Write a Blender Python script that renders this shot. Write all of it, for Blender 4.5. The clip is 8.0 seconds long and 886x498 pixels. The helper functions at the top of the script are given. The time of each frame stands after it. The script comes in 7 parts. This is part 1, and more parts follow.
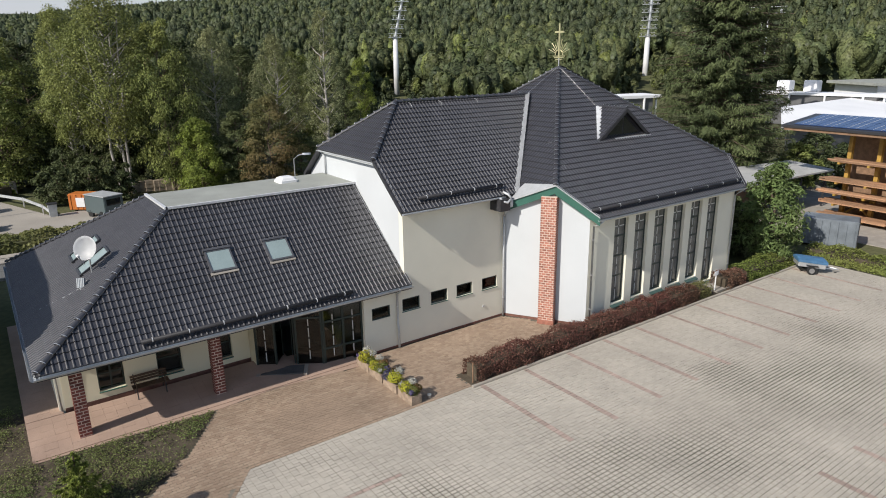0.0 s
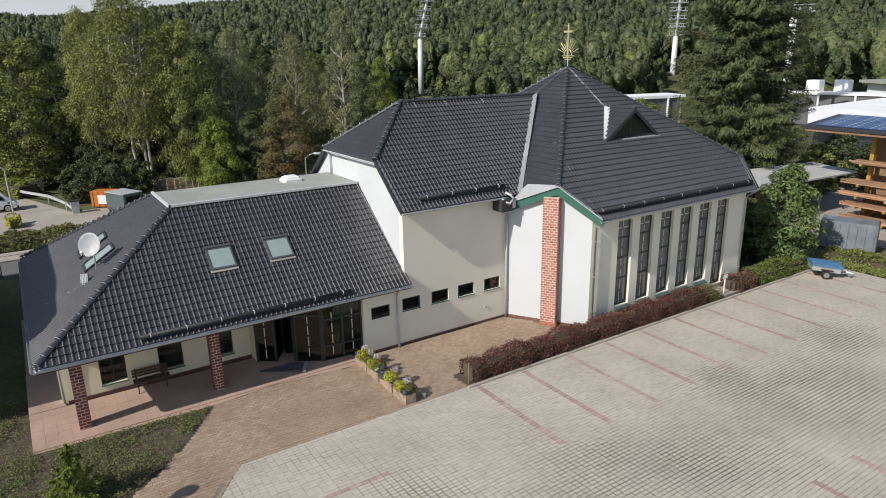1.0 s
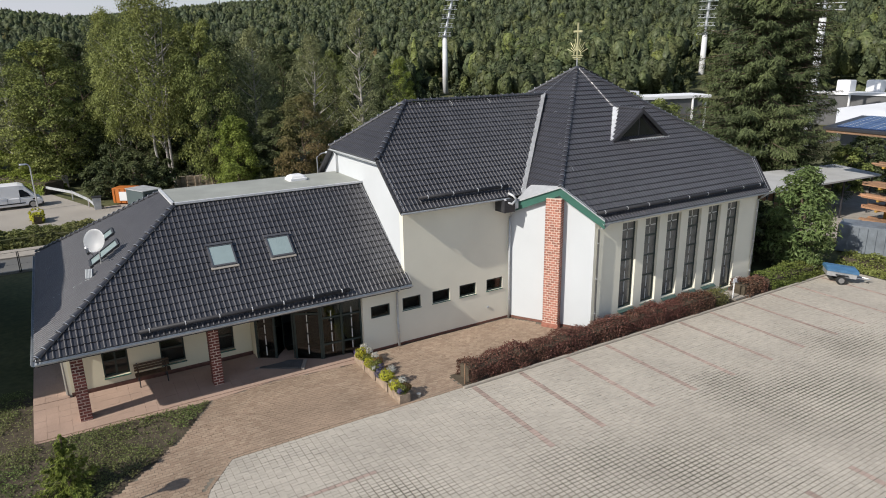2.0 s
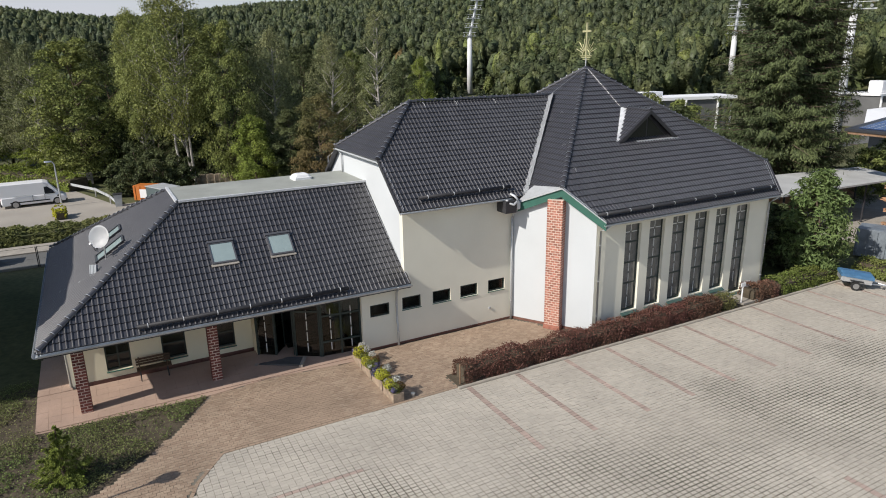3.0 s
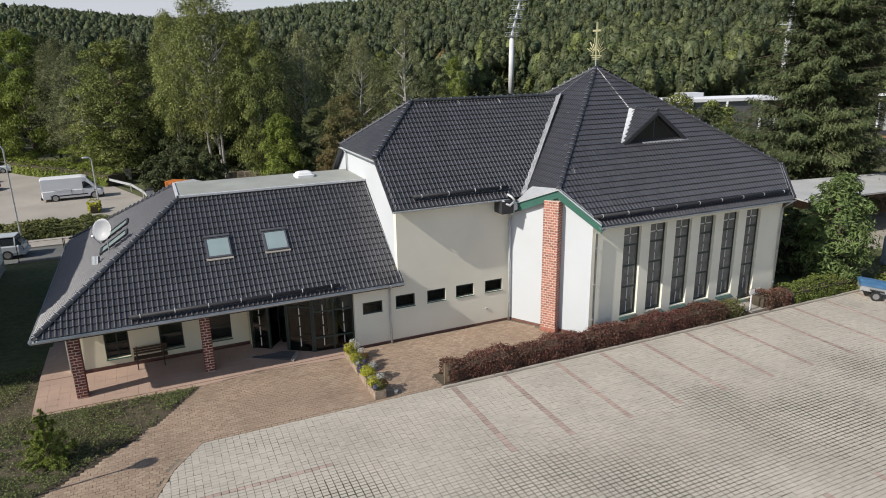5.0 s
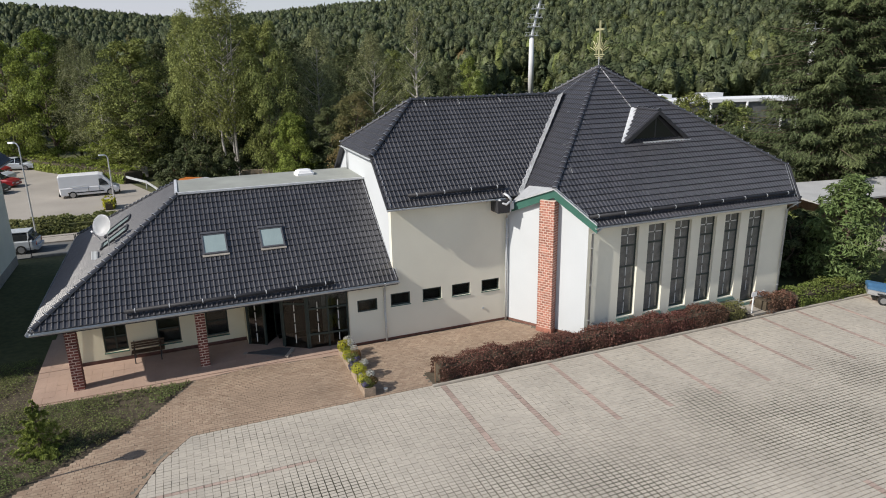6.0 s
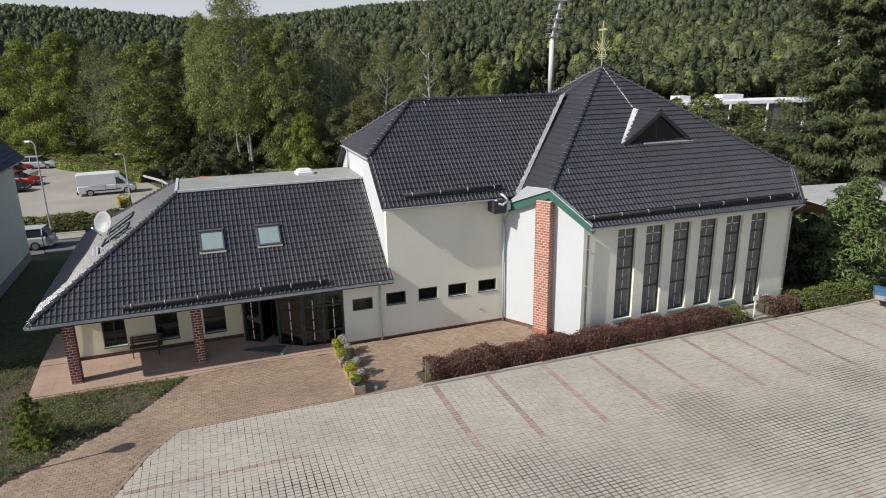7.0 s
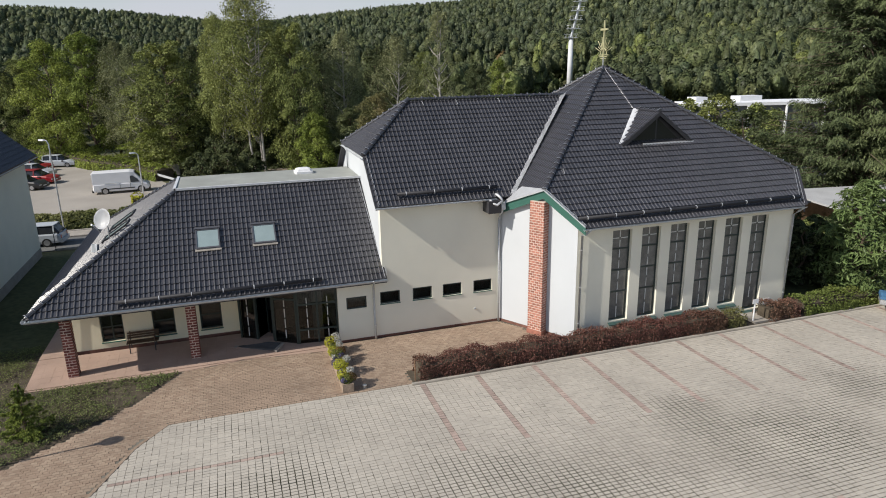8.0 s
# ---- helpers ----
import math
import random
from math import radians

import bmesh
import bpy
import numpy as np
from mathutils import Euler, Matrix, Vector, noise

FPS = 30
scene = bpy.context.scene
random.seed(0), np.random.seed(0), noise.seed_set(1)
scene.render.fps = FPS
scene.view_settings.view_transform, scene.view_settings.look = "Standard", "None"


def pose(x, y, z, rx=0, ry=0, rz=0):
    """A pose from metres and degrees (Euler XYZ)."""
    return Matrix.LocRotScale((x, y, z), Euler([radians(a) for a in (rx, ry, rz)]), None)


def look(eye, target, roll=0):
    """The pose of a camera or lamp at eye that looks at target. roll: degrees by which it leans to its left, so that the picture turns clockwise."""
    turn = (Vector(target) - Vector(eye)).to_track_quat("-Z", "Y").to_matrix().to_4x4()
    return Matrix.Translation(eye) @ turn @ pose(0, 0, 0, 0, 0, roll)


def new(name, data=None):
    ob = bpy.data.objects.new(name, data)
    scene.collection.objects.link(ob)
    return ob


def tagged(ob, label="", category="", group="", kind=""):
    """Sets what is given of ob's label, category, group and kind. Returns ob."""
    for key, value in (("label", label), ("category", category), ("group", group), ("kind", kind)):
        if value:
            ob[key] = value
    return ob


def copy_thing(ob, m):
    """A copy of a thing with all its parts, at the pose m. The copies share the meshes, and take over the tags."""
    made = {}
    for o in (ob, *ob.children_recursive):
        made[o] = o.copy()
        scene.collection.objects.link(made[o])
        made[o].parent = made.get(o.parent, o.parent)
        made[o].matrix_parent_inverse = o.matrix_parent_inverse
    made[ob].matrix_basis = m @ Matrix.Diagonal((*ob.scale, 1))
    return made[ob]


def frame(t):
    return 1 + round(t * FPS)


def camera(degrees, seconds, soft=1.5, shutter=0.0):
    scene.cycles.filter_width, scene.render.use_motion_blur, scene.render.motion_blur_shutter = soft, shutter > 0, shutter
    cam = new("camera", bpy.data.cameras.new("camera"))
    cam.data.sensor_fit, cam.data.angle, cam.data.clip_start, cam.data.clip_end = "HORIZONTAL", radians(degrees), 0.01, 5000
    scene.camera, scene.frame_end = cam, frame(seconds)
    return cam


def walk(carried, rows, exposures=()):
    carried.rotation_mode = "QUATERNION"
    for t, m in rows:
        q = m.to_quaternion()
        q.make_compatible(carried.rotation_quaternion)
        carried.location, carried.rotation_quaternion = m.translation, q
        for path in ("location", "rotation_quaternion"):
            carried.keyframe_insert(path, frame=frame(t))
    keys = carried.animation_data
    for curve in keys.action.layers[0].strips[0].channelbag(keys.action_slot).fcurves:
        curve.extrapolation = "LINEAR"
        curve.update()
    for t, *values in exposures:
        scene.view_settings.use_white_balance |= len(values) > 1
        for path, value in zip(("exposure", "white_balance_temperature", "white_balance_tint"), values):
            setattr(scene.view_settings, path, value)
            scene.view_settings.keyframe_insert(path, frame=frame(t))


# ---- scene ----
cam = camera(68.3, 8.0, soft=1.0)
PATH = [
    (0, (-0.825, -0.814, 12.531), (0.286, 0.749, 11.962), -0.9),
    (0.5, (-0.385, -1.134, 12.545), (0.694, 0.451, 11.975), -0.9),
    (1, (0.124, -1.487, 12.546), (1.167, 0.121, 11.977), -1.0),
    (1.5, (0.599, -1.795, 12.571), (1.608, -0.165, 12.001), -1.0),
    (3, (2.116, -2.697, 12.559), (3.019, -1.006, 11.99), -1.0),
    (3.5, (2.618, -2.962, 12.551), (3.487, -1.252, 11.982), -1.0),
    (4, (3.165, -3.235, 12.544), (4.001, -1.509, 11.975), -1.0),
    (4.5, (3.657, -3.501, 12.524), (4.464, -1.761, 11.957), -1.0),
    (6, (5.266, -4.254, 12.424), (5.981, -2.474, 11.859), -1.0),
    (6.5, (5.8, -4.478, 12.389), (6.485, -2.685, 11.826), -1.0),
    (7, (6.37, -4.723, 12.345), (7.022, -2.917, 11.785), -1.0),
    (7.5, (6.917, -4.923, 12.317), (7.539, -3.107, 11.758), -1.0),
    (8, (7.5, -5.153, 12.27), (8.092, -3.325, 11.714), -1.0),
]
walk(cam, [(t, look(eye, target, roll)) for t, eye, target, roll in PATH])

# ---- world, sun ----
SUN_WAY = Vector((1.0, 0.122, -0.76)).normalized()
sun = new("sun", bpy.data.lights.new("sun", "SUN"))
sun.data.energy, sun.data.angle, sun.data.color = 4.4, radians(0.55), (1.0, 0.955, 0.89)
sun.matrix_world = look((-60, -5, 45), Vector((-60, -5, 45)) + SUN_WAY * 10)
world = bpy.data.worlds.new("world")
scene.world = world
world.use_nodes = True
wn = world.node_tree.nodes
sky = wn.new("ShaderNodeTexSky")
sky.sky_type = "NISHITA"
sky.sun_disc = False
sky.sun_elevation = math.asin(-SUN_WAY.z)
sky.sun_rotation = math.atan2(-SUN_WAY.x, -SUN_WAY.y)
sky.air_density, sky.dust_density = 1.0, 0.8
wn["Background"].inputs[1].default_value = 0.106
wl = world.node_tree.links
# thin pale cloud that thickens towards the horizon
sky_co, sky_split, cloud, thin, low, amount, haze = [wn.new("ShaderNode" + k) for k in ("TexCoord", "SeparateXYZ", "TexNoise", "MapRange", "MapRange", "Math", "Mix")]
cloud.inputs["Scale"].default_value, cloud.inputs["Detail"].default_value = 5.0, 5.0
thin.inputs[1].default_value, thin.inputs[2].default_value, thin.inputs[3].default_value, thin.inputs[4].default_value = 0.35, 0.6, 0.55, 1.0
low.inputs[1].default_value, low.inputs[2].default_value, low.inputs[3].default_value, low.inputs[4].default_value = 0.0, 0.35, 0.95, 0.0
amount.operation = "MULTIPLY"
haze.data_type = "RGBA"
haze.inputs[7].default_value = (5.4, 5.5, 6.3, 1)
wl.new(sky_co.outputs["Generated"], cloud.inputs["Vector"]), wl.new(sky_co.outputs["Generated"], sky_split.inputs[0])
wl.new(sky_split.outputs[2], low.inputs[0]), wl.new(cloud.outputs["Fac"], thin.inputs[0])
wl.new(thin.outputs[0], amount.inputs[0]), wl.new(low.outputs[0], amount.inputs[1])
wl.new(amount.outputs[0], haze.inputs[0]), wl.new(sky.outputs[0], haze.inputs[6])
wl.new(haze.outputs[2], wn["Background"].inputs[0])
scene.view_settings.exposure = 0.13
scene.view_settings.use_white_balance = True
scene.view_settings.white_balance_temperature = 6600


# ---- materials ----
def mat(name, color, rough=0.7, metal=0.0, var=0.12, scale=3.0, fine=40.0, bump=0.2, spec=0.4, island=0.0, random_ob=0.0, second=None, dist=0.01):
    """Principled material with coarse and fine variation of its colour and a fine relief."""
    m = bpy.data.materials.new(name)
    m.use_nodes = True
    n, l = m.node_tree.nodes, m.node_tree.links
    b = n["Principled BSDF"]
    b.inputs["Roughness"].default_value = rough
    b.inputs["Metallic"].default_value = metal
    b.inputs["Specular IOR Level"].default_value = spec
    co = n.new("ShaderNodeTexCoord")
    big = n.new("ShaderNodeTexNoise")
    big.inputs["Scale"].default_value, big.inputs["Detail"].default_value = scale, 6.0
    small = n.new("ShaderNodeTexNoise")
    small.inputs["Scale"].default_value, small.inputs["Detail"].default_value = fine, 4.0
    geo = n.new("ShaderNodeNewGeometry")
    l.new(geo.outputs["Position"], big.inputs["Vector"])
    l.new(geo.outputs["Position"], small.inputs["Vector"])
    ramp = n.new("ShaderNodeMapRange")
    ramp.inputs[1].default_value, ramp.inputs[2].default_value = 0.3, 0.7
    ramp.inputs[3].default_value, ramp.inputs[4].default_value = 1 - var, 1 + var
    l.new(big.outputs["Fac"], ramp.inputs[0])
    ramp2 = n.new("ShaderNodeMapRange")
    ramp2.inputs[1].default_value, ramp2.inputs[2].default_value = 0.3, 0.7
    ramp2.inputs[3].default_value, ramp2.inputs[4].default_value = 1 - var * 0.7, 1 + var * 0.7
    l.new(small.outputs["Fac"], ramp2.inputs[0])
    mul = n.new("ShaderNodeMath")
    mul.operation = "MULTIPLY"
    l.new(ramp.outputs[0], mul.inputs[0]), l.new(ramp2.outputs[0], mul.inputs[1])
    last = mul
    for amount, source in ((island, geo.outputs["Random Per Island"]), (random_ob, n.new("ShaderNodeObjectInfo").outputs["Random"])):
        if amount:
            r = n.new("ShaderNodeMapRange")
            r.inputs[3].default_value, r.inputs[4].default_value = 1 - amount, 1 + amount
            l.new(source, r.inputs[0])
            m2 = n.new("ShaderNodeMath")
            m2.operation = "MULTIPLY"
            l.new(last.outputs[0], m2.inputs[0]), l.new(r.outputs[0], m2.inputs[1])
            last = m2
    base = n.new("ShaderNodeMix")
    base.data_type = "RGBA"
    base.inputs[6].default_value = (*color, 1)
    base.inputs[7].default_value = (*(second or color), 1)
    l.new(big.outputs["Fac"] if not island else geo.outputs["Random Per Island"], base.inputs[0])
    vm = n.new("ShaderNodeVectorMath")
    vm.operation = "SCALE"
    l.new(base.outputs[2], vm.inputs[0]), l.new(last.outputs[0], vm.inputs["Scale"])
    l.new(vm.outputs[0], b.inputs["Base Color"])
    if bump:
        bp = n.new("ShaderNodeBump")
        bp.inputs["Strength"].default_value, bp.inputs["Distance"].default_value = bump, dist
        l.new(small.outputs["Fac"], bp.inputs["Height"])
        l.new(bp.outputs[0], b.inputs["Normal"])
    return m


def leaf_mat(name, color, second, through_light=0.35, var=0.35, clump=0.0):
    """Foliage: diffuse and translucent, each leaf clump with a tone of its own."""
    m = bpy.data.materials.new(name)
    m.use_nodes = True
    n, l = m.node_tree.nodes, m.node_tree.links
    n.remove(n["Principled BSDF"])
    geo = n.new("ShaderNodeNewGeometry")
    mix = n.new("ShaderNodeMix")
    mix.data_type = "RGBA"
    mix.inputs[6].default_value, mix.inputs[7].default_value = (*color, 1), (*second, 1)
    big = n.new("ShaderNodeTexNoise")
    big.inputs["Scale"].default_value, big.inputs["Detail"].default_value = 0.16, 3.0
    l.new(geo.outputs["Position"], big.inputs["Vector"])
    mr = n.new("ShaderNodeMapRange")
    mr.inputs[1].default_value, mr.inputs[2].default_value = 0.35, 0.65
    l.new(big.outputs["Fac"], mr.inputs[0])
    l.new(mr.outputs[0], mix.inputs[0])
    r = n.new("ShaderNodeMapRange")
    r.inputs[3].default_value, r.inputs[4].default_value = 1 - var, 1 + var
    l.new(geo.outputs["Random Per Island"], r.inputs[0])
    inf = n.new("ShaderNodeObjectInfo")
    r2 = n.new("ShaderNodeMapRange")
    r2.inputs[3].default_value, r2.inputs[4].default_value = 0.85, 1.15
    l.new(inf.outputs["Random"], r2.inputs[0])
    mm = n.new("ShaderNodeMath")
    mm.operation = "MULTIPLY"
    l.new(r.outputs[0], mm.inputs[0]), l.new(r2.outputs[0], mm.inputs[1])
    vm = n.new("ShaderNodeVectorMath")
    vm.operation = "SCALE"
    l.new(mix.outputs[2], vm.inputs[0]), l.new(mm.outputs[0], vm.inputs["Scale"])
    d, t, g = n.new("ShaderNodeBsdfDiffuse"), n.new("ShaderNodeBsdfTranslucent"), n.new("ShaderNodeBsdfGlossy")
    g.inputs["Roughness"].default_value = 0.45
    l.new(vm.outputs[0], d.inputs[0]), l.new(vm.outputs[0], t.inputs[0])
    if clump:
        tuft = n.new("ShaderNodeTexNoise")
        tuft.inputs["Scale"].default_value, tuft.inputs["Detail"].default_value = 1.9, 8.0
        l.new(geo.outputs["Position"], tuft.inputs["Vector"])
        tr = n.new("ShaderNodeMapRange")
        tr.inputs[1].default_value, tr.inputs[2].default_value = 0.3, 0.7
        tr.inputs[3].default_value, tr.inputs[4].default_value = 1 - clump, 1 + clump
        l.new(tuft.outputs["Fac"], tr.inputs[0])
        vm2 = n.new("ShaderNodeVectorMath")
        vm2.operation = "SCALE"
        l.new(vm.outputs[0], vm2.inputs[0]), l.new(tr.outputs[0], vm2.inputs["Scale"])
        l.new(vm2.outputs[0], d.inputs[0]), l.new(vm2.outputs[0], t.inputs[0])
        bp = n.new("ShaderNodeBump")
        bp.inputs["Strength"].default_value, bp.inputs["Distance"].default_value = 0.8, 0.5
        l.new(tuft.outputs["Fac"], bp.inputs["Height"])
        l.new(bp.outputs[0], d.inputs["Normal"])
    s1, s2 = n.new("ShaderNodeMixShader"), n.new("ShaderNodeMixShader")
    s1.inputs[0].default_value, s2.inputs[0].default_value = through_light, 0.012
    l.new(d.outputs[0], s1.inputs[1]), l.new(t.outputs[0], s1.inputs[2])
    l.new(s1.outputs[0], s2.inputs[1]), l.new(g.outputs[0], s2.inputs[2])
    l.new(s2.outputs[0], n["Material Output"].inputs[0])
    return m


def glass_mat(name, tint=(0.75, 0.8, 0.8), rough=0.02):
    m = bpy.data.materials.new(name)
    m.use_nodes = True
    n, l = m.node_tree.nodes, m.node_tree.links
    n.remove(n["Principled BSDF"])
    fr = n.new("ShaderNodeFresnel")
    fr.inputs[0].default_value = 1.5
    tr, gl, mx = n.new("ShaderNodeBsdfTransparent"), n.new("ShaderNodeBsdfGlossy"), n.new("ShaderNodeMixShader")
    tr.inputs[0].default_value = (*tint, 1)
    gl.inputs["Roughness"].default_value = rough
    l.new(fr.outputs[0], mx.inputs[0]), l.new(tr.outputs[0], mx.inputs[1]), l.new(gl.outputs[0], mx.inputs[2])
    l.new(mx.outputs[0], n["Material Output"].inputs[0])
    return m


PLASTER = mat("cream_plaster", (0.80, 0.77, 0.645), 0.9, var=0.04, scale=0.6, fine=60, bump=0.15, spec=0.2)
YELLOW_PLASTER = mat("pale_yellow_plaster", (0.80, 0.75, 0.56), 0.9, var=0.04, scale=0.6, fine=60, bump=0.15, spec=0.2)
# white render of the sunlit faces, coloured darker and bluer against the warm sun
SUN_SIDE_PLASTER = mat("sun_side_plaster", (0.56, 0.585, 0.60), 0.9, var=0.03, scale=0.6, fine=60, bump=0.15, spec=0.2)
TILE = mat("roof_tile", (0.043, 0.042, 0.047), 0.36, var=0.18, scale=1.2, fine=30, bump=0.1, spec=1.0, island=0.12)
TILE_PIECE = mat("roof_tile_piece", (0.043, 0.042, 0.047), 0.36, var=0.18, scale=1.2, fine=30, bump=0.1, spec=1.0, random_ob=0.12)
BRICK = mat("red_brick", (0.37, 0.155, 0.11), 0.85, var=0.2, scale=6, fine=60, bump=0.4, random_ob=0.25)
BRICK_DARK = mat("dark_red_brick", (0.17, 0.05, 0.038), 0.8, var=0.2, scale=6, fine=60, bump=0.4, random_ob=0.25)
PLINTH = mat("brown_plinth", (0.17, 0.082, 0.062), 0.85, var=0.25, scale=5, fine=50, bump=0.3)
MORTAR = mat("mortar", (0.62, 0.50, 0.42), 0.95, var=0.1, scale=5, fine=80)
ZINC = mat("zinc", (0.50, 0.52, 0.53), 0.45, metal=0.25, var=0.12, scale=2, fine=25, bump=0.05)
APRON = mat("grey_sheet", (0.42, 0.43, 0.44), 0.55, metal=0.2, var=0.1, scale=3)
LEAD = mat("pale_flashing", (0.62, 0.63, 0.64), 0.55, metal=0.2, var=0.1, scale=3, fine=25, bump=0.05)
STEEL = mat("galvanised_steel", (0.62, 0.63, 0.64), 0.4, metal=0.7, var=0.1)
GUARD = mat("dark_guard_pipe", (0.028, 0.028, 0.032), 0.6, var=0.15, spec=0.3)
DARK_METAL = mat("dark_coated_metal", (0.045, 0.045, 0.05), 0.4, metal=0.2, var=0.1)
SILL_GREEN = mat("grey_green_sill", (0.05, 0.095, 0.085), 0.45, var=0.08, scale=3, bump=0.05)
GREEN = mat("green_paint", (0.04, 0.125, 0.095), 0.5, var=0.08, scale=3, bump=0.05)
FELT = mat("roofing_felt", (0.30, 0.31, 0.28), 0.9, var=0.14, scale=0.8, fine=50, bump=0.3)
FRAME = mat("dark_green_frame", (0.030, 0.045, 0.040), 0.45, var=0.1)
DORMER_GLASS = mat("black_glass", (0.018, 0.02, 0.022), 0.08, var=0.1, spec=0.5)
GLASS = glass_mat("window_glass", (0.55, 0.58, 0.57))
# pane colour holds the pale sky mirrored in the roof windows
SKY_PANE = mat("sky_reflection_pane", (0.27, 0.34, 0.34), 0.15, var=0.06, scale=2)
# room surfaces coloured near-black so they look unlit behind the glass
INSIDE = mat("darkened_interior", (0.085, 0.085, 0.085), 0.9, var=0.1)
PALE_CURTAIN = mat("pale_curtain", (0.55, 0.53, 0.50), 0.9, var=0.1, scale=4)
CURTAIN = mat("grey_curtain", (0.30, 0.28, 0.27), 0.9, var=0.15, scale=4)
WHITE_BAR = mat("pale_bar", (0.64, 0.64, 0.61), 0.5, var=0.05)
PAVER = mat("grey_paver", (0.425, 0.387, 0.328), 0.92, var=0.10, scale=0.35, fine=25, bump=0.35, island=0.06)
PAVER_PIECE = mat("grey_paver_piece", (0.425, 0.387, 0.328), 0.92, var=0.10, scale=0.35, fine=25, bump=0.35, random_ob=0.06)
PAVER_RED = mat("red_paver", (0.290, 0.208, 0.148), 0.92, var=0.16, scale=0.45, fine=25, bump=0.35, island=0.06, second=(0.330, 0.250, 0.180))
PAVER_RED_PIECE = mat("red_paver_piece", (0.310, 0.228, 0.163), 0.92, var=0.16, scale=0.45, fine=25, bump=0.35, random_ob=0.07)
LINE_RED = mat("red_line_paver", (0.37, 0.285, 0.24), 0.92, var=0.15, scale=0.5, fine=25, bump=0.35, island=0.10)
JOINT = mat("joint_sand", (0.17, 0.155, 0.125), 1.0, var=0.2, scale=1.2, fine=30, bump=0.5)
jn, jl = JOINT.node_tree.nodes, JOINT.node_tree.links
moss = jn.new("ShaderNodeTexNoise")
moss.inputs["Scale"].default_value, moss.inputs["Detail"].default_value = 0.22, 5.0
jl.new(jn.new("ShaderNodeNewGeometry").outputs["Position"], moss.inputs["Vector"])
moss_range = jn.new("ShaderNodeMapRange")
moss_range.inputs[1].default_value, moss_range.inputs[2].default_value = 0.42, 0.56
jl.new(moss.outputs["Fac"], moss_range.inputs[0])
moss_mix = jn.new("ShaderNodeMix")
moss_mix.data_type = "RGBA"
moss_mix.inputs[7].default_value = (0.045, 0.045, 0.028, 1)
joint_bsdf = jn["Principled BSDF"]
jl.new(joint_bsdf.inputs["Base Color"].links[0].from_socket, moss_mix.inputs[6])
jl.new(moss_range.outputs[0], moss_mix.inputs[0])
jl.new(moss_mix.outputs[2], joint_bsdf.inputs["Base Color"])
LEADED = mat("leaded_glass", (0.145, 0.145, 0.135), 0.16, var=0.25, scale=3, fine=30, bump=0.1, spec=0.5)
GROUND = mat("grassy_ground", (0.075, 0.10, 0.03), 1.0, var=0.35, scale=0.15, fine=4, bump=0.5, second=(0.10, 0.085, 0.045))
SOIL = mat("bed_soil", (0.08, 0.064, 0.044), 1.0, var=0.3, fine=20, bump=0.6)
ASPHALT = mat("asphalt", (0.13, 0.13, 0.125), 0.9, var=0.12, scale=0.3, fine=60, bump=0.3)
OCHRE_STONE = mat("ochre_stone", (0.36, 0.30, 0.23), 0.95, var=0.25, scale=2, fine=20, bump=0.5)
KERB = mat("kerb_stone", (0.36, 0.325, 0.275), 0.9, var=0.15, scale=2, fine=40, bump=0.3)
LOT = mat("car_park_paving", (0.33, 0.30, 0.26), 0.92, var=0.12, scale=0.2, fine=20, bump=0.3)
SHEET_ROOF = mat("pale_sheet_roof", (0.42, 0.42, 0.41), 0.7, var=0.12, scale=0.6, fine=20)
CONCRETE = mat("concrete", (0.33, 0.30, 0.26), 0.9, var=0.15, scale=1.5, fine=40, bump=0.3)
BARK = mat("bark", (0.12, 0.09, 0.065), 0.95, var=0.3, scale=2, fine=20, bump=0.6)
BIRCH = mat("birch_bark", (0.34, 0.32, 0.29), 0.9, var=0.4, scale=2, fine=10, bump=0.3)
WOOD = mat("weathered_wood", (0.23, 0.14, 0.085), 0.75, var=0.25, scale=3, fine=30, bump=0.3)
PLANK = mat("sawn_timber", (0.34, 0.24, 0.15), 0.8, var=0.3, scale=0.5, fine=20, bump=0.3, random_ob=0.35, second=(0.36, 0.16, 0.08))
YELLOW = mat("yellow_paint", (0.38, 0.23, 0.05), 0.55, var=0.2, scale=2, fine=20)
MAT_GREY = mat("grey_mat", (0.10, 0.10, 0.10), 0.95, var=0.2, scale=3, fine=60)
GOLD = mat("gilded_metal", (0.50, 0.47, 0.27), 0.45, metal=0.3, var=0.1)
WHITE_PAINT = mat("white_paint", (0.78, 0.78, 0.78), 0.4, var=0.04, scale=0.5)
WHITE_ROOF = mat("white_membrane", (0.82, 0.82, 0.82), 0.6, var=0.05, scale=0.2)
BLACK = mat("black_rubber", (0.02, 0.02, 0.02), 0.7, var=0.1)
LEAF_A = leaf_mat("leaf_mid_green", (0.150, 0.181, 0.056), (0.210, 0.230, 0.072), 0.22, 0.6)
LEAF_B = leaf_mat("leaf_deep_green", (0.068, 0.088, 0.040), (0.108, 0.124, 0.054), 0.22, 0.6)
LEAF_C = leaf_mat("leaf_light_green", (0.180, 0.230, 0.050), (0.240, 0.279, 0.062), 0.25, 0.6)
LEAF_D = leaf_mat("leaf_rusty", (0.19, 0.14, 0.065), (0.15, 0.16, 0.065), 0.25, 0.3)
LEAF_E = leaf_mat("leaf_birch_yellow", (0.195, 0.226, 0.074), (0.258, 0.275, 0.092), 0.3, 0.6)
LEAF_F = leaf_mat("leaf_birch_grey", (0.180, 0.200, 0.100), (0.242, 0.252, 0.126), 0.3, 0.6)
WOOD_A = leaf_mat("hill_leaf_green", (0.088, 0.112, 0.048), (0.140, 0.152, 0.066), 0.10, 0.35, 0.5)
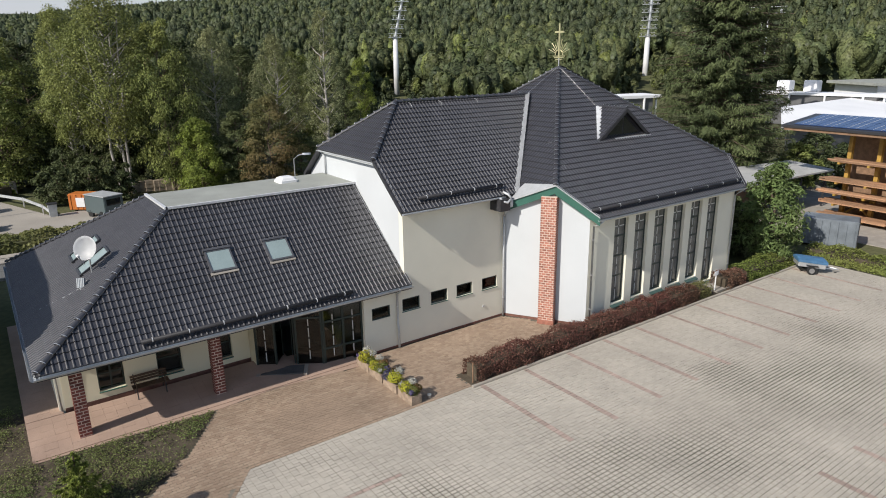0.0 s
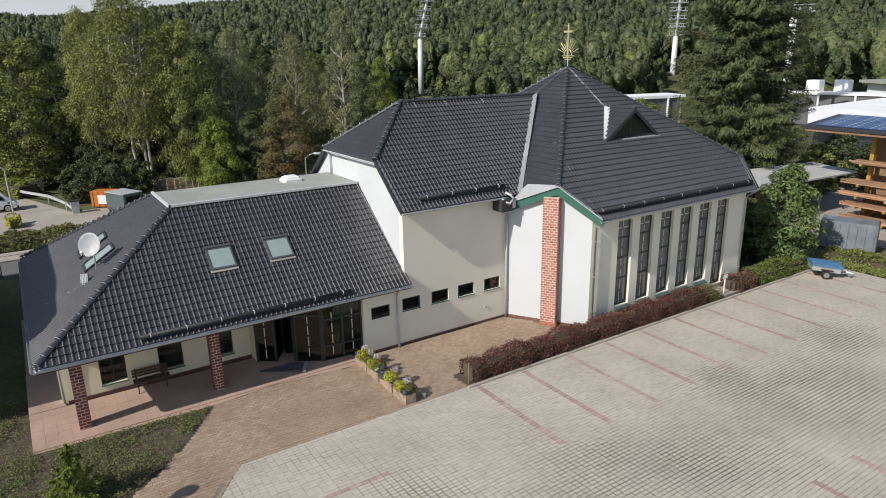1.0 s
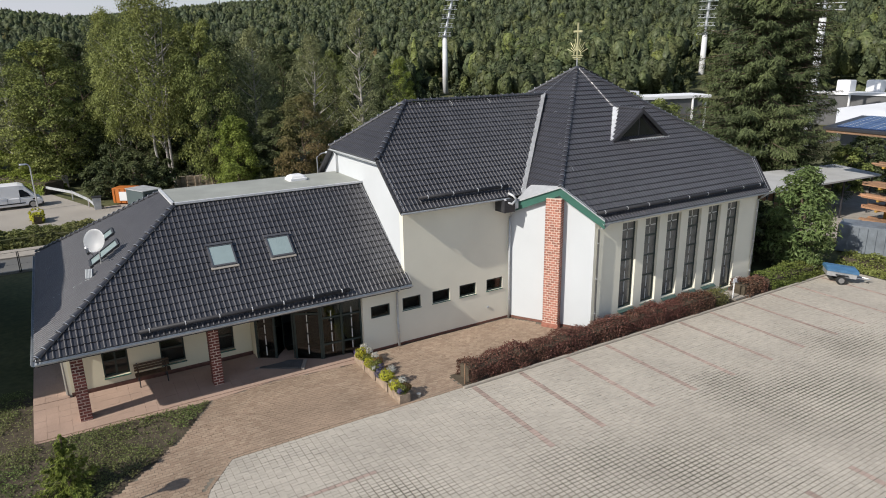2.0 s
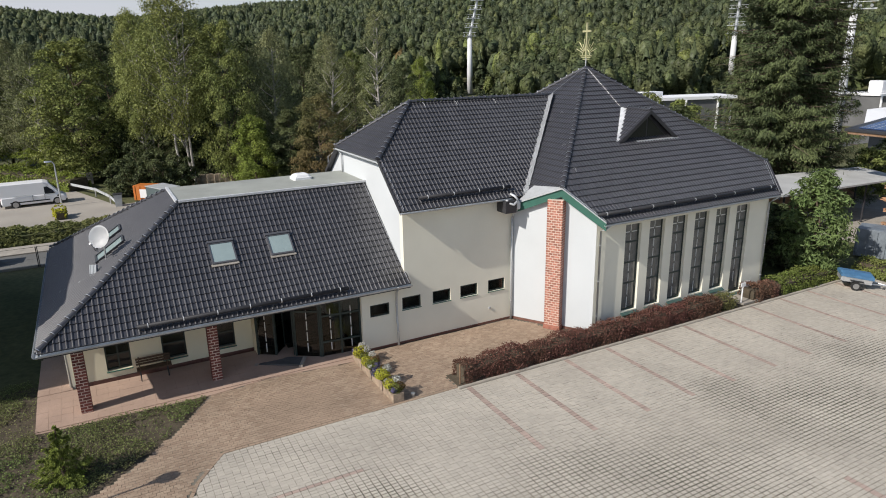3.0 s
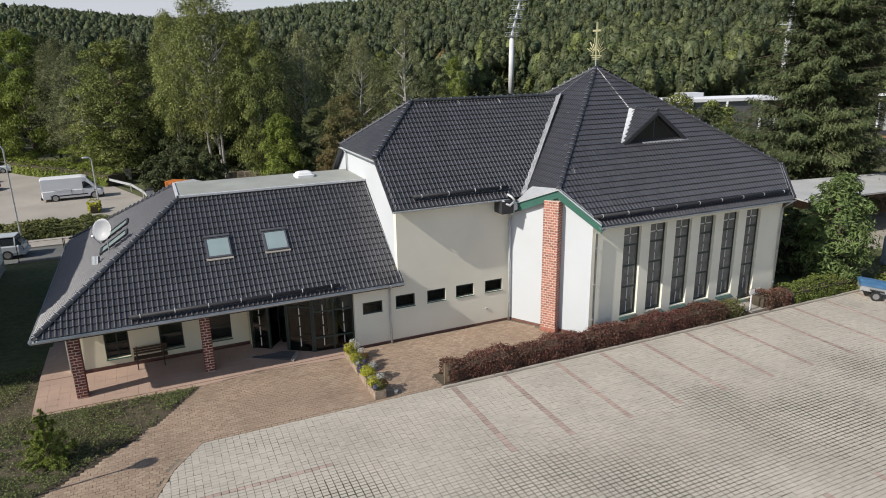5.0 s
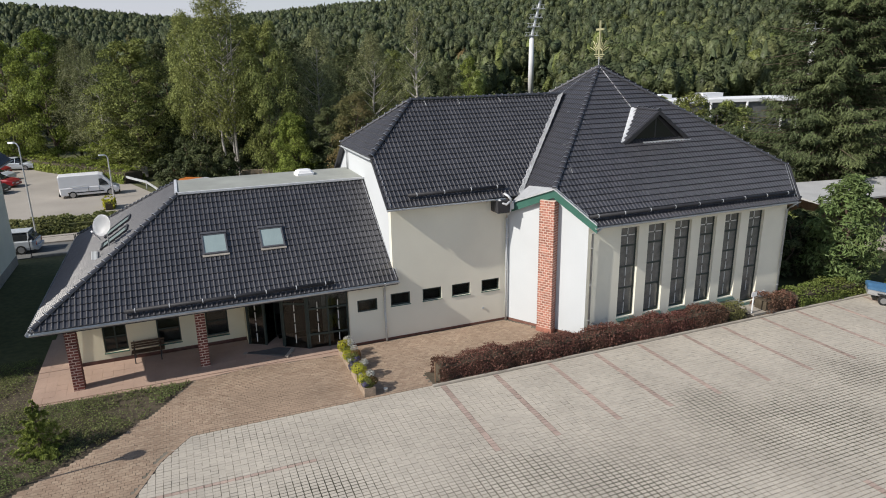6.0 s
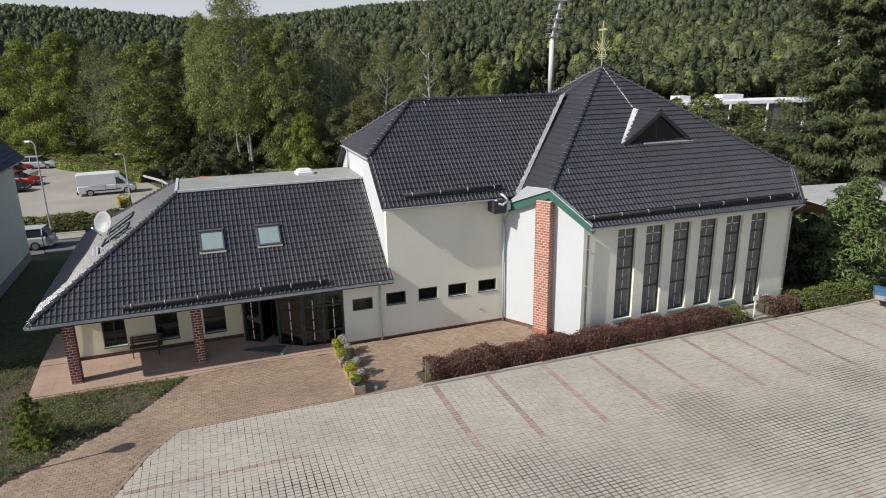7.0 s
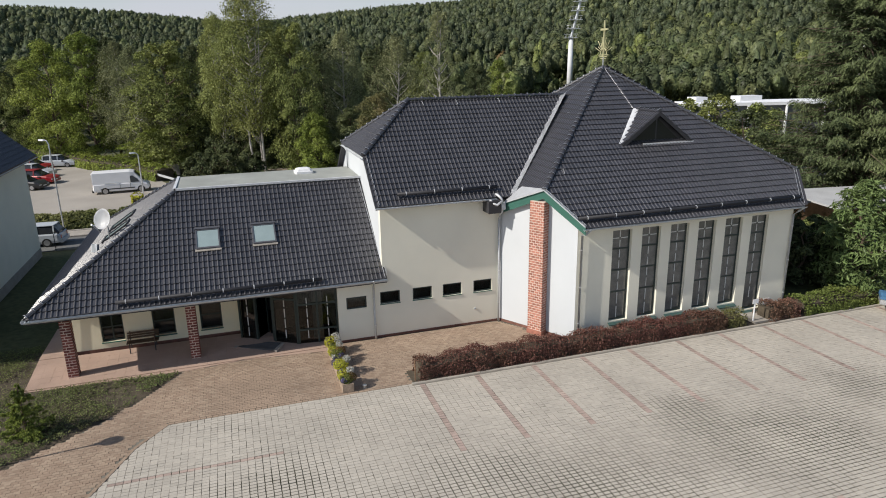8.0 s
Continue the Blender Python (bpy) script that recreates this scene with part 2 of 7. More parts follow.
WOOD_B = leaf_mat("hill_leaf_dark", (0.064, 0.084, 0.044), (0.108, 0.122, 0.058), 0.10, 0.35, 0.5)
WOOD_C = leaf_mat("hill_leaf_light", (0.110, 0.135, 0.045), (0.150, 0.170, 0.055), 0.10, 0.35, 0.5)
WOOD_N = leaf_mat("hill_needle", (0.060, 0.078, 0.046), (0.098, 0.113, 0.061), 0.10, 0.35, 0.5)
NEEDLE = leaf_mat("needle_green", (0.074, 0.096, 0.046), (0.120, 0.142, 0.060), 0.2, 0.5)
NEEDLE_PALE = leaf_mat("pale_needle_green", (0.10, 0.125, 0.066), (0.145, 0.165, 0.08), 0.2, 0.5)
LAUREL = leaf_mat("laurel_leaf", (0.13, 0.195, 0.07), (0.185, 0.245, 0.09), 0.2, 0.4)
FIR = leaf_mat("young_fir_needle", (0.052, 0.088, 0.037), (0.088, 0.127, 0.046), 0.2, 0.35)
LEAF_D_GREEN = leaf_mat("olive_hedge_leaf", (0.17, 0.185, 0.07), (0.215, 0.21, 0.085), 0.4)
HEDGE_RED = leaf_mat("hedge_red_leaf", (0.20, 0.085, 0.072), (0.165, 0.108, 0.068), 0.25, 0.42)
HEDGE_GREEN = leaf_mat("hedge_green_leaf", (0.15, 0.19, 0.05), (0.18, 0.20, 0.06), 0.3, 0.35)
COVER = leaf_mat("ground_cover_leaf", (0.115, 0.165, 0.05), (0.175, 0.17, 0.075), 0.25, 0.5)


# ---- mesh tools ----
def thing(name, label, category, at=(0, 0, 0), group="", kind=""):
    return_ob = new(name)
    return_ob.location = at
    return_ob.empty_display_size = 0.2
    return tagged(return_ob, label, category, group, kind)


def link_mesh(name, bm, material, smooth=False):
    me = bpy.data.meshes.new(name)
    bmesh.ops.recalc_face_normals(bm, faces=bm.faces) if len(bm.faces) < 4000 else None
    bm.to_mesh(me)
    bm.free()
    me.materials.append(material)
    if smooth:
        me.shade_smooth()
    return me


def part(name, bm, material, parent=None, label="", smooth=False, kind=""):
    """One mesh object out of a bmesh (in world coordinates), under its thing or part."""
    ob = new(name, link_mesh(name, bm, material, smooth))
    if parent:
        ob.parent = parent
        ob.matrix_parent_inverse = world_of(parent).inverted()
    return tagged(ob, label, kind=kind)


def world_of(ob):
    m = ob.matrix_parent_inverse @ ob.matrix_basis if ob.parent else ob.matrix_basis
    return world_of(ob.parent) @ m if ob.parent else m


def piece(name, me, m, parent):
    """An object on shared mesh data at the world pose m, under its thing or part."""
    ob = new(name, me)
    ob.parent = parent
    ob.matrix_parent_inverse = world_of(parent).inverted()
    ob.matrix_basis = m
    return ob


def pydata(name, verts, faces, material, parent=None, label="", kind="", smooth=False):
    me = bpy.data.meshes.new(name)
    me.from_pydata(verts, [], faces)
    me.materials.append(material)
    if smooth:
        me.shade_smooth()
    ob = new(name, me)
    if parent:
        ob.parent = parent
        ob.matrix_parent_inverse = world_of(parent).inverted()
    return tagged(ob, label, kind=kind)


def box(bm, x0, y0, z0, x1, y1, z1, m=None, bevel=0.0):
    v = [bm.verts.new(m @ Vector(p) if m else p) for p in
         ((x0, y0, z0), (x1, y0, z0), (x1, y1, z0), (x0, y1, z0), (x0, y0, z1), (x1, y0, z1), (x1, y1, z1), (x0, y1, z1))]
    fs = [bm.faces.new([v[i] for i in f]) for f in ((3, 2, 1, 0), (4, 5, 6, 7), (0, 1, 5, 4), (1, 2, 6, 5), (2, 3, 7, 6), (3, 0, 4, 7))]
    if bevel:
        es = {e for f in fs for e in f.edges}
        bmesh.ops.bevel(bm, geom=list(es), offset=bevel, segments=2, affect="EDGES")
    return bm


def boxed(*a, **k):
    return box(bmesh.new(), *a, **k)


def prism(bm, pts, way):
    """A solid: the flat polygon pts, pushed along way."""
    way = Vector(way)
    a = [bm.verts.new(p) for p in pts]
    b = [bm.verts.new(Vector(p) + way) for p in pts]
    bm.faces.new(a), bm.faces.new(b[::-1])
    for i in range(len(a)):
        j = (i + 1) % len(a)
        bm.faces.new((a[j], a[i], b[i], b[j]))
    return bm


def tube(bm, pts, r, segs=8, r2=None, caps=True):
    """A round bar along the points, tapering from r to r2."""
    pts = [Vector(p) for p in pts]
    rings = []
    for i, p in enumerate(pts):
        d = (pts[min(i + 1, len(pts) - 1)] - pts[max(i - 1, 0)]).normalized()
        a = d.orthogonal().normalized() if abs(d.z) > 0.9 else d.cross(Vector((0, 0, 1))).normalized()
        b = d.cross(a)
        rr = r if r2 is None else r + (r2 - r) * i / (len(pts) - 1)
        rings.append([bm.verts.new(p + (a * math.cos(2 * math.pi * k / segs) + b * math.sin(2 * math.pi * k / segs)) * rr) for k in range(segs)])
    for p, q in zip(rings, rings[1:]):
        for k in range(segs):
            bm.faces.new((p[k], p[(k + 1) % segs], q[(k + 1) % segs], q[k]))
    if caps:
        bm.faces.new(rings[0][::-1]), bm.faces.new(rings[-1])
    return bm


def wall_cells(us, zs, holes, place, thick):
    """A wall with openings: us and zs span it, holes are (u0, z0, u1, z1); place(u, d, z) gives the world point at depth d."""
    us = sorted(set(list(us) + [h[i] for h in holes for i in (0, 2)]))
    zs = sorted(set(list(zs) + [h[i] for h in holes for i in (1, 3)]))
    solid = {}
    for i in range(len(us) - 1):
        for j in range(len(zs) - 1):
            u, z = (us[i] + us[i + 1]) / 2, (zs[j] + zs[j + 1]) / 2
            solid[i, j] = not any(h[0] < u < h[2] and h[1] < z < h[3] for h in holes)
    bm, made = bmesh.new(), {}

    def vert(i, j, k):
        if (i, j, k) not in made:
            made[i, j, k] = bm.verts.new(place(us[i], thick * k, zs[j]))
        return made[i, j, k]
    for (i, j), s in solid.items():
        if not s:
            continue
        bm.faces.new([vert(*p) for p in ((i, j, 0), (i + 1, j, 0), (i + 1, j + 1, 0), (i, j + 1, 0))])
        bm.faces.new([vert(*p) for p in ((i, j + 1, 1), (i + 1, j + 1, 1), (i + 1, j, 1), (i, j, 1))])
        for di, dj, e in ((-1, 0, ((i, j), (i, j + 1))), (1, 0, ((i + 1, j + 1), (i + 1, j))), (0, -1, ((i + 1, j), (i, j))), (0, 1, ((i, j + 1), (i + 1, j + 1)))):
            if not solid.get((i + di, j + dj), False):
                (a, b), (c, d) = e
                bm.faces.new((vert(a, b, 0), vert(c, d, 0), vert(c, d, 1), vert(a, b, 1)))
    return bm


def inside(poly, x, y):
    hit = False
    for (x0, y0), (x1, y1) in zip(poly, poly[1:] + poly[:1]):
        if (y0 > y) != (y1 > y) and x < (x1 - x0) * (y - y0) / (y1 - y0) + x0:
            hit = not hit
    return hit


# ---- ground ----
def rise(x, y):
    """Height of the land: level round the church, wooded hills behind."""
    d = math.hypot(x, y)
    turn = math.degrees(math.atan2(x, y))
    top = float(np.interp(turn, (-30, -14, -7, -2, 0, 3.5, 5, 6.5, 9, 11, 14.5, 40), (46, 41.5, 39.5, 35.5, 33.5, 31.5, 32, 34.5, 36.5, 39, 42.5, 58)))
    k = max(0.0, min(1.0, (d - 130) / 470)) if y > -50 else 0
    k = k * k * (3 - 2 * k)
    return -0.06 + top * k + 1.2 * noise.noise(Vector((x * 0.008, y * 0.008, 0))) * k


steps = [0, 30, 60, 90, 120, 150, 180, 215, 250, 290, 330, 375, 420, 470, 530, 600, 700, 850, 1050, 1300]
axis = [-s for s in steps[:0:-1]] + steps
gv = [(x, y, rise(x, y)) for y in axis for x in axis]
N = len(axis)
gf = [(j * N + i, j * N + i + 1, (j + 1) * N + i + 1, (j + 1) * N + i) for j in range(N - 1) for i in range(N - 1)]
ground = pydata("ground", gv, gf, GROUND, smooth=True)
tagged(ground, "grassy land rising to wooded hills", "ground", kind="structure")


def sheet(name, pts, z, material, label, category, thick=0.05):
    bm = prism(bmesh.new(), [(x, y, z) for x, y in pts], (0, 0, -thick))
    return tagged(part(name, bm, material), label, category, kind="structure")


# parking court, plaza and terrace beds
LAWN_EDGE = [(4.75, 21.75), (3.5, 20.0), (2.5, 18.7), (1.5, 17.85), (-0.4, 16.3), (-3.0, 14.6), (-8.0, 12.2)]
PATH_EDGE = [(4.48, 17.5), (3.5, 16.2), (2.5, 13.9), (0.0, 10.6), (-8.0, 3.0)]
court = sheet("parking_court", [(-40, -40), (40.2, -40), (40.2, 17.2), (13.5, 17.5), (4.48, 17.5), (3.5, 16.2), (2.5, 13.9), (0, 10.6), (-8, 3), (-40, -10)], -0.012, JOINT, "parking court of grey pavers with grassy joints", "pavement")
plaza = sheet("plaza", [(-8, 3), (0, 10.6), (2.5, 13.9), (3.5, 16.2), (4.48, 17.5), (13.5, 17.5), (21.0, 17.5), (21.0, 22.3), (7.0, 26.0), (-1.1, 26.0), (-1.1, 21.9), (4.75, 21.75), (3.5, 20.0), (2.5, 18.7), (1.5, 17.85), (-0.4, 16.3), (-3.0, 14.6), (-8, 12.2)], -0.010, JOINT, "forecourt of reddish brick pavers", "pavement")
street = sheet("road", [(-200, 44.8), (-0.5, 44.8), (30, 44.8), (200, 56), (200, 62), (30, 49), (-0.5, 48.4), (-200, 48.4)], 0.0, ASPHALT, "grey asphalt street behind the church", "road")
walkway = sheet("pavement", [(-200, 48.4), (-0.5, 48.4), (30, 49), (30, 51.0), (-0.5, 50.6), (-200, 50.6)], 0.10, CONCRETE, "pale concrete footway beside the street", "pavement", 0.15)
far_court = sheet("pavement", [(-40, -40), (40.2, -40), (40.2, -9.02), (-40, -9.02)], -0.003, PAVER, "worn grey paving at the far end of the court", "pavement", 0.006)
lot = sheet("car_park", [(-60, 54.6), (15, 54.6), (12, 64), (3.4, 62.6), (-1.1, 75.8), (-6.6, 82.8), (-12, 91.7), (-25, 112), (-60, 140)], 0.0, LOT, "pale paved public car park", "car park")


# ---- roofs ----
TW, TL = 0.194, 0.315   # cover width and length of a roof tile
PROFILE = [(0.0, 0.002), (0.010, 0.020), (0.021, 0.031), (0.034, 0.0385), (0.046, 0.040), (0.058, 0.0385), (0.071, 0.031), (0.082, 0.020), (0.092, 0.003), (0.194, 0.003)]


def tile_geometry(w=TW, l=TL, roll=0.8, step=0.050):
    """One pantile: a rolled profile, its lower end raised over the row below."""
    vs, fs = [], []
    for u, h in PROFILE:
        vs += [(u * w / TW, -0.03, h * roll + step), (u * w / TW, l + 0.01, h * roll + 0.010), (u * w / TW, -0.03, h * roll + 0.005)]
    n = len(PROFILE)
    for i in range(n - 1):
        fs += [(3 * i, 3 * i + 3, 3 * i + 4, 3 * i + 1), (3 * i + 2, 3 * i + 5, 3 * i + 3, 3 * i)]
    return vs, fs


TILE_V, TILE_F = tile_geometry(roll=1.0, step=0.052)
NAVE_V = tile_geometry(roll=1.0, step=0.056)[0]
HALL_TL = 0.345
FLAT_V = tile_geometry(l=HALL_TL, roll=0.62, step=0.060)[0]
TILE_MESH = bpy.data.meshes.new("tile")
TILE_MESH.from_pydata(TILE_V, [], TILE_F)
TILE_MESH.materials.append(TILE_PIECE)


def roof_plane(roof, pts, eave, single=(0, 0, 0, 0), thick=0.10, verts=None, rise_by=TL):
    """Tiles over the flat convex polygon pts (world, eave edge first: pts[0] to pts[1] from the left as one looks at it).
    single: columns and rows whose tiles are objects of their own."""
    pts = [Vector(p) for p in pts]
    u = (pts[1] - pts[0]).normalized()
    nrm = u.cross(pts[2] - pts[1]).normalized()
    v = nrm.cross(u)
    flat = [((p - pts[0]).dot(u), (p - pts[0]).dot(v)) for p in pts]
    deck = part(eave, prism(bmesh.new(), pts, -nrm * thick), DARK_METAL, roof)
    u0, u1 = min(f[0] for f in flat), max(f[0] for f in flat)
    v1 = max(f[1] for f in flat)
    poly = flat
    base = Matrix((u, v, nrm)).transposed().to_4x4()
    base.translation = pts[0]
    bm = bmesh.new()
    cols, rows_n = int((u1 - u0) / TW) + 2, int(v1 / rise_by) + 1
    for r in range(rows_n):
        for c in range(cols):
            a, b = u0 + (c - 0.5) * TW, r * rise_by
            corners = [inside(poly, a + TW * i, b + rise_by * j + 0.001) for i in (0.02, 0.5, 0.98) for j in (0.0, 0.5, 1.0)]
            if not any(corners):
                continue
            jit = Matrix.Translation((a, b, random.uniform(0, 0.004)))
            if single[0] <= c < single[1] and single[2] <= r < single[3] and all(corners):
                piece("tile", TILE_MESH, base @ jit, deck)
                continue
            vs = [bm.verts.new(base @ jit @ Vector(p)) for p in (verts or TILE_V)]
            for f in TILE_F:
                bm.faces.new([vs[i] for i in f])
    for p, q in zip(pts, pts[1:] + pts[:1]):
        e = (q - p).normalized()
        if (q - p) == (pts[1] - pts[0]):
            continue
        out = e.cross(nrm)
        bmesh.ops.bisect_plane(bm, geom=bm.verts[:] + bm.edges[:] + bm.faces[:], plane_co=p, plane_no=out, clear_outer=True)
    part("tiling", bm, TILE, deck, kind="stuff")
    return base, deck


CAP_L = 0.36


def cap_mesh(name):
    """A ridge tile: a half-round shell, wider at its lower end."""
    bm = bmesh.new()
    rings = []
    for y, r, lift in ((0, 0.125, 0.03), (0.05, 0.125, 0.03), (0.055, 0.11, 0.012), (CAP_L + 0.03, 0.10, 0.0)):
        rings.append([bm.verts.new((r * math.cos(a), y, r * math.sin(a) * 0.85 + lift)) for a in [math.pi * k / 8 for k in range(9)]])
    for p, q in zip(rings, rings[1:]):
        for k in range(8):
            bm.faces.new((p[k], p[k + 1], q[k + 1], q[k]))
    bm.faces.new(rings[0][::-1])
    return link_mesh(name, bm, TILE_PIECE)


def clip_mesh(name):
    bm = bmesh.new()
    ring = []
    for y in (-0.012, 0.012):
        ring.append([bm.verts.new((0.135 * math.cos(a), y, 0.135 * math.sin(a) * 0.85 + 0.036)) for a in [math.pi * (0.12 + 0.76 * k / 6) for k in range(7)]])
    for k in range(6):
        bm.faces.new((ring[0][k], ring[0][k + 1], ring[1][k + 1], ring[1][k]))
    return link_mesh(name, bm, STEEL)


CAP, CLIP = cap_mesh("ridge_tile"), clip_mesh("clip")


def ridge(roof, p, q, every=1, clips=True):
    p, q = Vector(p), Vector(q)
    d = (q - p).normalized()
    a = d.cross(Vector((0, 0, 1))).normalized()
    m = Matrix((a, d, a.cross(d))).transposed().to_4x4()
    n = max(1, int((q - p).length / CAP_L))
    for i in range(n):
        m.translation = p + (q - p) * (i / n) + Vector((0, 0, 0.035 + random.uniform(-0.004, 0.004)))
        cap = piece("ridge_tile", CAP, m.copy(), roof)
        if clips and i % every == 0:
            piece("clip", CLIP, m.copy(), cap)


def gutter(parent, p, q, r=0.075, material=None):
    """A half-round gutter from p to q, hung below its roof edge."""
    p, q = Vector(p), Vector(q)
    d = (q - p).normalized()
    a = d.cross(Vector((0, 0, 1))).normalized()
    bm = bmesh.new()
    rings = []
    for e in (p, q):
        outer = [bm.verts.new(e + a * r * math.cos(t) + Vector((0, 0, r * math.sin(t)))) for t in [math.pi * (1 + k / 8) for k in range(9)]]
        inner = [bm.verts.new(e + a * (r - 0.008) * math.cos(t) + Vector((0, 0, (r - 0.008) * math.sin(t)))) for t in [math.pi * (1 + k / 8) for k in range(9)]]
        rings.append(outer + inner[::-1])
    n = len(rings[0])
    for k in range(n):
        bm.faces.new((rings[0][k], rings[0][(k + 1) % n], rings[1][(k + 1) % n], rings[1][k]))
    bm.faces.new(rings[0]), bm.faces.new(rings[1][::-1])
    return part("gutter", bm, material or ZINC, parent, smooth=False)


def downpipe(parent, pts, r=0.05, brackets=()):
    ob = part("downpipe", tube(bmesh.new(), pts, r, 10), ZINC, parent, smooth=True)
    for x, y, z in brackets:
        part("bracket", tube(bmesh.new(), [(x, y, z - 0.02), (x, y, z + 0.02)], r + 0.012, 10), STEEL, ob)
    return ob


def snow_guard(roof, p, q, up, feet=6):
    """A round snow-guard log held over the tiles by bright brackets."""
    p, q, up = Vector(p), Vector(q), Vector(up)
    log = part("snow_guard", tube(bmesh.new(), [p + up * 0.14, q + up * 0.14], 0.078, 10), GUARD, roof, "round snow guard log", smooth=True)
    for i in range(feet):
        c = p + (q - p) * ((i + 0.3) / (feet - 0.4))
        bm = bmesh.new()
        d = (q - p).normalized()
        tube(bm, [c + up * 0.14 - d * 0.016, c + up * 0.14 + d * 0.016], 0.092, 8)
        tube(bm, [c, c + up * 0.1], 0.016, 6)
        part("bracket", bm, LEAD, log)


def wire(roof, pts, lift=0.09, r=0.007):
    """Lightning conductor along the roof, on small holders."""
    up = Vector((0, 0, lift))
    w = part("lightning_wire", tube(bmesh.new(), [Vector(p) + up for p in pts], r, 5), STEEL, roof)
    return w


# ---- bricks ----
BRICK_MESH = {}


def brick_mesh(name, w, d, h, material):
    key = (round(w, 3), round(d, 3), round(h, 3), material.name)
    if key not in BRICK_MESH:
        bm = boxed(-w / 2, -d / 2, 0, w / 2, d / 2, h)
        BRICK_MESH[key] = link_mesh(name, bm, material)
    return BRICK_MESH[key]


def brick_pier(owner, cx, cy, z0, z1, w, d, turn, material, name="pillar", label="red brick pillar with pale joints"):
    """A square pier of facing bricks in running bond round a mortar core."""
    m = pose(cx, cy, 0, 0, 0, turn)
    z1 = z0 + int((z1 - z0) / 0.118) * 0.118 + 0.004
    core = part(name, boxed(-w / 2 + 0.006, -d / 2 + 0.006, z0, w / 2 - 0.006, d / 2 - 0.006, z1, m=m), MORTAR, owner, label)
    n, H = int((z1 - z0) / 0.118), 0.084
    for i in range(n):
        z = z0 + i * 0.118 + 0.017
        for side in range(4):
            span, off = (w, d) if side % 2 == 0 else (d, w)
            s = m @ pose(0, 0, 0, 0, 0, 90 * side)
            cuts = [-span / 2]
            step = 0.11 if (i + side) % 2 else 0.22
            while cuts[-1] + step < span / 2 - 0.06:
                cuts.append(cuts[-1] + step)
                step = 0.22
            cuts.append(span / 2)
            for a, b in zip(cuts, cuts[1:]):
                lo, hi = a + (0.016 if a > -span / 2 else -0.004), b - (0.016 if b < span / 2 else -0.004)
                me = brick_mesh("brick", hi - lo, 0.02, H, material)
                piece("brick", me, s @ pose((lo + hi) / 2, -off / 2 + 0.006, z), core)
    return core


# ---- the annex: low entrance wing ----
annex = thing("annex", "low cream entrance wing with a dark tiled hipped roof", "building", (6.5, 28, 0))
EZ, EY, SL = 2.98, 21.90, 0.826       # eave height and line, roof slope
RY, RZ = 26.45, 6.72                  # upper edge of the tiles
WX = -0.56                            # west eave
AX1 = 13.62
NY = 36.8                             # north eave
TOPX = 5.0
FY = 29.9                             # north edge of the flat roof
annex_roof = part("roof", prism(bmesh.new(), [(TOPX, RY, RZ), (AX1 - 0.1, RY, RZ), (AX1 - 0.1, FY, RZ + 0.02), (TOPX, FY, RZ + 0.02)], (0, 0, 0.10)), FELT, annex, "flat felted roof strip between the tiled slopes")
roof_plane(annex_roof, [(WX, EY, EZ), (AX1 - 0.01, EY, EZ), (AX1 - 0.15, RY, RZ), (TOPX, RY, RZ)], "slope", (6, 38, 0, 9))
roof_plane(annex_roof, [(WX, NY, EZ), (WX, EY, EZ), (TOPX, RY, RZ), (TOPX, FY, RZ)], "slope")
roof_plane(annex_roof, [(AX1, NY, EZ), (WX, NY, EZ), (TOPX, FY, RZ), (AX1, FY, RZ)], "slope")
ridge(annex_roof, (WX + 0.05, EY + 0.05, EZ + 0.05), (TOPX, RY, RZ))
ridge(annex_roof, (WX + 0.05, NY - 0.05, EZ + 0.05), (TOPX, FY, RZ))
part("edge_trim", boxed(TOPX - 0.05, RY - 0.10, RZ + 0.06, AX1 - 0.05, RY + 0.02, RZ + 0.15), LEAD, annex_roof, "pale metal edge trim")
part("edge_trim", boxed(TOPX - 0.1, RY - 0.1, RZ + 0.06, TOPX + 0.02, FY + 0.1, RZ + 0.15), LEAD, annex_roof, "pale metal edge trim")
for x in (5.9, 7.4, 8.9, 10.4, 11.9):
    part("felt_seam", boxed(x, RY + 0.05, RZ + 0.1, x + 0.06, FY - 0.02, RZ + 0.109), FELT, annex_roof)
dome = bmesh.new()
rings = []
for z, k in ((0.10, 1.0), (0.22, 1.0), (0.24, 0.9), (0.33, 0.78), (0.38, 0.5)):
    rings.append([dome.verts.new((11.02 + 0.46 * k * sx, 28.75 + 0.40 * k * sy, RZ + z)) for sx, sy in ((-1, -0.8), (-0.8, -1), (0.8, -1), (1, -0.8), (1, 0.8), (0.8, 1), (-0.8, 1), (-1, 0.8))])
for p, q in zip(rings, rings[1:]):
    for k in range(8):
        dome.faces.new((p[k], p[(k + 1) % 8], q[(k + 1) % 8], q[k]))
dome.faces.new(rings[-1])
part("roof_dome", dome, WHITE_PAINT, annex_roof, "white domed rooflight")
gutter(annex, (WX - 0.05, EY - 0.07, EZ - 0.045), (AX1 + 0.02, EY - 0.07, EZ - 0.045), 0.095)
gutter(annex, (WX - 0.07, EY - 0.05, EZ - 0.045), (WX - 0.07, NY, EZ - 0.045), 0.095)
part("fascia", boxed(WX + 0.02, EY + 0.02, EZ - 0.22, AX1, EY + 0.05, EZ - 0.02), DARK_METAL, annex)
part("soffit", boxed(WX + 0.03, EY + 0.06, EZ - 0.16, AX1 - 0.15, 25.0, EZ - 0.12), WOOD, annex, "wooden porch soffit")
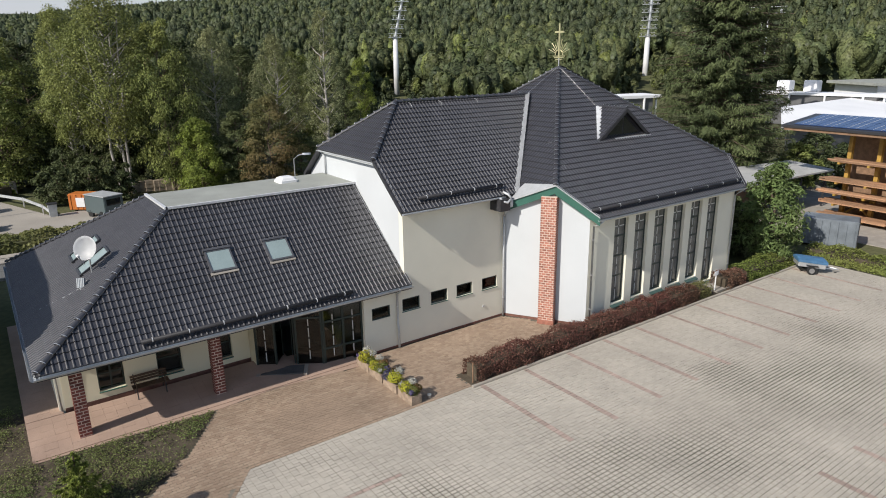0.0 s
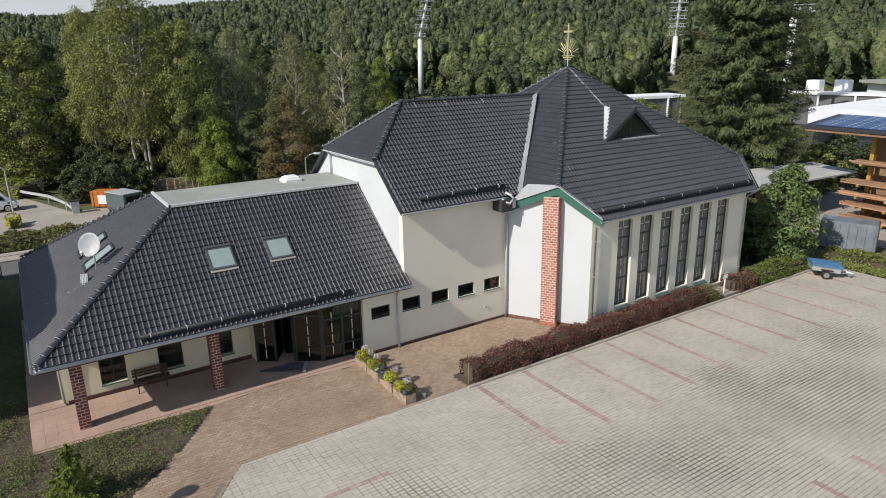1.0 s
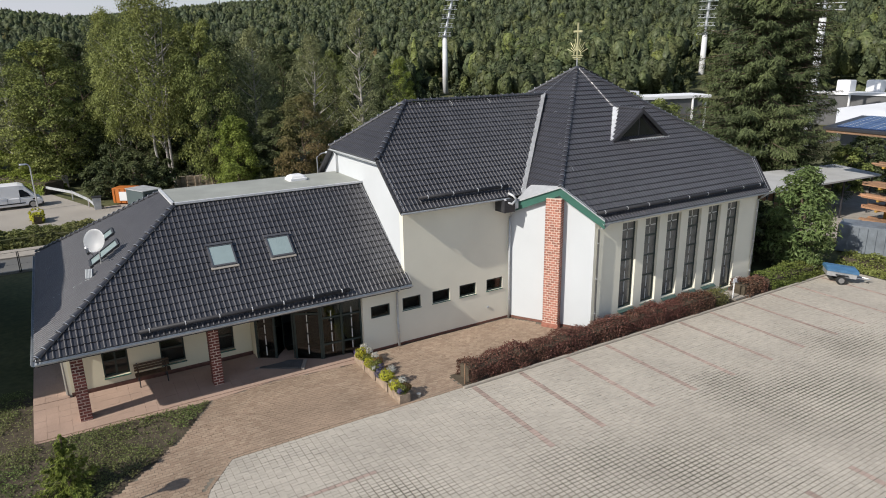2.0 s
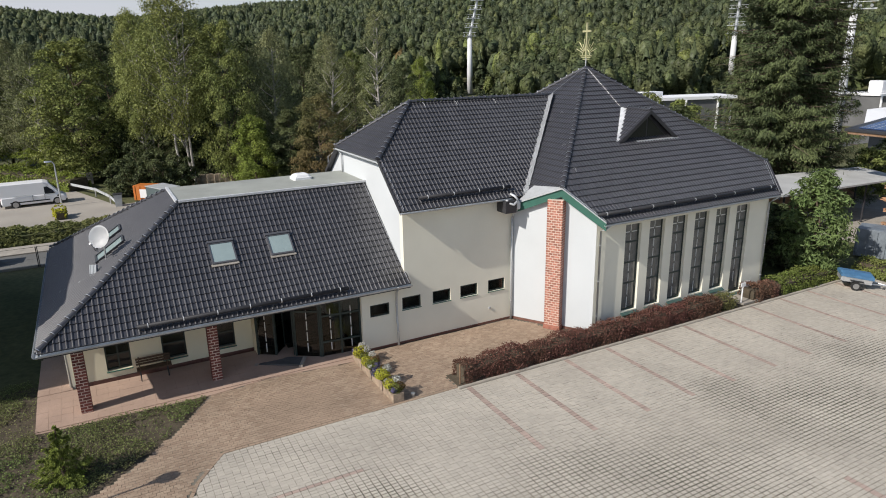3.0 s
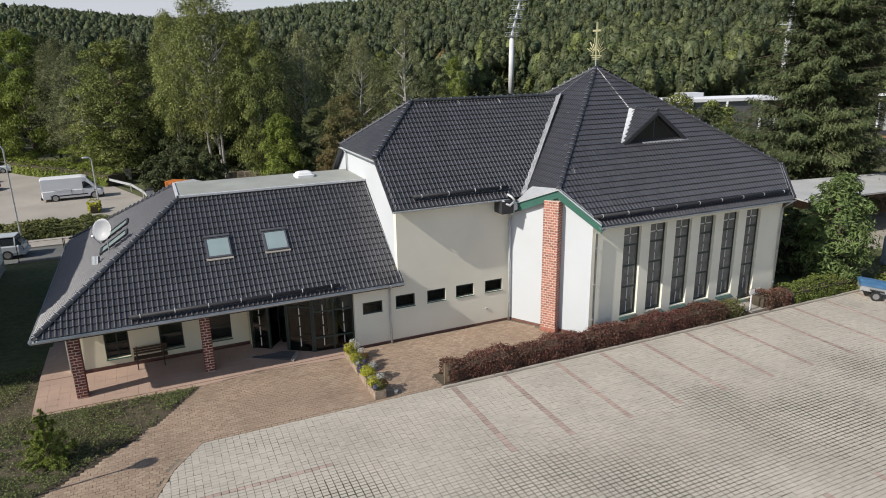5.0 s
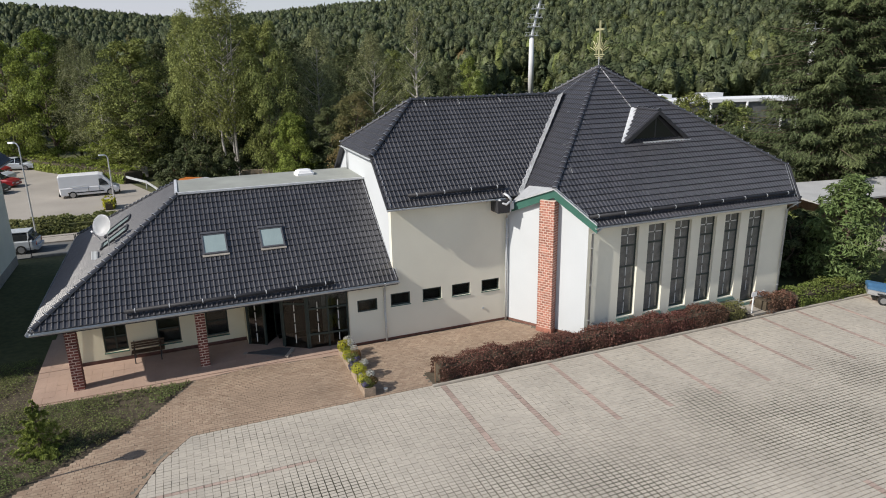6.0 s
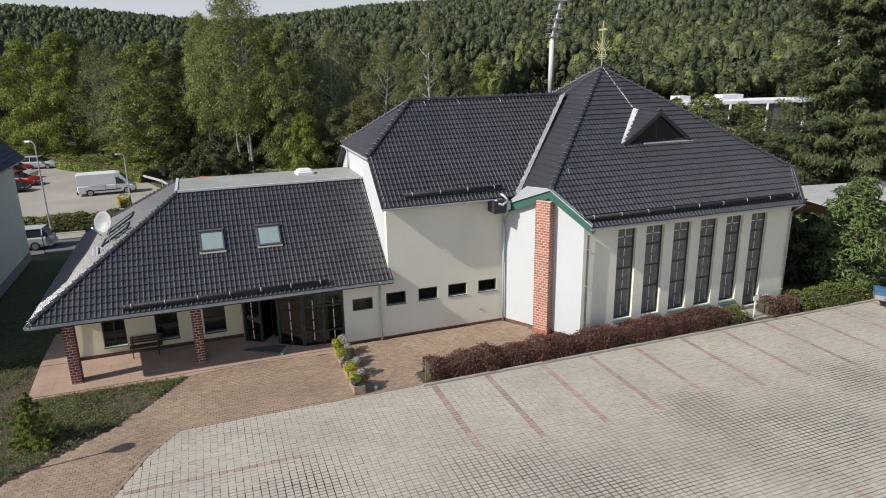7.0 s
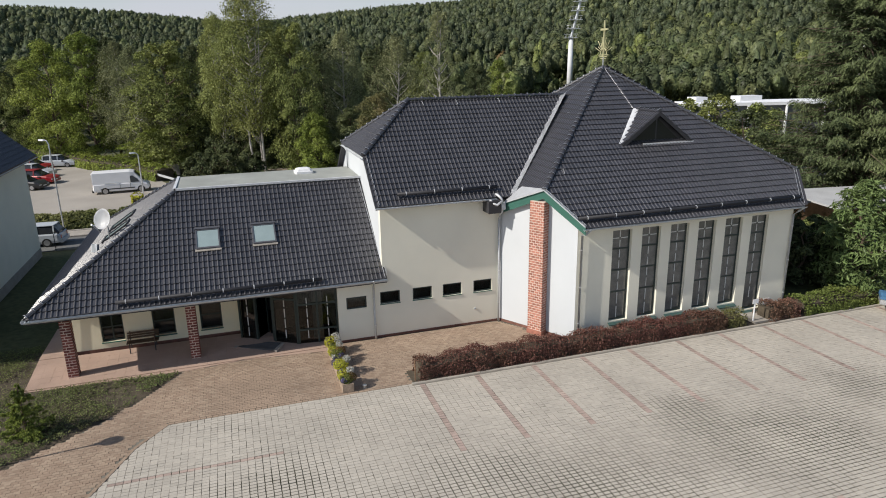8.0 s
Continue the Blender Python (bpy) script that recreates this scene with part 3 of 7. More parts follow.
snow_guard(annex_roof, (2.62, EY + 0.14, EZ + 0.14 * SL + 0.06), (10.75, EY + 0.14, EZ + 0.14 * SL + 0.06), (0, -0.64, 0.77), 7)
wire(annex_roof, [(AX1 - 0.10, EY, EZ), (AX1 - 0.24, RY, RZ)], 0.1, 0.012)
wire(annex_roof, [(AX1 + 0.01, EY, EZ), (AX1 - 0.13, RY, RZ)], 0.1, 0.009)


SKY_FRAME = mat("grey_window_flashing", (0.13, 0.13, 0.14), 0.4, metal=0.4, var=0.1)


def skylight(x, yb, w=1.0, l=1.04):
    """A roof window in the south slope: frame, pale pane and flashing."""
    a = math.atan(SL)
    m = Matrix.Translation((x, yb, EZ + (yb - EY) * SL + 0.04)) @ pose(0, 0, 0, math.degrees(a), 0, 0)
    f = bmesh.new()
    for b in ((0, 0, 0, w, 0.07, 0.11), (0, l - 0.07, 0, w, l, 0.11), (0, 0.07, 0, 0.06, l - 0.07, 0.11), (w - 0.06, 0.07, 0, w, l - 0.07, 0.11), (-0.03, l - 0.02, 0.0, w + 0.03, l + 0.08, 0.15)):
        box(f, *b, m=m)
    ob = part("skylight", f, SKY_FRAME, annex, "roof window with a pale pane")
    part("pane", boxed(0.06, 0.07, 0.06, w - 0.06, l - 0.07, 0.085, m=m), SKY_PANE, ob)
    part("flashing", boxed(-0.04, -0.11, 0.01, w + 0.04, 0.0, 0.06, m=m), CONCRETE, ob)


skylight(5.73, 23.80)
skylight(8.11, 23.80)


def west_skylight(y, up):
    """Roof windows in the west slope."""
    a = math.atan2(RZ - EZ, TOPX - WX)
    m = Matrix.Translation((WX + up, y, EZ + up * (RZ - EZ) / (TOPX - WX) + 0.04)) @ pose(0, 0, 0, 0, 0, -90) @ pose(0, 0, 0, math.degrees(a), 0, 0)
    f = bmesh.new()
    w, l = 1.1, 1.42
    for b in ((0, 0, 0, w, 0.09, 0.12), (0, l - 0.09, 0, w, l, 0.12), (0, 0.09, 0, 0.08, l - 0.09, 0.12), (w - 0.08, 0.09, 0, w, l - 0.09, 0.12)):
        box(f, *b, m=m)
    ob = part("skylight", f, DARK_METAL, annex, "roof window in the hip slope")
    part("pane", boxed(0.08, 0.09, 0.05, w - 0.08, l - 0.09, 0.075, m=m), SKY_PANE, ob)


west_skylight(30.05, 2.2)
west_skylight(27.85, 2.2)
vent = bmesh.new()
vent_m = pose(1.48, 25.7, 4.38, -18, 0, -24) @ Matrix.Diagonal((0.85, 0.85, 0.9, 1))
box(vent, -0.15, -0.08, 0.06, 0.15, 0.08, 0.46, m=vent_m)
for k in range(5):
    box(vent, -0.15 + 0.065 * k, -0.11, 0.07, -0.11 + 0.065 * k, -0.08, 0.46, m=vent_m)
box(vent, -0.04, -0.04, -0.14, 0.04, 0.04, 0.06, m=vent_m)
part("roof_cable", tube(bmesh.new(), [(2.0, 26.5, 4.73), (1.52, 25.8, 4.42), (1.0, 26.2, 4.07), (0.5, 26.75, 3.73), (-0.1, 27.3, 3.33)], 0.016, 5), ZINC, annex, "thin grey cable over the tiles")
part("roof_vent", vent, ZINC, annex, "ribbed grey roof vent")

# porch walls: windows at the back of the covered terrace
PY, PZ = 24.65, 0.06
PW = [(1.38, 0.60, 2.30, 1.95), (3.48, 0.60, 4.42, 1.95), (5.48, 0.60, 6.42, 1.95)]


def window(owner, u0, z0, u1, z1, place, recess=0.14, bars=(), mull=0, sill=GREEN, label="", curtain=True, sill_out=0.06, glass=None):
    """A framed window in an opening: frame, panes, sill and the curtain behind."""
    def bx(a, b, c, d, e, f):
        bm = bmesh.new()
        pts = [place(x, y, z) for x, y, z in ((a, b, c), (d, b, c), (d, e, c), (a, e, c), (a, b, f), (d, b, f), (d, e, f), (a, e, f))]
        v = [bm.verts.new(p) for p in pts]
        for q in ((3, 2, 1, 0), (4, 5, 6, 7), (0, 1, 5, 4), (1, 2, 6, 5), (2, 3, 7, 6), (3, 0, 4, 7)):
            bm.faces.new([v[i] for i in q])
        return bm

    fw = 0.06
    d0, d1 = recess, recess + 0.07
    cols = [u0 + (u1 - u0) * k / (mull + 1) for k in range(mull + 2)]
    lev = [z0] + list(bars) + [z1]
    holes = []
    for ua, ub in zip(cols, cols[1:]):
        for za, zb in zip(lev, lev[1:]):
            holes.append((ua + (fw if ua == u0 else 0.03), za + (fw if za == z0 else 0.03), ub - (fw if ub == u1 else 0.03), zb - (fw if zb == z1 else 0.03)))
    fr = wall_cells([u0, u1], [z0, z1], holes, lambda u, d, z: place(u, d0 + d, z), 0.07)
    win = part("window", fr, FRAME, owner, label or "dark framed window")
    levels = [z0 + fw] + list(bars) + [z1 - fw]
    for a, b in zip(levels, levels[1:]):
        part("pane", bx(u0 + fw, d0 + 0.03, a, u1 - fw, d0 + 0.036, b), glass or GLASS, win)
    if sill:
        part("sill", bx(u0 - 0.02, -sill_out, z0 - 0.035, u1 + 0.02, recess, z0 - 0.004), sill, win)
    if curtain:
        part("curtain", bx(u0, d1 + 0.16, z0, u1, d1 + 0.18, z1), CURTAIN, win)
    return win


def south(y):
    return lambda u, d, z: Vector((u, y + d, z))


part("wall", wall_cells([0.2, 7.15], [0, 2.85], PW, south(PY), 0.3), YELLOW_PLASTER, annex)
part("plinth", boxed(0.19, PY - 0.015, 0, 7.15, PY - 0.002, 0.325), PLINTH, annex)
for h in PW:
    window(annex, *h, south(PY), bars=(1.25,), mull=0 if h[0] > 2 else 1, label="dark porch window with a green sill")
part("wall", boxed(0.0, 24.66, 0, 0.2, NY - 0.6, 2.85), PLASTER, annex)
part("wall", boxed(0.2, NY - 0.9, 0, 13.4, NY - 0.6, 2.85), PLASTER, annex)
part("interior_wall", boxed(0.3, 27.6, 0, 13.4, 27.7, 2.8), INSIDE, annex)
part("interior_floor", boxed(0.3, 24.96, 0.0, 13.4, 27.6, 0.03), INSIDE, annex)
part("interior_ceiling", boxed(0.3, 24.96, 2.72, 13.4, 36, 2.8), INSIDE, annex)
# entrance: a glazed lobby between the porch and the small-windowed wall
part("wall", wall_cells([11.42, 13.20], [0, 2.95], [(11.8, 1.56, 12.72, 2.12)], south(22.3), 0.3), PLASTER, annex)
part("plinth", boxed(11.42, 22.285, 0, 13.2, 22.299, 0.11), PLINTH, annex)
window(annex, 11.8, 1.56, 12.72, 2.12, south(22.3), recess=0.045, sill=None, label="small dark window")
part("wall", boxed(11.42, 22.6, 0, 11.62, 27.6, 2.85), PLASTER, annex)


def glazed(a, b, z1, panes, mid, label):
    """A glazed front from a to b with posts, rails and long pale handles."""
    a, b = Vector((*a, 0)), Vector((*b, 0))
    d = (b - a).normalized()
    nrm = Vector((d.y, -d.x, 0))
    m = Matrix((d, -nrm, Vector((0, 0, 1)))).transposed().to_4x4()
    m.translation = a
    L = (b - a).length
    lev = [0.0, *mid, z1]
    holes = [(L * k / panes + 0.04 + 0.04 * (k == 0), za + 0.04, L * (k + 1) / panes - 0.04 - 0.04 * (k == panes - 1), zb - 0.04) for k in range(panes) for za, zb in zip(lev, lev[1:])]
    bm = wall_cells([0, L], [0, z1], holes, lambda u, d, z: m @ Vector((u, d - 0.04, z)), 0.08)
    f = part("glazing", bm, FRAME, annex, label)
    for k in range(panes):
        part("pane", boxed(L * k / panes + 0.04, -0.004, 0.05, L * (k + 1) / panes - 0.04, 0.004, z1 - 0.06, m=m), GLASS, f)
        u = L * (k + 0.5) / panes
        for z in (0.35, 0.85, 1.35, 1.85):
            part("bar", boxed(u - 0.018, -0.035, z, u + 0.018, -0.012, z + 0.40, m=m), WHITE_BAR, f)
    return f


glazed((9.62, 22.66), (11.42, 22.52), 2.75, 2, (0.75, 1.95), "dark framed glazed lobby front")
glazed((8.62, 23.22), (9.62, 22.66), 2.75, 1, (2.2,), "dark framed glazed lobby side with a pale bar")
glazed((7.18, 24.02), (7.92, 23.61), 2.75, 1, (2.2,), "dark framed glazed lobby side with a pale bar")
part("door_head", boxed(-0.02, -0.04, 2.25, 0.82, 0.04, 2.75, m=pose(7.92, 23.61, 0, 0, 0, -29.1)), FRAME, annex, "dark lintel over the open doorway")
for k, (x, y, a) in enumerate(((7.93, 23.63, 48), (8.60, 23.26, 75))):
    leaf = part("door_leaf", wall_cells([0, 0.78], [0.02, 2.2], [(0.07, 0.12, 0.71, 2.1)], lambda u, d, z, q=pose(x, y, 0, 0, 0, a): q @ Vector((u, d, z)), 0.05), FRAME, annex, "dark framed glass door leaf standing open")
    part("pane", boxed(0.07, 0.02, 0.12, 0.71, 0.03, 2.1, m=pose(x, y, 0, 0, 0, a)), GLASS, leaf)
part("wall", boxed(7.16, 24.02, 0, 7.30, PY + 0.3, 2.85), YELLOW_PLASTER, annex)
bm = bmesh.new()
for k in range(9):
    u = 10.35 + 0.05 * k
    box(bm, u, 23.0 + 0.03 * (k % 2), 0.1, u + 0.05, 23.03 + 0.03 * (k % 2), 2.6)
part("lobby_curtain", bm, PALE_CURTAIN, annex, "pale hanging curtain inside the lobby glass")
mat_m = pose(7.95, 23.32, 0, 0, 0, -29.1)
part("doormat", boxed(-0.75, -0.62, 0.10, 0.95, 0.12, 0.155, m=mat_m), MAT_GREY, annex)
for u in (-0.92, 0.98):
    part("mat_edge", boxed(u, -0.70, 0.08, u + 0.14, 0.14, 0.16, m=mat_m), CONCRETE, annex)
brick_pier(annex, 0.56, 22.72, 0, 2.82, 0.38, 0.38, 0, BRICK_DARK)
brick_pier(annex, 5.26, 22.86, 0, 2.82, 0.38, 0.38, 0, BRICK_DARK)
downpipe(annex, [(13.0, 21.85, 2.92), (13.02, 21.95, 2.75), (13.04, 22.2, 2.55), (13.04, 22.22, 1.15), (13.04, 22.17, 1.0), (13.05, 22.17, 0.05)], 0.05, [(13.04, 22.22, 2.0), (13.05, 22.17, 0.7)])
downpipe(annex, [(-0.45, 21.9, 2.92), (-0.2, 22.6, 2.6), (0.05, 24.55, 2.5), (0.08, 24.58, 0.05)], 0.035)

# satellite dish on the hip slope
dish = thing("satellite_dish", "white round satellite dish on a roof mast", "satellite dish", (1.9, 26.4, 4.6))
bm = bmesh.new()
dm = Matrix.Translation((1.93, 26.3, 5.75)) @ pose(0, 0, 0, 70, 0, -33)
rings = []
for k in range(6):
    r = 0.43 * k / 5
    rings.append([bm.verts.new(dm @ Vector((r * math.cos(t), r * 1.08 * math.sin(t), 0.12 * (k / 5) ** 2))) for t in [2 * math.pi * i / 24 for i in range(24)]] if k else [bm.verts.new(dm @ Vector((0, 0, 0)))])
for i in range(24):
    bm.faces.new((rings[0][0], rings[1][i], rings[1][(i + 1) % 24]))
    for p, q in zip(rings[1:], rings[2:]):
        bm.faces.new((p[i], p[(i + 1) % 24], q[(i + 1) % 24], q[i]))
bmesh.ops.solidify(bm, geom=bm.faces[:], thickness=0.02)
part("reflector", bm, WHITE_PAINT, dish, smooth=True)
part("mast", tube(bmesh.new(), [(2.0, 26.5, 4.65), (2.0, 26.5, 5.75)], 0.03, 8), STEEL, dish)
part("arm", tube(bmesh.new(), [dm @ Vector((0, -0.6, 0.1)), dm @ Vector((0, -0.35, 0.62))], 0.02, 6), STEEL, dish)
part("receiver", tube(bmesh.new(), [dm @ Vector((0, -0.36, 0.52)), dm @ Vector((0, -0.32, 0.68))], 0.04, 8), WHITE_PAINT, dish)

# ---- the church: nave and square hall with cut corners ----
church = thing("church", "cream rendered church with dark tiled roofs", "church", (24, 26.7, 0))
NE_Y, NE_Z, NS = 21.95, 6.20, 0.845     # nave eave line, height, slope
NRY = 26.85
NRZ = NE_Z + (NRY - NE_Y) * NS
NX0 = 13.28
HB_Y = 24.2                              # where the half hip meets the verge
HB_Z = NE_Z + (HB_Y - NE_Y) * NS
RX = 16.15                               # west end of the nave ridge
CX, CY, HALF, HE_Z, HS = 27.0, 26.70, 8.42, 5.36, 0.757
APZ = HE_Z + HALF * HS
CUT, H_CUT = 2.85, 1.775                 # cut corners: length along the eave, and how far in they cross the hip
hall_w, hall_s = CX - HALF, CY - HALF
PKZ = HE_Z + H_CUT * HS


def hall_z(x, y):
    return HE_Z + (HALF - max(abs(x - CX), abs(y - CY))) * HS


def nave_z(y):
    return NE_Z + (abs(NRY - NE_Y) - abs(y - NRY)) * NS


# where nave and hall roofs meet, on the west plane of the hall
VX0 = hall_w + (NE_Z - HE_Z) / HS
VX1 = hall_w + (NRZ - HE_Z) / HS
PEX, EEX, EWX = 34.15, 33.10, 33.02       # east cut corner: its peak, the end of the south eave, the end of the south wall
VTX = 24.80                               # top of the valley on the nave ridge
nn = 2 * NRY - NE_Y
HN_Y = 29.75                              # where the half hip meets the north verge
NZ_N = NRZ - (nn - NRY) * (NRZ - HB_Z) / (HN_Y - NRY)
church_roof = part("roof", prism(bmesh.new(), [(13.82, NE_Y + 0.7, NE_Z - 0.1), (CX, NE_Y + 0.7, NE_Z - 0.1), (CX, 2 * NRY - NE_Y - 0.7, NE_Z - 0.1), (13.82, 2 * NRY - NE_Y - 0.7, NE_Z - 0.1)], (0, 0, 0.05)), WOOD, church, "dark tiled roof")
roof_plane(church_roof, [(NX0, NE_Y, NE_Z), (VX0, NE_Y, NE_Z), (VTX, NRY, NRZ), (RX, NRY, NRZ), (NX0 - 0.02, HB_Y, HB_Z)], "slope", verts=NAVE_V)
roof_plane(church_roof, [(NX0 - 0.02, HN_Y, HB_Z), (NX0 - 0.02, HB_Y, HB_Z), (RX, NRY, NRZ)], "slope", verts=NAVE_V)
roof_plane(church_roof, [(VX0, nn, NZ_N), (NX0, nn, NZ_N), (NX0 - 0.02, HN_Y, HB_Z), (RX, NRY, NRZ), (VX1, NRY, NRZ)], "slope", verts=NAVE_V)
cw, cs = CX - HALF, CY - HALF
ce, cn = CX + HALF, CY + HALF
h = H_CUT
SIDE_X, SIDE_Y = 0.66, 3.62               # where the cut corner's verge ends on the side slope
roof_plane(church_roof, [(cw + CUT, cs, HE_Z), (EEX, cs, HE_Z), (PEX, cs + h, PKZ), (CX, CY, APZ), (cw + h, cs + h, PKZ)], "slope", verts=FLAT_V, rise_by=HALL_TL)
zc = hall_z(cw, NE_Y)
roof_plane(church_roof, [(VX0, NE_Y, NE_Z), (VX0, NE_Y - 0.02, NE_Z), (cw + h, cs + h, PKZ), (CX, CY, APZ), (VTX, NRY, hall_z(VTX, NRY))], "slope", verts=FLAT_V, rise_by=HALL_TL)
roof_plane(church_roof, [(VX0, nn + 0.02, NE_Z), (VX0, nn, NE_Z), (VX1, NRY, NRZ), (CX, CY, APZ), (cw + h, cn - h, PKZ)], "slope", verts=FLAT_V, rise_by=HALL_TL)
roof_plane(church_roof, [(PEX + 1.83, cs + SIDE_Y + 1.1, HE_Z), (PEX + 1.83, cn - SIDE_Y - 1.1, HE_Z), (PEX, cn - h, PKZ), (CX, CY, APZ), (PEX, cs + h, PKZ)], "slope", verts=FLAT_V, rise_by=HALL_TL)
roof_plane(church_roof, [(EEX, cn, HE_Z), (cw + CUT, cn, HE_Z), (cw + h, cn - h, PKZ), (CX, CY, APZ), (PEX, cn - h, PKZ)], "slope", verts=FLAT_V, rise_by=HALL_TL)
ridge(church_roof, (NX0, HB_Y, HB_Z + 0.03), (RX, NRY, NRZ + 0.03))
ridge(church_roof, (NX0, HN_Y, HB_Z + 0.03), (RX, NRY, NRZ + 0.03))
ridge(church_roof, (RX, NRY, NRZ + 0.02), (VTX, NRY, NRZ + 0.02), 2)
ridge(church_roof, (cw + h, cs + h, PKZ + 0.03), (CX, CY, APZ))
ridge(church_roof, (PEX, cs + h, PKZ + 0.03), (CX, CY, APZ))
ridge(church_roof, (cw + h, cn - h, PKZ + 0.03), (CX, CY, APZ))
ridge(church_roof, (PEX, cn - h, PKZ + 0.03), (CX, CY, APZ))
# valley flashing with a scalloped edge, and the metal apron at its foot
v0, v1 = Vector((VX0, NE_Y, NE_Z)), Vector((VTX, NRY, NRZ))
bm = bmesh.new()
n = 26
va, vb = [], []
up = Vector((-0.25, -0.3, 0.92)).normalized() * 1.1
side = Vector((1, -1, 0)).normalized() * 0.14
for i in range(n + 1):
    p = v0 + (v1 - v0) * i / n + up * 0.125
    wv = 0.02 * (i % 2)
    va.append(bm.verts.new(p + side * (0.75 + wv * 4)))
    vb.append(bm.verts.new(p - side * (0.55 + wv * 22)))
for i in range(n):
    bm.faces.new((va[i], va[i + 1], vb[i + 1], vb[i]))
bmesh.ops.solidify(bm, geom=bm.faces[:], thickness=0.02)
part("valley_flashing", bm, LEAD, church_roof, "pale metal valley flashing")
bm = bmesh.new()
low = 0.10
prism(bm, [(cw + SIDE_X, cs + SIDE_Y, HE_Z + SIDE_X * HS + low), (cw + h, cs + h, PKZ + low), (VX0 + 0.42, NE_Y - 0.1, NE_Z + 0.42 * HS + low), (VX0, NE_Y + 0.02, NE_Z + low)], (0, 0, 0.02))
part("apron_flashing", bm, APRON, church_roof, "pale metal apron between the roofs")
# verge boards of the two cut corners seen, green
for s in (-1, 1):
    xa, xp, xb = (CX - HALF + CUT, CX - HALF + h, CX - HALF + SIDE_X) if s < 0 else (EEX, PEX, PEX + 1.2)
    out = Vector((s * 0.045, -0.045, 0))
    for (x0, y0, z0), (x1, y1, z1) in (((xa, cs, HE_Z), (xp, cs + h, PKZ)), ((xp, cs + h, PKZ), (xb, cs + SIDE_Y, HE_Z + SIDE_X * HS))):
        bm = bmesh.new()
        prism(bm, [(x0, y0, z0 + 0.05), (x1, y1, z1 + 0.05), (x1, y1, z1 - 0.36), (x0, y0, z0 - 0.30)], out)
        part("verge_board", bm, GREEN if s < 0 else DARK_METAL, church, "green painted verge board" if s < 0 else "")
        bm = bmesh.new()
        prism(bm, [(x0, y0, z0 + 0.052), (x1, y1, z1 + 0.052), (x1, y1, z1 + 0.10), (x0, y0, z0 + 0.10)], out * 2.2)
        part("verge_strip", bm, ZINC if s < 0 else DARK_METAL, church)
# nave west verge
for y0, z0, y1 in ((NE_Y, NE_Z, HB_Y), (nn, NZ_N, HN_Y)):
    bm = bmesh.new()
    prism(bm, [(NX0 - 0.03, y0, z0 + 0.06), (NX0 - 0.03, y1, HB_Z + 0.06), (NX0 - 0.03, y1, HB_Z - 0.14), (NX0 - 0.03, y0, z0 - 0.14)], (0.05, 0, 0))
    part("verge_strip", bm, DARK_METAL, church)
wire(church_roof, [(NX0 + 0.15, NE_Y, NE_Z), (NX0 + 0.12, HB_Y, HB_Z)], 0.1, 0.011)
wire(church_roof, [(CX, CY, APZ), (27.2, 24.0, 9.68)], 0.1, 0.006)
wire(church_roof, [(CX, CY, APZ), (VTX, NRY, NRZ)], 0.1, 0.007)
wire(church_roof, [(cw + CUT, cs, HE_Z), (cw + h, cs + h, PKZ)], 0.14, 0.011)
wire(church_roof, [(EEX, cs, HE_Z), (PEX, cs + h, PKZ)], 0.14, 0.011)
wire(church_roof, [(EEX - 0.14, cs + 0.1, HE_Z + 0.1 * HS), (PEX - 0.12, cs + h + 0.02, PKZ)], 0.16, 0.010)
gutter(church, (NX0 - 0.05, NE_Y - 0.12, NE_Z - 0.03), (hall_w + 0.3, NE_Y - 0.12, NE_Z - 0.03))
gutter(church, (cw + CUT - 0.1, cs - 0.04, HE_Z - 0.03), (EEX + 0.1, cs - 0.04, HE_Z - 0.03))
gutter(church, (NX0 - 0.1, HN_Y, HB_Z - 0.05), (NX0 - 0.1, HB_Y, HB_Z - 0.05), 0.06)
snow_guard(church_roof, (14.3, NE_Y + 0.34, NE_Z + 0.34 * NS + 0.06), (19.0, NE_Y + 0.34, NE_Z + 0.34 * NS + 0.06), (0, -0.645, 0.764), 4)
snow_guard(church_roof, (cw + CUT - 0.25, cs + 0.3, HE_Z + 0.3 * HS + 0.06), (EEX - 0.1, cs + 0.3, HE_Z + 0.3 * HS + 0.06), (0, -0.6, 0.8), 9)
# loose hooks on the slopes
for x, y in ((22.3, 22.6), (24.0, 25.0), (21.6, 20.9), (30.6, 24.4), (20.6, 23.1), (22.9, 25.1)):
    part("roof_hook", tube(bmesh.new(), [(x, y, hall_z(x, y) + 0.08), (x + 0.02, y - 0.1, hall_z(x, y) + 0.17), (x + 0.05, y - 0.22, hall_z(x, y - 0.22) + 0.12)], 0.010, 6), APRON, church_roof)
for x in (16.8, 18.6, 20.9):
    part("roof_hook", tube(bmesh.new(), [(x, NRY - 0.15, NRZ), (x + 0.02, NRY - 0.3, NRZ - 0.05), (x + 0.05, NRY - 0.4, NRZ - 0.2)], 0.010, 6), APRON, church_roof)

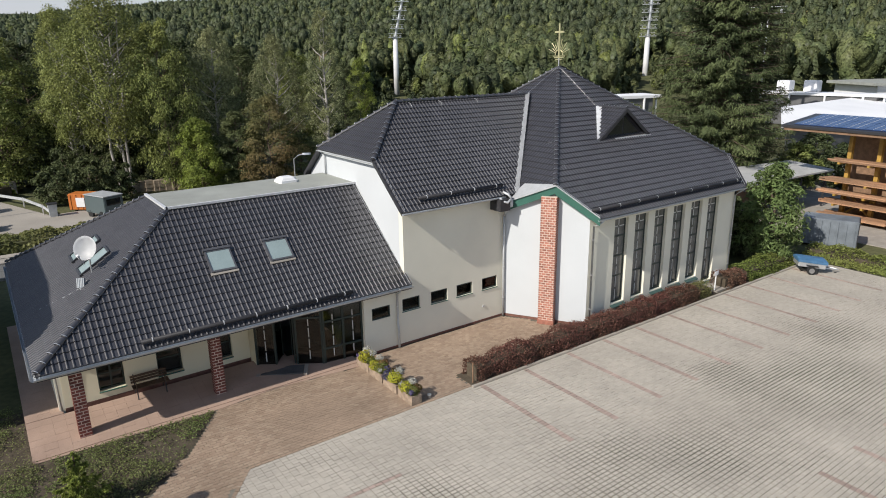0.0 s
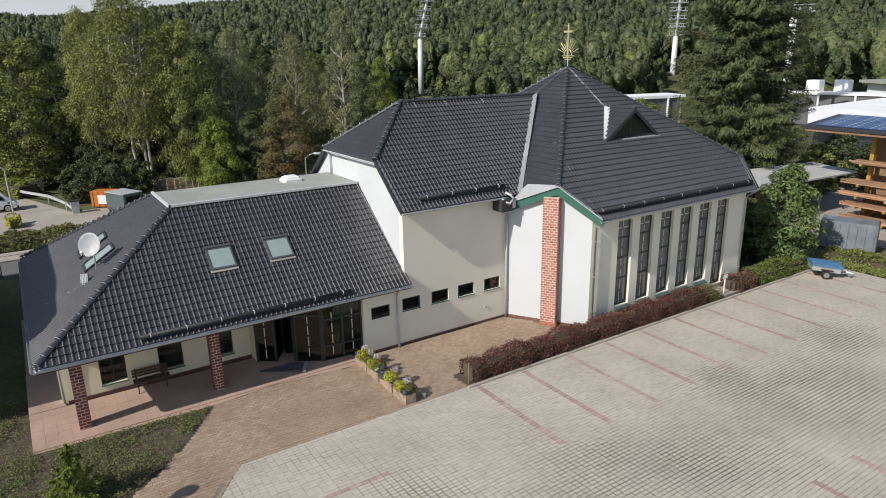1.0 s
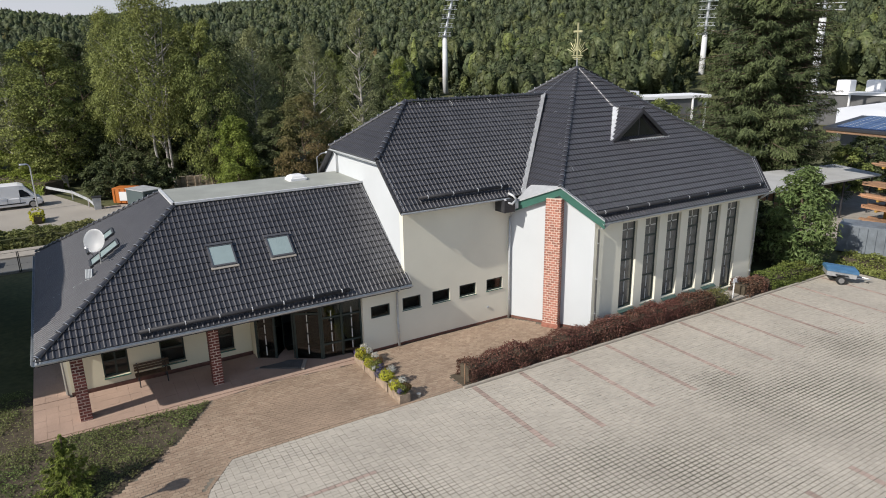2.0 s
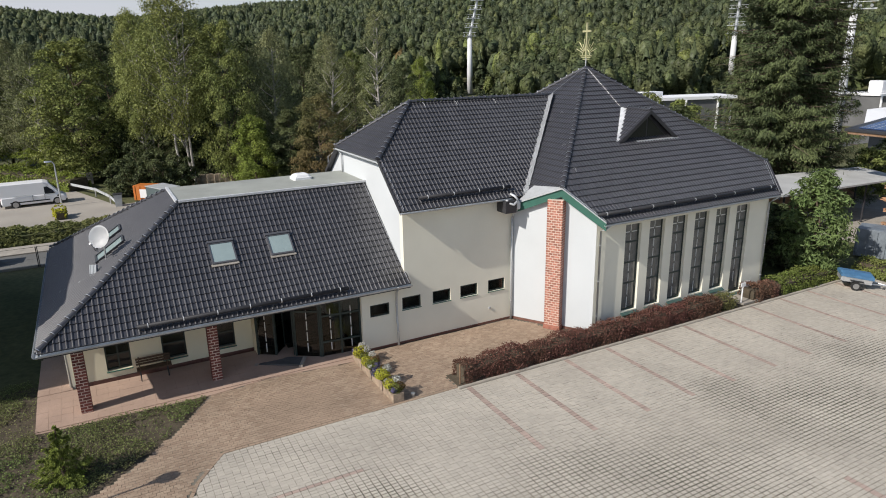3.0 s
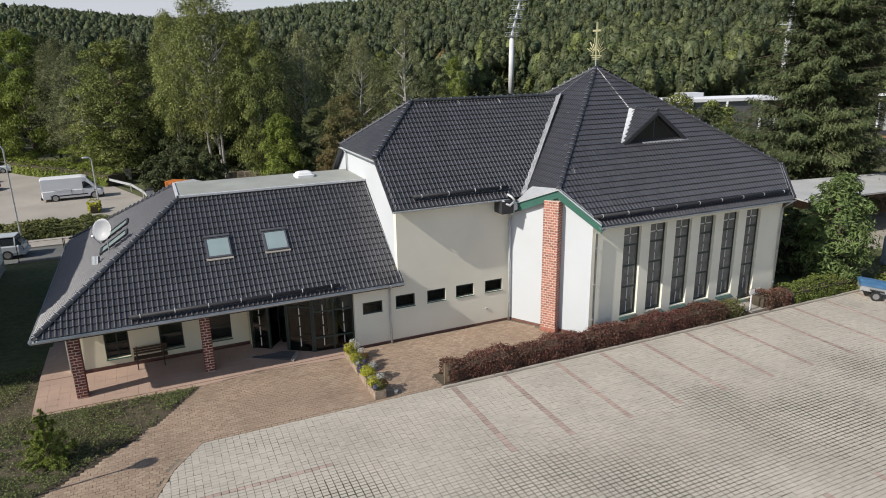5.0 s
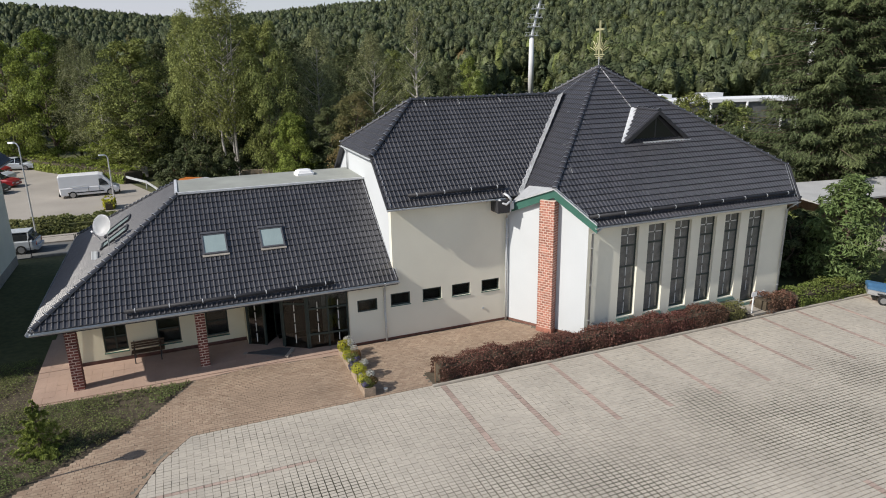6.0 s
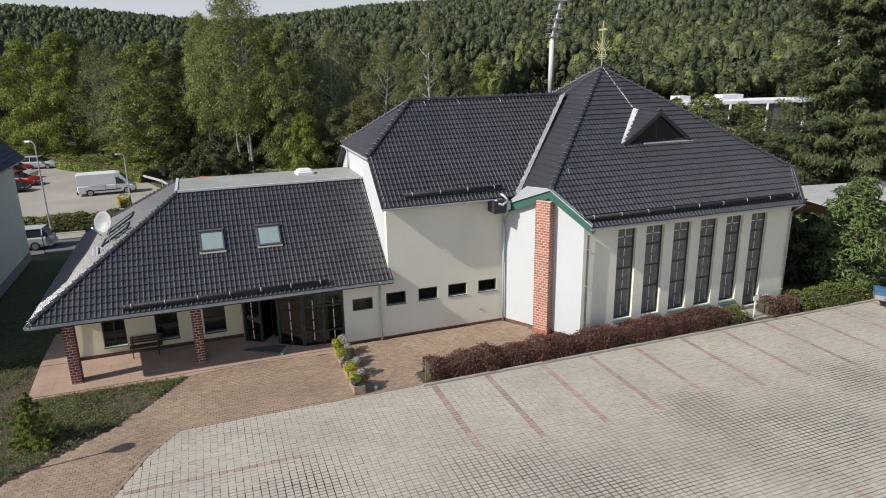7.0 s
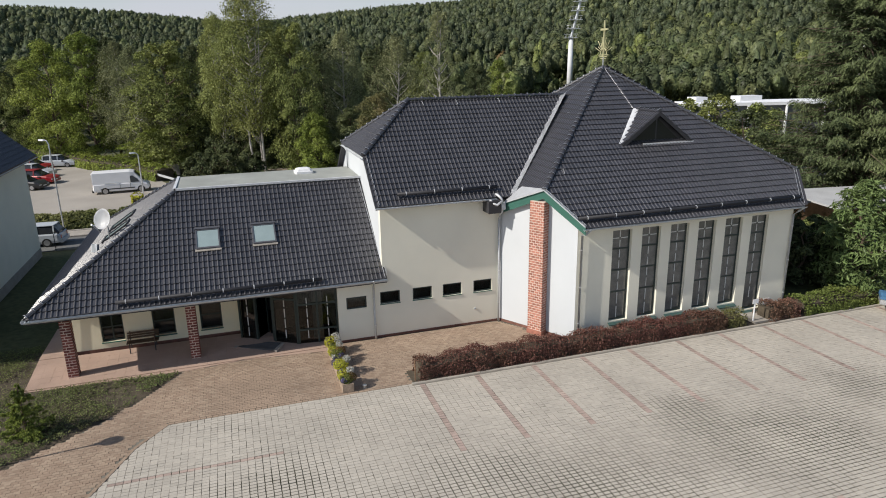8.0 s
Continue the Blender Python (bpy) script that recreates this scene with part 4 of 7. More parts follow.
# dormer
DX, DY, DZ0, DHW, DRZ = 27.36, 22.05, 8.17, 1.95, 9.62
dormer_back = CY - HALF + (DRZ - HE_Z) / HS
dorm = part("dormer", prism(bmesh.new(), [(DX - DHW, DY + 0.12, DZ0), (DX + DHW, DY + 0.12, DZ0), (DX, DY + 0.12, DRZ - 0.06)], (0, 0.06, 0)), DARK_METAL, church, "triangular roof dormer with a dark boarded front")
for s in (-1, 1):
    bm = bmesh.new()
    a, b, c = Vector((DX + s * (DHW + 0.05), DY - 0.1, DZ0 - 0.02)), Vector((DX, DY - 0.1, DRZ)), Vector((DX, dormer_back, DRZ))
    nrm = (b - a).cross(c - a).normalized()
    nrm = nrm if nrm.z > 0 else -nrm
    prism(bm, [a, b, c, Vector((DX + s * (DHW + 0.05), DY + 0.05, DZ0))], nrm * 0.05)
    part("slope", bm, DARK_METAL, dorm)
    a2, b2, c2 = a + nrm * 0.055, b + nrm * 0.055, c + nrm * 0.055
    step = Vector((0, 0.02, 0))
    roof_plane(dorm, [a2 + step, a2, b2, c2] if s < 0 else [a2, a2 + step, c2, b2], "slope", thick=0.01)
    bm = bmesh.new()
    prism(bm, [a + Vector((0, -0.03, -0.12)), b + Vector((0, -0.03, -0.10)), b + Vector((0, -0.03, 0.10)), a + Vector((0, -0.03, 0.08))], (0, 0.04, 0))
    part("bargeboard", bm, DARK_METAL, dorm)
bm = bmesh.new()
prism(bm, [(DX - DHW + 0.08, DY - 0.02, DZ0 + 0.13), (DX - DHW - 0.18, DY - 0.02, DZ0 + 0.09), (DX - 0.16, dormer_back + 0.05, DRZ + 0.10), (DX + 0.08, dormer_back - 0.16, DRZ + 0.16)], (0, 0, 0.025))
part("flashing", bm, LEAD, dorm, "pale metal flashing")
part("flashing", boxed(DX - DHW + 1.1, DY - 0.14, DZ0 - 0.02, DX + DHW + 0.12, DY + 0.1, DZ0 + 0.06), LEAD, dorm, "pale metal flashing")
ridge(dorm, (DX, DY - 0.1, DRZ + 0.06), (DX, dormer_back, DRZ + 0.06))
part("pane", prism(bmesh.new(), [(DX - 1.35, DY + 0.11, DZ0 + 0.12), (DX - 0.04, DY + 0.11, DZ0 + 0.12), (DX - 0.04, DY + 0.11, DRZ - 0.25)], (0, 0.005, 0)), DORMER_GLASS, dorm)
part("pane", prism(bmesh.new(), [(DX + 1.35, DY + 0.11, DZ0 + 0.12), (DX + 0.04, DY + 0.11, DZ0 + 0.12), (DX + 0.04, DY + 0.11, DRZ - 0.25)], (0, 0.005, 0)), DORMER_GLASS, dorm)

# walls of the nave
NW = [(13.35, 1.62, 14.28, 2.20), (14.89, 1.62, 15.82, 2.20), (16.35, 1.62, 17.28, 2.20), (17.88, 1.62, 18.81, 2.20)]
part("wall", wall_cells([13.2, 19.3], [0, 2.95], NW, south(22.3), 0.3), PLASTER, church)
part("wall", boxed(13.5, 22.3, 2.95, 19.3, 22.6, 6.15), PLASTER, church)
part("plinth", boxed(13.2, 22.284, 0, 19.2, 22.299, 0.11), PLINTH, church)
for w in NW:
    window(church, *w, south(22.3), recess=0.045, sill=GREEN, label="small dark window", sill_out=0.03)
bm = bmesh.new()
gy0, gy1 = 22.3, 2 * NRY - 22.3
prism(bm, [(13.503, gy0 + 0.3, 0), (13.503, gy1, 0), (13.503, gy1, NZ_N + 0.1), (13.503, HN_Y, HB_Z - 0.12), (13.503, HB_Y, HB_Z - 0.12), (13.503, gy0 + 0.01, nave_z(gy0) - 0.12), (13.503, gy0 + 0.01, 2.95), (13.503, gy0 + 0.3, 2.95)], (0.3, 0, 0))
part("gable_wall", bm, SUN_SIDE_PLASTER, church, "white rendered gable wall, toned down for direct sun")
part("wall", boxed(13.8, gy1 - 0.3, 0, 20, gy1, 6.1), PLASTER, church)
downpipe(church, [(13.30, 29.6, HB_Z - 0.1), (13.42, 29.4, HB_Z - 0.35), (13.43, 29.4, 6.85)], 0.04)
# walls of the hall
WY = 18.78
HW = [(23.08 + 1.502 * k, 0.73 if k < 5 else 0.25, 24.05 + 1.502 * k, 4.98) for k in range(6)]
c_a, c_b = (21.34, WY), (19.22, 22.28)
part("wall", wall_cells([21.34, EWX], [0, 5.25], HW, south(WY), 0.35), PLASTER, church)


def cross_bars(win, u0, u1, z0, z1, levels):
    """Pale glazing bars: an upright run of dashes, and a cross in the top pane."""
    u = (u0 + u1) / 2
    y = WY + 0.165
    for a, b in zip(levels, levels[1:]):
        n = 2
        for i in range(n):
            s = (b - a) / n
            part("bar", boxed(u - 0.018, y, a + s * i + 0.08, u + 0.018, y + 0.02, a + s * (i + 1) - 0.05), WHITE_BAR, win)
    a, b = levels[-2], levels[-1]
    c = a + (b - a) * 0.55
    part("bar", boxed(u0 + 0.10, y, c - 0.02, u - 0.06, y + 0.02, c + 0.02), WHITE_BAR, win)
    part("bar", boxed(u + 0.06, y, c - 0.02, u1 - 0.10, y + 0.02, c + 0.02), WHITE_BAR, win)


for k, w in enumerate(HW):
    hgt = 4.98 - 0.73
    bars = [0.73 + hgt * f for f in (0.315, 0.555, 0.79)]
    win = window(church, *w, south(WY), recess=0.16, bars=bars, label="tall dark window with a pale cross of bars" if k < 5 else "tall glazed door with a pale cross of bars", sill=None, glass=LEADED)
    cross_bars(win, w[0], w[2], w[1], w[3], [0.73] + bars + [4.98])
    bm = bmesh.new()
    prism(bm, [(w[0] - 0.03, WY - 0.16, w[1] - 0.17), (w[2] + 0.03, WY - 0.16, w[1] - 0.17), (w[2] + 0.03, WY + 0.16, w[1] - 0.01), (w[0] - 0.03, WY + 0.16, w[1] - 0.01)], (0, 0, 0.03))
    part("sill", bm, SILL_GREEN, win, "sloping green sill")
    part("casement", boxed(w[2] - 0.45, WY + 0.13, w[1] + 0.06, w[2] - 0.06, WY + 0.155, w[1] + 0.12), FRAME, win)
bm = bmesh.new()
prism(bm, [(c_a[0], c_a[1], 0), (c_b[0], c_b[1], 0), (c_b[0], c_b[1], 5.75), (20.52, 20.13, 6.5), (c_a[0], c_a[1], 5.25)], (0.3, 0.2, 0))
part("wall", bm, SUN_SIDE_PLASTER, church, "white rendered corner wall, toned down for direct sun")
part("plinth", prism(bmesh.new(), [(c_a[0] - 0.012, c_a[1] - 0.008, 0), (c_b[0] - 0.012, c_b[1] - 0.008, 0), (c_b[0] - 0.012, c_b[1] - 0.008, 0.13), (c_a[0] - 0.012, c_a[1] - 0.008, 0.13)], (0.01, 0.006, 0)), PLINTH, church)
for a, b in (((EWX, WY), (35.2, 20.9)), ((35.2, 20.9), (35.2, 32.5)), ((35.2, 32.5), (32.7, 34.6)), ((32.7, 34.6), (21.3, 34.6)), ((21.3, 34.6), (19.1, 32.4)), ((19.1, 32.4), (19.1, 31.0))):
    d = (Vector((*b, 0)) - Vector((*a, 0))).normalized()
    inn = Vector((-d.y, d.x, 0)) * 0.3
    part("wall", prism(bmesh.new(), [(*a, 0), (*b, 0), (*b, 5.25), (*a, 5.25)], inn), PLASTER, church)
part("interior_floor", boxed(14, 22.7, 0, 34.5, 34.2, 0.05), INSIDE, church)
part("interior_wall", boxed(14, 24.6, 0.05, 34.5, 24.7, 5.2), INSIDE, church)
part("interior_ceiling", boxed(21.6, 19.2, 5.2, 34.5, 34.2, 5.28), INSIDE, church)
# brick pier at the cut corner
cdir = math.degrees(math.atan2(c_a[1] - c_b[1], c_a[0] - c_b[0]))
brick_pier(church, 20.27, 20.28, 0, 6.27, 0.74, 0.50, cdir, BRICK, "pier", "tall red brick pier with pale joints")
part("pier_foot", boxed(-0.40, -0.28, 0, 0.40, 0.25, 0.22, m=pose(20.27, 20.28, 0, 0, 0, cdir)), BRICK, church)
downpipe(church, [(19.13, 22.19, 5.2), (19.13, 22.19, 0.05)], 0.05, [(19.13, 22.19, z) for z in (4.2, 2.6, 1.0)])
downpipe(church, [(21.62, 18.2, 5.3), (21.55, 18.45, 5.05), (21.50, 18.68, 4.95), (21.50, 18.69, 0.1)], 0.05, [(21.5, 18.69, z) for z in (4.3, 2.6, 0.9)])
downpipe(church, [(33.05, 18.2, 5.3), (33.0, 18.5, 5.05), (32.96, 18.69, 4.85), (32.96, 18.69, 0.1)], 0.05, [(32.96, 18.69, z) for z in (4.3, 2.6, 0.9)])
part("box_gutter", boxed(18.35, 21.55, 5.55, 18.95, 22.28, 6.12), DARK_METAL, church, "dark boxed gutter end")

part("hopper", boxed(18.98, 21.62, 5.66, 19.22, 21.92, 5.98, bevel=0.03), LEAD, church, "pale rainwater hopper under the eaves")
part("swan_neck", tube(bmesh.new(), [(18.50, 21.75, 6.14), (18.56, 21.60, 6.02), (18.74, 21.50, 5.94), (18.94, 21.56, 6.06), (19.06, 21.72, 5.96)], 0.055, 10), LEAD, church, "pale bent rainwater pipe", smooth=True)
part("swan_neck", tube(bmesh.new(), [(18.86, 21.95, 6.36), (18.92, 21.70, 6.30), (19.02, 21.62, 6.16), (19.08, 21.70, 5.98)], 0.055, 10), LEAD, church, "pale bent rainwater pipe", smooth=True)
part("swan_neck", tube(bmesh.new(), [(19.10, 21.77, 5.68), (19.10, 21.86, 5.50), (19.12, 22.08, 5.36), (19.13, 22.18, 5.15)], 0.05, 10), LEAD, church, "pale bent rainwater pipe", smooth=True)

# gilded cross with rays on the apex
cross = thing("roof_cross", "gilded cross rising from a rayed sun", "cross", (CX, CY, APZ))
k0 = APZ + 0.1
part("stem", tube(bmesh.new(), [(CX, CY, APZ - 0.1), (CX, CY, k0 + 0.45)], 0.03, 8), STEEL, cross)
part("upright", boxed(CX - 0.04, CY - 0.035, k0 + 0.45, CX + 0.04, CY + 0.035, k0 + 2.30), GOLD, cross)
for sgn in (-1, 1):
    part("arm", boxed(min(sgn * 0.05, sgn * 0.34) + CX, CY - 0.039, k0 + 1.80, max(sgn * 0.05, sgn * 0.34) + CX, CY + 0.039, k0 + 1.90), GOLD, cross)
for i in range(11):
    a = radians(22 + 136 * i / 10)
    r1 = 0.64 if i % 2 else 0.88
    c = Vector((CX, CY, k0 + 0.60))
    w = Vector((math.cos(a), 0, math.sin(a)))
    part("ray", tube(bmesh.new(), [c + w * 0.31, c + w * r1], 0.012, 6, 0.022), GOLD, cross)
part("sun_rim", tube(bmesh.new(), [Vector((CX, CY, k0 + 0.60)) + Vector((math.cos(t), 0, math.sin(t))) * 0.29 for t in [math.pi * k / 12 for k in range(13)]], 0.03, 6), GOLD, cross)
for i in range(3):
    part("wave", tube(bmesh.new(), [(CX - 0.46 + 0.1 * i, CY, k0 + 0.55 - 0.09 * i), (CX + 0.46 - 0.1 * i, CY, k0 + 0.55 - 0.09 * i)], 0.026, 6), GOLD, cross)
cross.matrix_basis = cross.matrix_basis @ Matrix.Rotation(math.pi / 2, 4, "Z")


# ---- pavers ----
def paver_field(owner, name, cells, w, d, material, piece_material, single, top=0.0, gap=0.022, turn=0.0, tip=0.006, wear=None, lift=None):
    """Blocks with open joints. cells: (x, y) centres. Those inside the box single are objects of their own, the rest one mesh."""
    rng = random.Random(4)
    me = link_mesh(name, boxed(-w / 2 + gap / 2, -d / 2 + gap / 2, -0.05, w / 2 - gap / 2, d / 2 - gap / 2, 0), piece_material)
    vs, fs, made = [], [], 0
    a, b = w / 2 - gap / 2, d / 2 - gap / 2
    c, s = math.cos(radians(turn)), math.sin(radians(turn))
    for x, y in cells:
        g = gap if wear is None else wear(x, y)
        a, b = w / 2 - g / 2, d / 2 - g / 2
        z = top + rng.uniform(-tip, tip) + (lift(x, y) if lift else 0.0)
        tx, ty = rng.uniform(-tip, tip), rng.uniform(-tip, tip)
        jx, jy = rng.uniform(-gap, gap) * 0.35, rng.uniform(-gap, gap) * 0.35
        if made < 300 and single[0] < x < single[2] and single[1] < y < single[3]:
            piece(name, me, pose(x + jx, y + jy, z, 5.4 if lift and 21.9 < y < 24.6 else 0, 0, turn + rng.uniform(-1, 1) * (0.3 if lift else 1)), owner)
            made += 1
            continue
        k = len(vs)
        for u, v in ((-a, -b), (a, -b), (a, b), (-a, b)):
            vs.append((x + jx + u * c - v * s, y + jy + u * s + v * c, z + tx * (u > 0) + ty * (v > 0) + (0.095 * v if lift and 21.9 < y < 24.6 else 0)))
        for u, v in ((-a, -b), (a, -b), (a, b), (-a, b)):
            e = 1.03
            vs.append((x + jx + (u * c - v * s) * e, y + jy + (u * s + v * c) * e, z - 0.05))
        fs += [(k, k + 1, k + 2, k + 3)] + [(k + i, k + 4 + i, k + 4 + (i + 1) % 4, k + (i + 1) % 4) for i in range(4)]
    return pydata("paving", vs, fs, material, owner, kind="stuff")


# ---- foliage ----
def leaf_quads(centres, sizes, outward=None, seed=1, slim=0.7, along=None, loose=0.42):
    """Vertices and faces of small leaf clumps at the centres, turned partly outward."""
    rng = np.random.default_rng(seed)
    n = len(centres)
    nrm = rng.normal(size=(n, 3))
    if outward is not None:
        nrm = nrm * loose + outward
    nrm /= np.linalg.norm(nrm, axis=1)[:, None] + 1e-9
    t = np.cross(nrm, rng.normal(size=(n, 3)))
    if along is not None:
        t = along + 0.30 * rng.normal(size=(n, 3))
    t /= np.linalg.norm(t, axis=1)[:, None] + 1e-9
    b = np.cross(nrm, t)
    s = sizes[:, None]
    v = np.empty((n, 4, 3))
    bend = nrm * s * 0.25
    v[:, 0] = centres - t * s
    v[:, 1] = centres - b * s * slim + bend
    v[:, 2] = centres + t * s
    v[:, 3] = centres + b * s * slim + bend
    return v.reshape(-1, 3), np.arange(n * 4).reshape(-1, 4)


def leaf_object(name, centres, sizes, outward, material, parent=None, seed=1, label="", kind="", slim=0.7, along=None, loose=0.42):
    v, f = leaf_quads(centres, sizes, outward, seed, slim, along, loose)
    me = bpy.data.meshes.new(name)
    me.from_pydata(v.tolist(), [], f.tolist())
    me.materials.append(material)
    ob = new(name, me)
    if parent:
        ob.parent = parent
        ob.matrix_parent_inverse = world_of(parent).inverted()
    return tagged(ob, label, kind=kind)


def crown_points(lobes, per, rng, shell=0.55):
    """Points and outward ways over a set of leafy lobes (x, y, z, r, squash)."""
    cs, os_, lobe_r = [], [], []
    for x, y, z, r, q in lobes:
        d = rng.normal(size=(per, 3))
        d /= np.linalg.norm(d, axis=1)[:, None]
        rad = r * (shell + (1 - shell) * rng.random(per) ** 0.5) * (1 + 0.22 * np.sin(d[:, 0] * 5 + x) * np.cos(d[:, 2] * 6 + y))
        p = d * rad[:, None]
        p[:, 2] *= q
        cs.append(p + (x, y, z)), os_.append(d)
    return np.concatenate(cs), np.concatenate(os_)


def broadleaf(name, h, r, seed, leaf, bark, label, low=0.25, lobes=40, per=420, size=0.11, flat=0.5, at=(0, 0, 0), slim=0.56, stems=1):
    """A broad-leaved tree: tapered trunk, limbs, and a crown of leafy sprays held out in tiers."""
    rng = np.random.default_rng(seed)
    t = thing(name, label, "tree", at)
    o = Vector(at)
    bm = bmesh.new()
    for k in range(stems):
        out = Vector((math.cos(k * 2.1 + seed), math.sin(k * 2.1 + seed), 0)) * (0.34 * r if stems > 1 else 0.1)
        tube(bm, [o + out * (0.4 + 0.9 * (q / 7) ** 1.5) + Vector((0.14 * math.sin(q * 1.3 + seed + k), 0.14 * math.cos(q * 1.7 + seed), h * (0.93 - 0.09 * k) * q / 7)) for q in range(8)], (0.012 * h + 0.03) * (1 if stems == 1 else 0.62), 8, 0.03)
    cs, ns = [], []
    for k in range(lobes):
        f = low + (1 - low) * (k + 0.5) / lobes
        a = k * 2.4 + rng.random() * 0.9
        q = (f - low) / (1 - low)
        prof = math.sin(math.pi * min(0.97, 0.16 + 0.80 * q)) ** 0.75
        rr = r * prof * (0.30 + 0.62 * rng.random() ** 0.6)
        lr = r * (0.20 + 0.17 * rng.random()) * (0.65 + 0.45 * prof)
        x, y, z = rr * math.cos(a), rr * math.sin(a), h * f - lr * flat
        b0 = o + Vector((0.05, 0.05, max(0.3, z - rr * 0.75)))
        e = o + Vector((x, y, z))
        tube(bm, [b0, b0 + (e - b0) * 0.5 + Vector((0, 0, -0.12)), e], 0.0045 * h, 4, 0.015, False)
        d = rng.normal(size=(per, 3))
        d /= np.linalg.norm(d, axis=1)[:, None]
        d[:, 2] = np.where((d[:, 2] < -0.15) & (rng.random(per) < 0.75), -d[:, 2], d[:, 2])
        bulge = 1 + 0.30 * np.sin(d[:, 0] * 5 + k) * np.cos(d[:, 1] * 6 + 2 * k) + 0.15 * rng.normal(size=per)
        p = d * (lr * (0.45 + 0.55 * rng.random(per) ** 0.4) * bulge)[:, None]
        p[:, 2] *= flat
        p[:, 2] -= 0.22 * (p[:, 0] ** 2 + p[:, 1] ** 2) / lr
        c = p + (x, y, z)
        ax = c - np.array((0, 0, h * (low + 0.35 * (1 - low))))
        ax /= np.linalg.norm(ax, axis=1)[:, None] + 1e-6
        cs.append(c), ns.append(d * 0.55 + ax * 0.55 + (0, 0, 0.35))
    part("trunk", bm, bark, t)
    c, d = np.concatenate(cs), np.concatenate(ns)
    keep = c[:, 2] > 0.25
    c, d = c[keep] + np.array(at), d[keep]
    leaf_object("crown", c, size * (0.6 + 0.8 * rng.random(len(c))), d, leaf, t, seed, slim=slim, loose=0.5)
    return t


def spruce(name, h, r, seed, label, at, size=0.30, tier=1.0, thick=1.0, needle=None, fine_to=99.0, skirt=0.7):
    """A conifer: straight trunk, tiers of drooping boughs fringed with needle sprays; coarser above fine_to."""
    rng = np.random.default_rng(seed)
    t = thing(name, label, "tree", at)
    bm = tube(bmesh.new(), [Vector(at), Vector(at) + Vector((0, 0, h))], 0.012 * h + 0.05, 8, 0.02)
    cs, ns, ss, ts = [], [], [], []
    z = skirt * min(1.0, tier)
    unit = min(1.0, h / 10)
    while z < h - 0.3 * min(1.0, tier):
        reach = r * (1 - z / h) ** 0.85 * (0.84 + 0.30 * rng.random())
        n = max(4, int(6 + reach * 1.7))
        coarse = z > fine_to
        for k in range(n):
            a = 2 * math.pi * (k + rng.random()) / n
            lng = reach * (0.5 + 0.62 * rng.random())
            ca, sa = math.cos(a), math.sin(a)
            lift = rng.uniform(-1.1, 1.1) * tier
            droop = 0.12 + 0.34 * rng.random()
            curl = 0.16 + 0.10 * rng.random()
            if h > 10:
                tube(bm, [Vector(at) + Vector((ca * lng * f, sa * lng * f, z + lift - droop * lng * f + curl * lng * f * f)) for f in (0, 0.5, 0.95)], 0.05, 4, 0.015, False)
            m = int((10 + lng * 26) * thick * (0.22 if coarse else 1.0))
            f = 0.12 + 0.88 * rng.random(m) ** 0.55
            side = (rng.random(m) * 2 - 1)
            wide = 0.30 * lng * (1.08 - f) ** 0.8 * f ** 0.3
            x = lng * f * ca - side * wide * sa
            y = lng * f * sa + side * wide * ca
            zz = z + lift - droop * lng * f + curl * lng * f * f - np.abs(side) * wide * 0.35 - np.abs(side) * wide * 0.15 + rng.normal(size=m) * 0.13 * unit
            cs.append(np.stack([x, y, zz], 1))
            ns.append(np.stack([ca * 0.75 - side * 0.5 * sa, sa * 0.75 + side * 0.5 * ca, np.full(m, 0.85)], 1))
            ts.append(np.stack([ca * 0.8 - 0.9 * side * sa, sa * 0.8 + 0.9 * side * ca, np.full(m, -0.45)], 1))
            ss.append(size * (0.5 + 0.8 * rng.random(m)) * (2.0 if coarse else 1.0))
        z += (0.42 + 0.25 * rng.random()) * tier
    part("trunk", bm, BARK, t)
    c, d, w = np.concatenate(cs) + np.array(at), np.concatenate(ns), np.concatenate(ss)
    leaf_object("crown", c, w, d, needle or NEEDLE, t, seed, slim=0.2 if h > 10 else 0.34, along=np.concatenate(ts), loose=0.2 if h > 10 else 0.35)
    return t


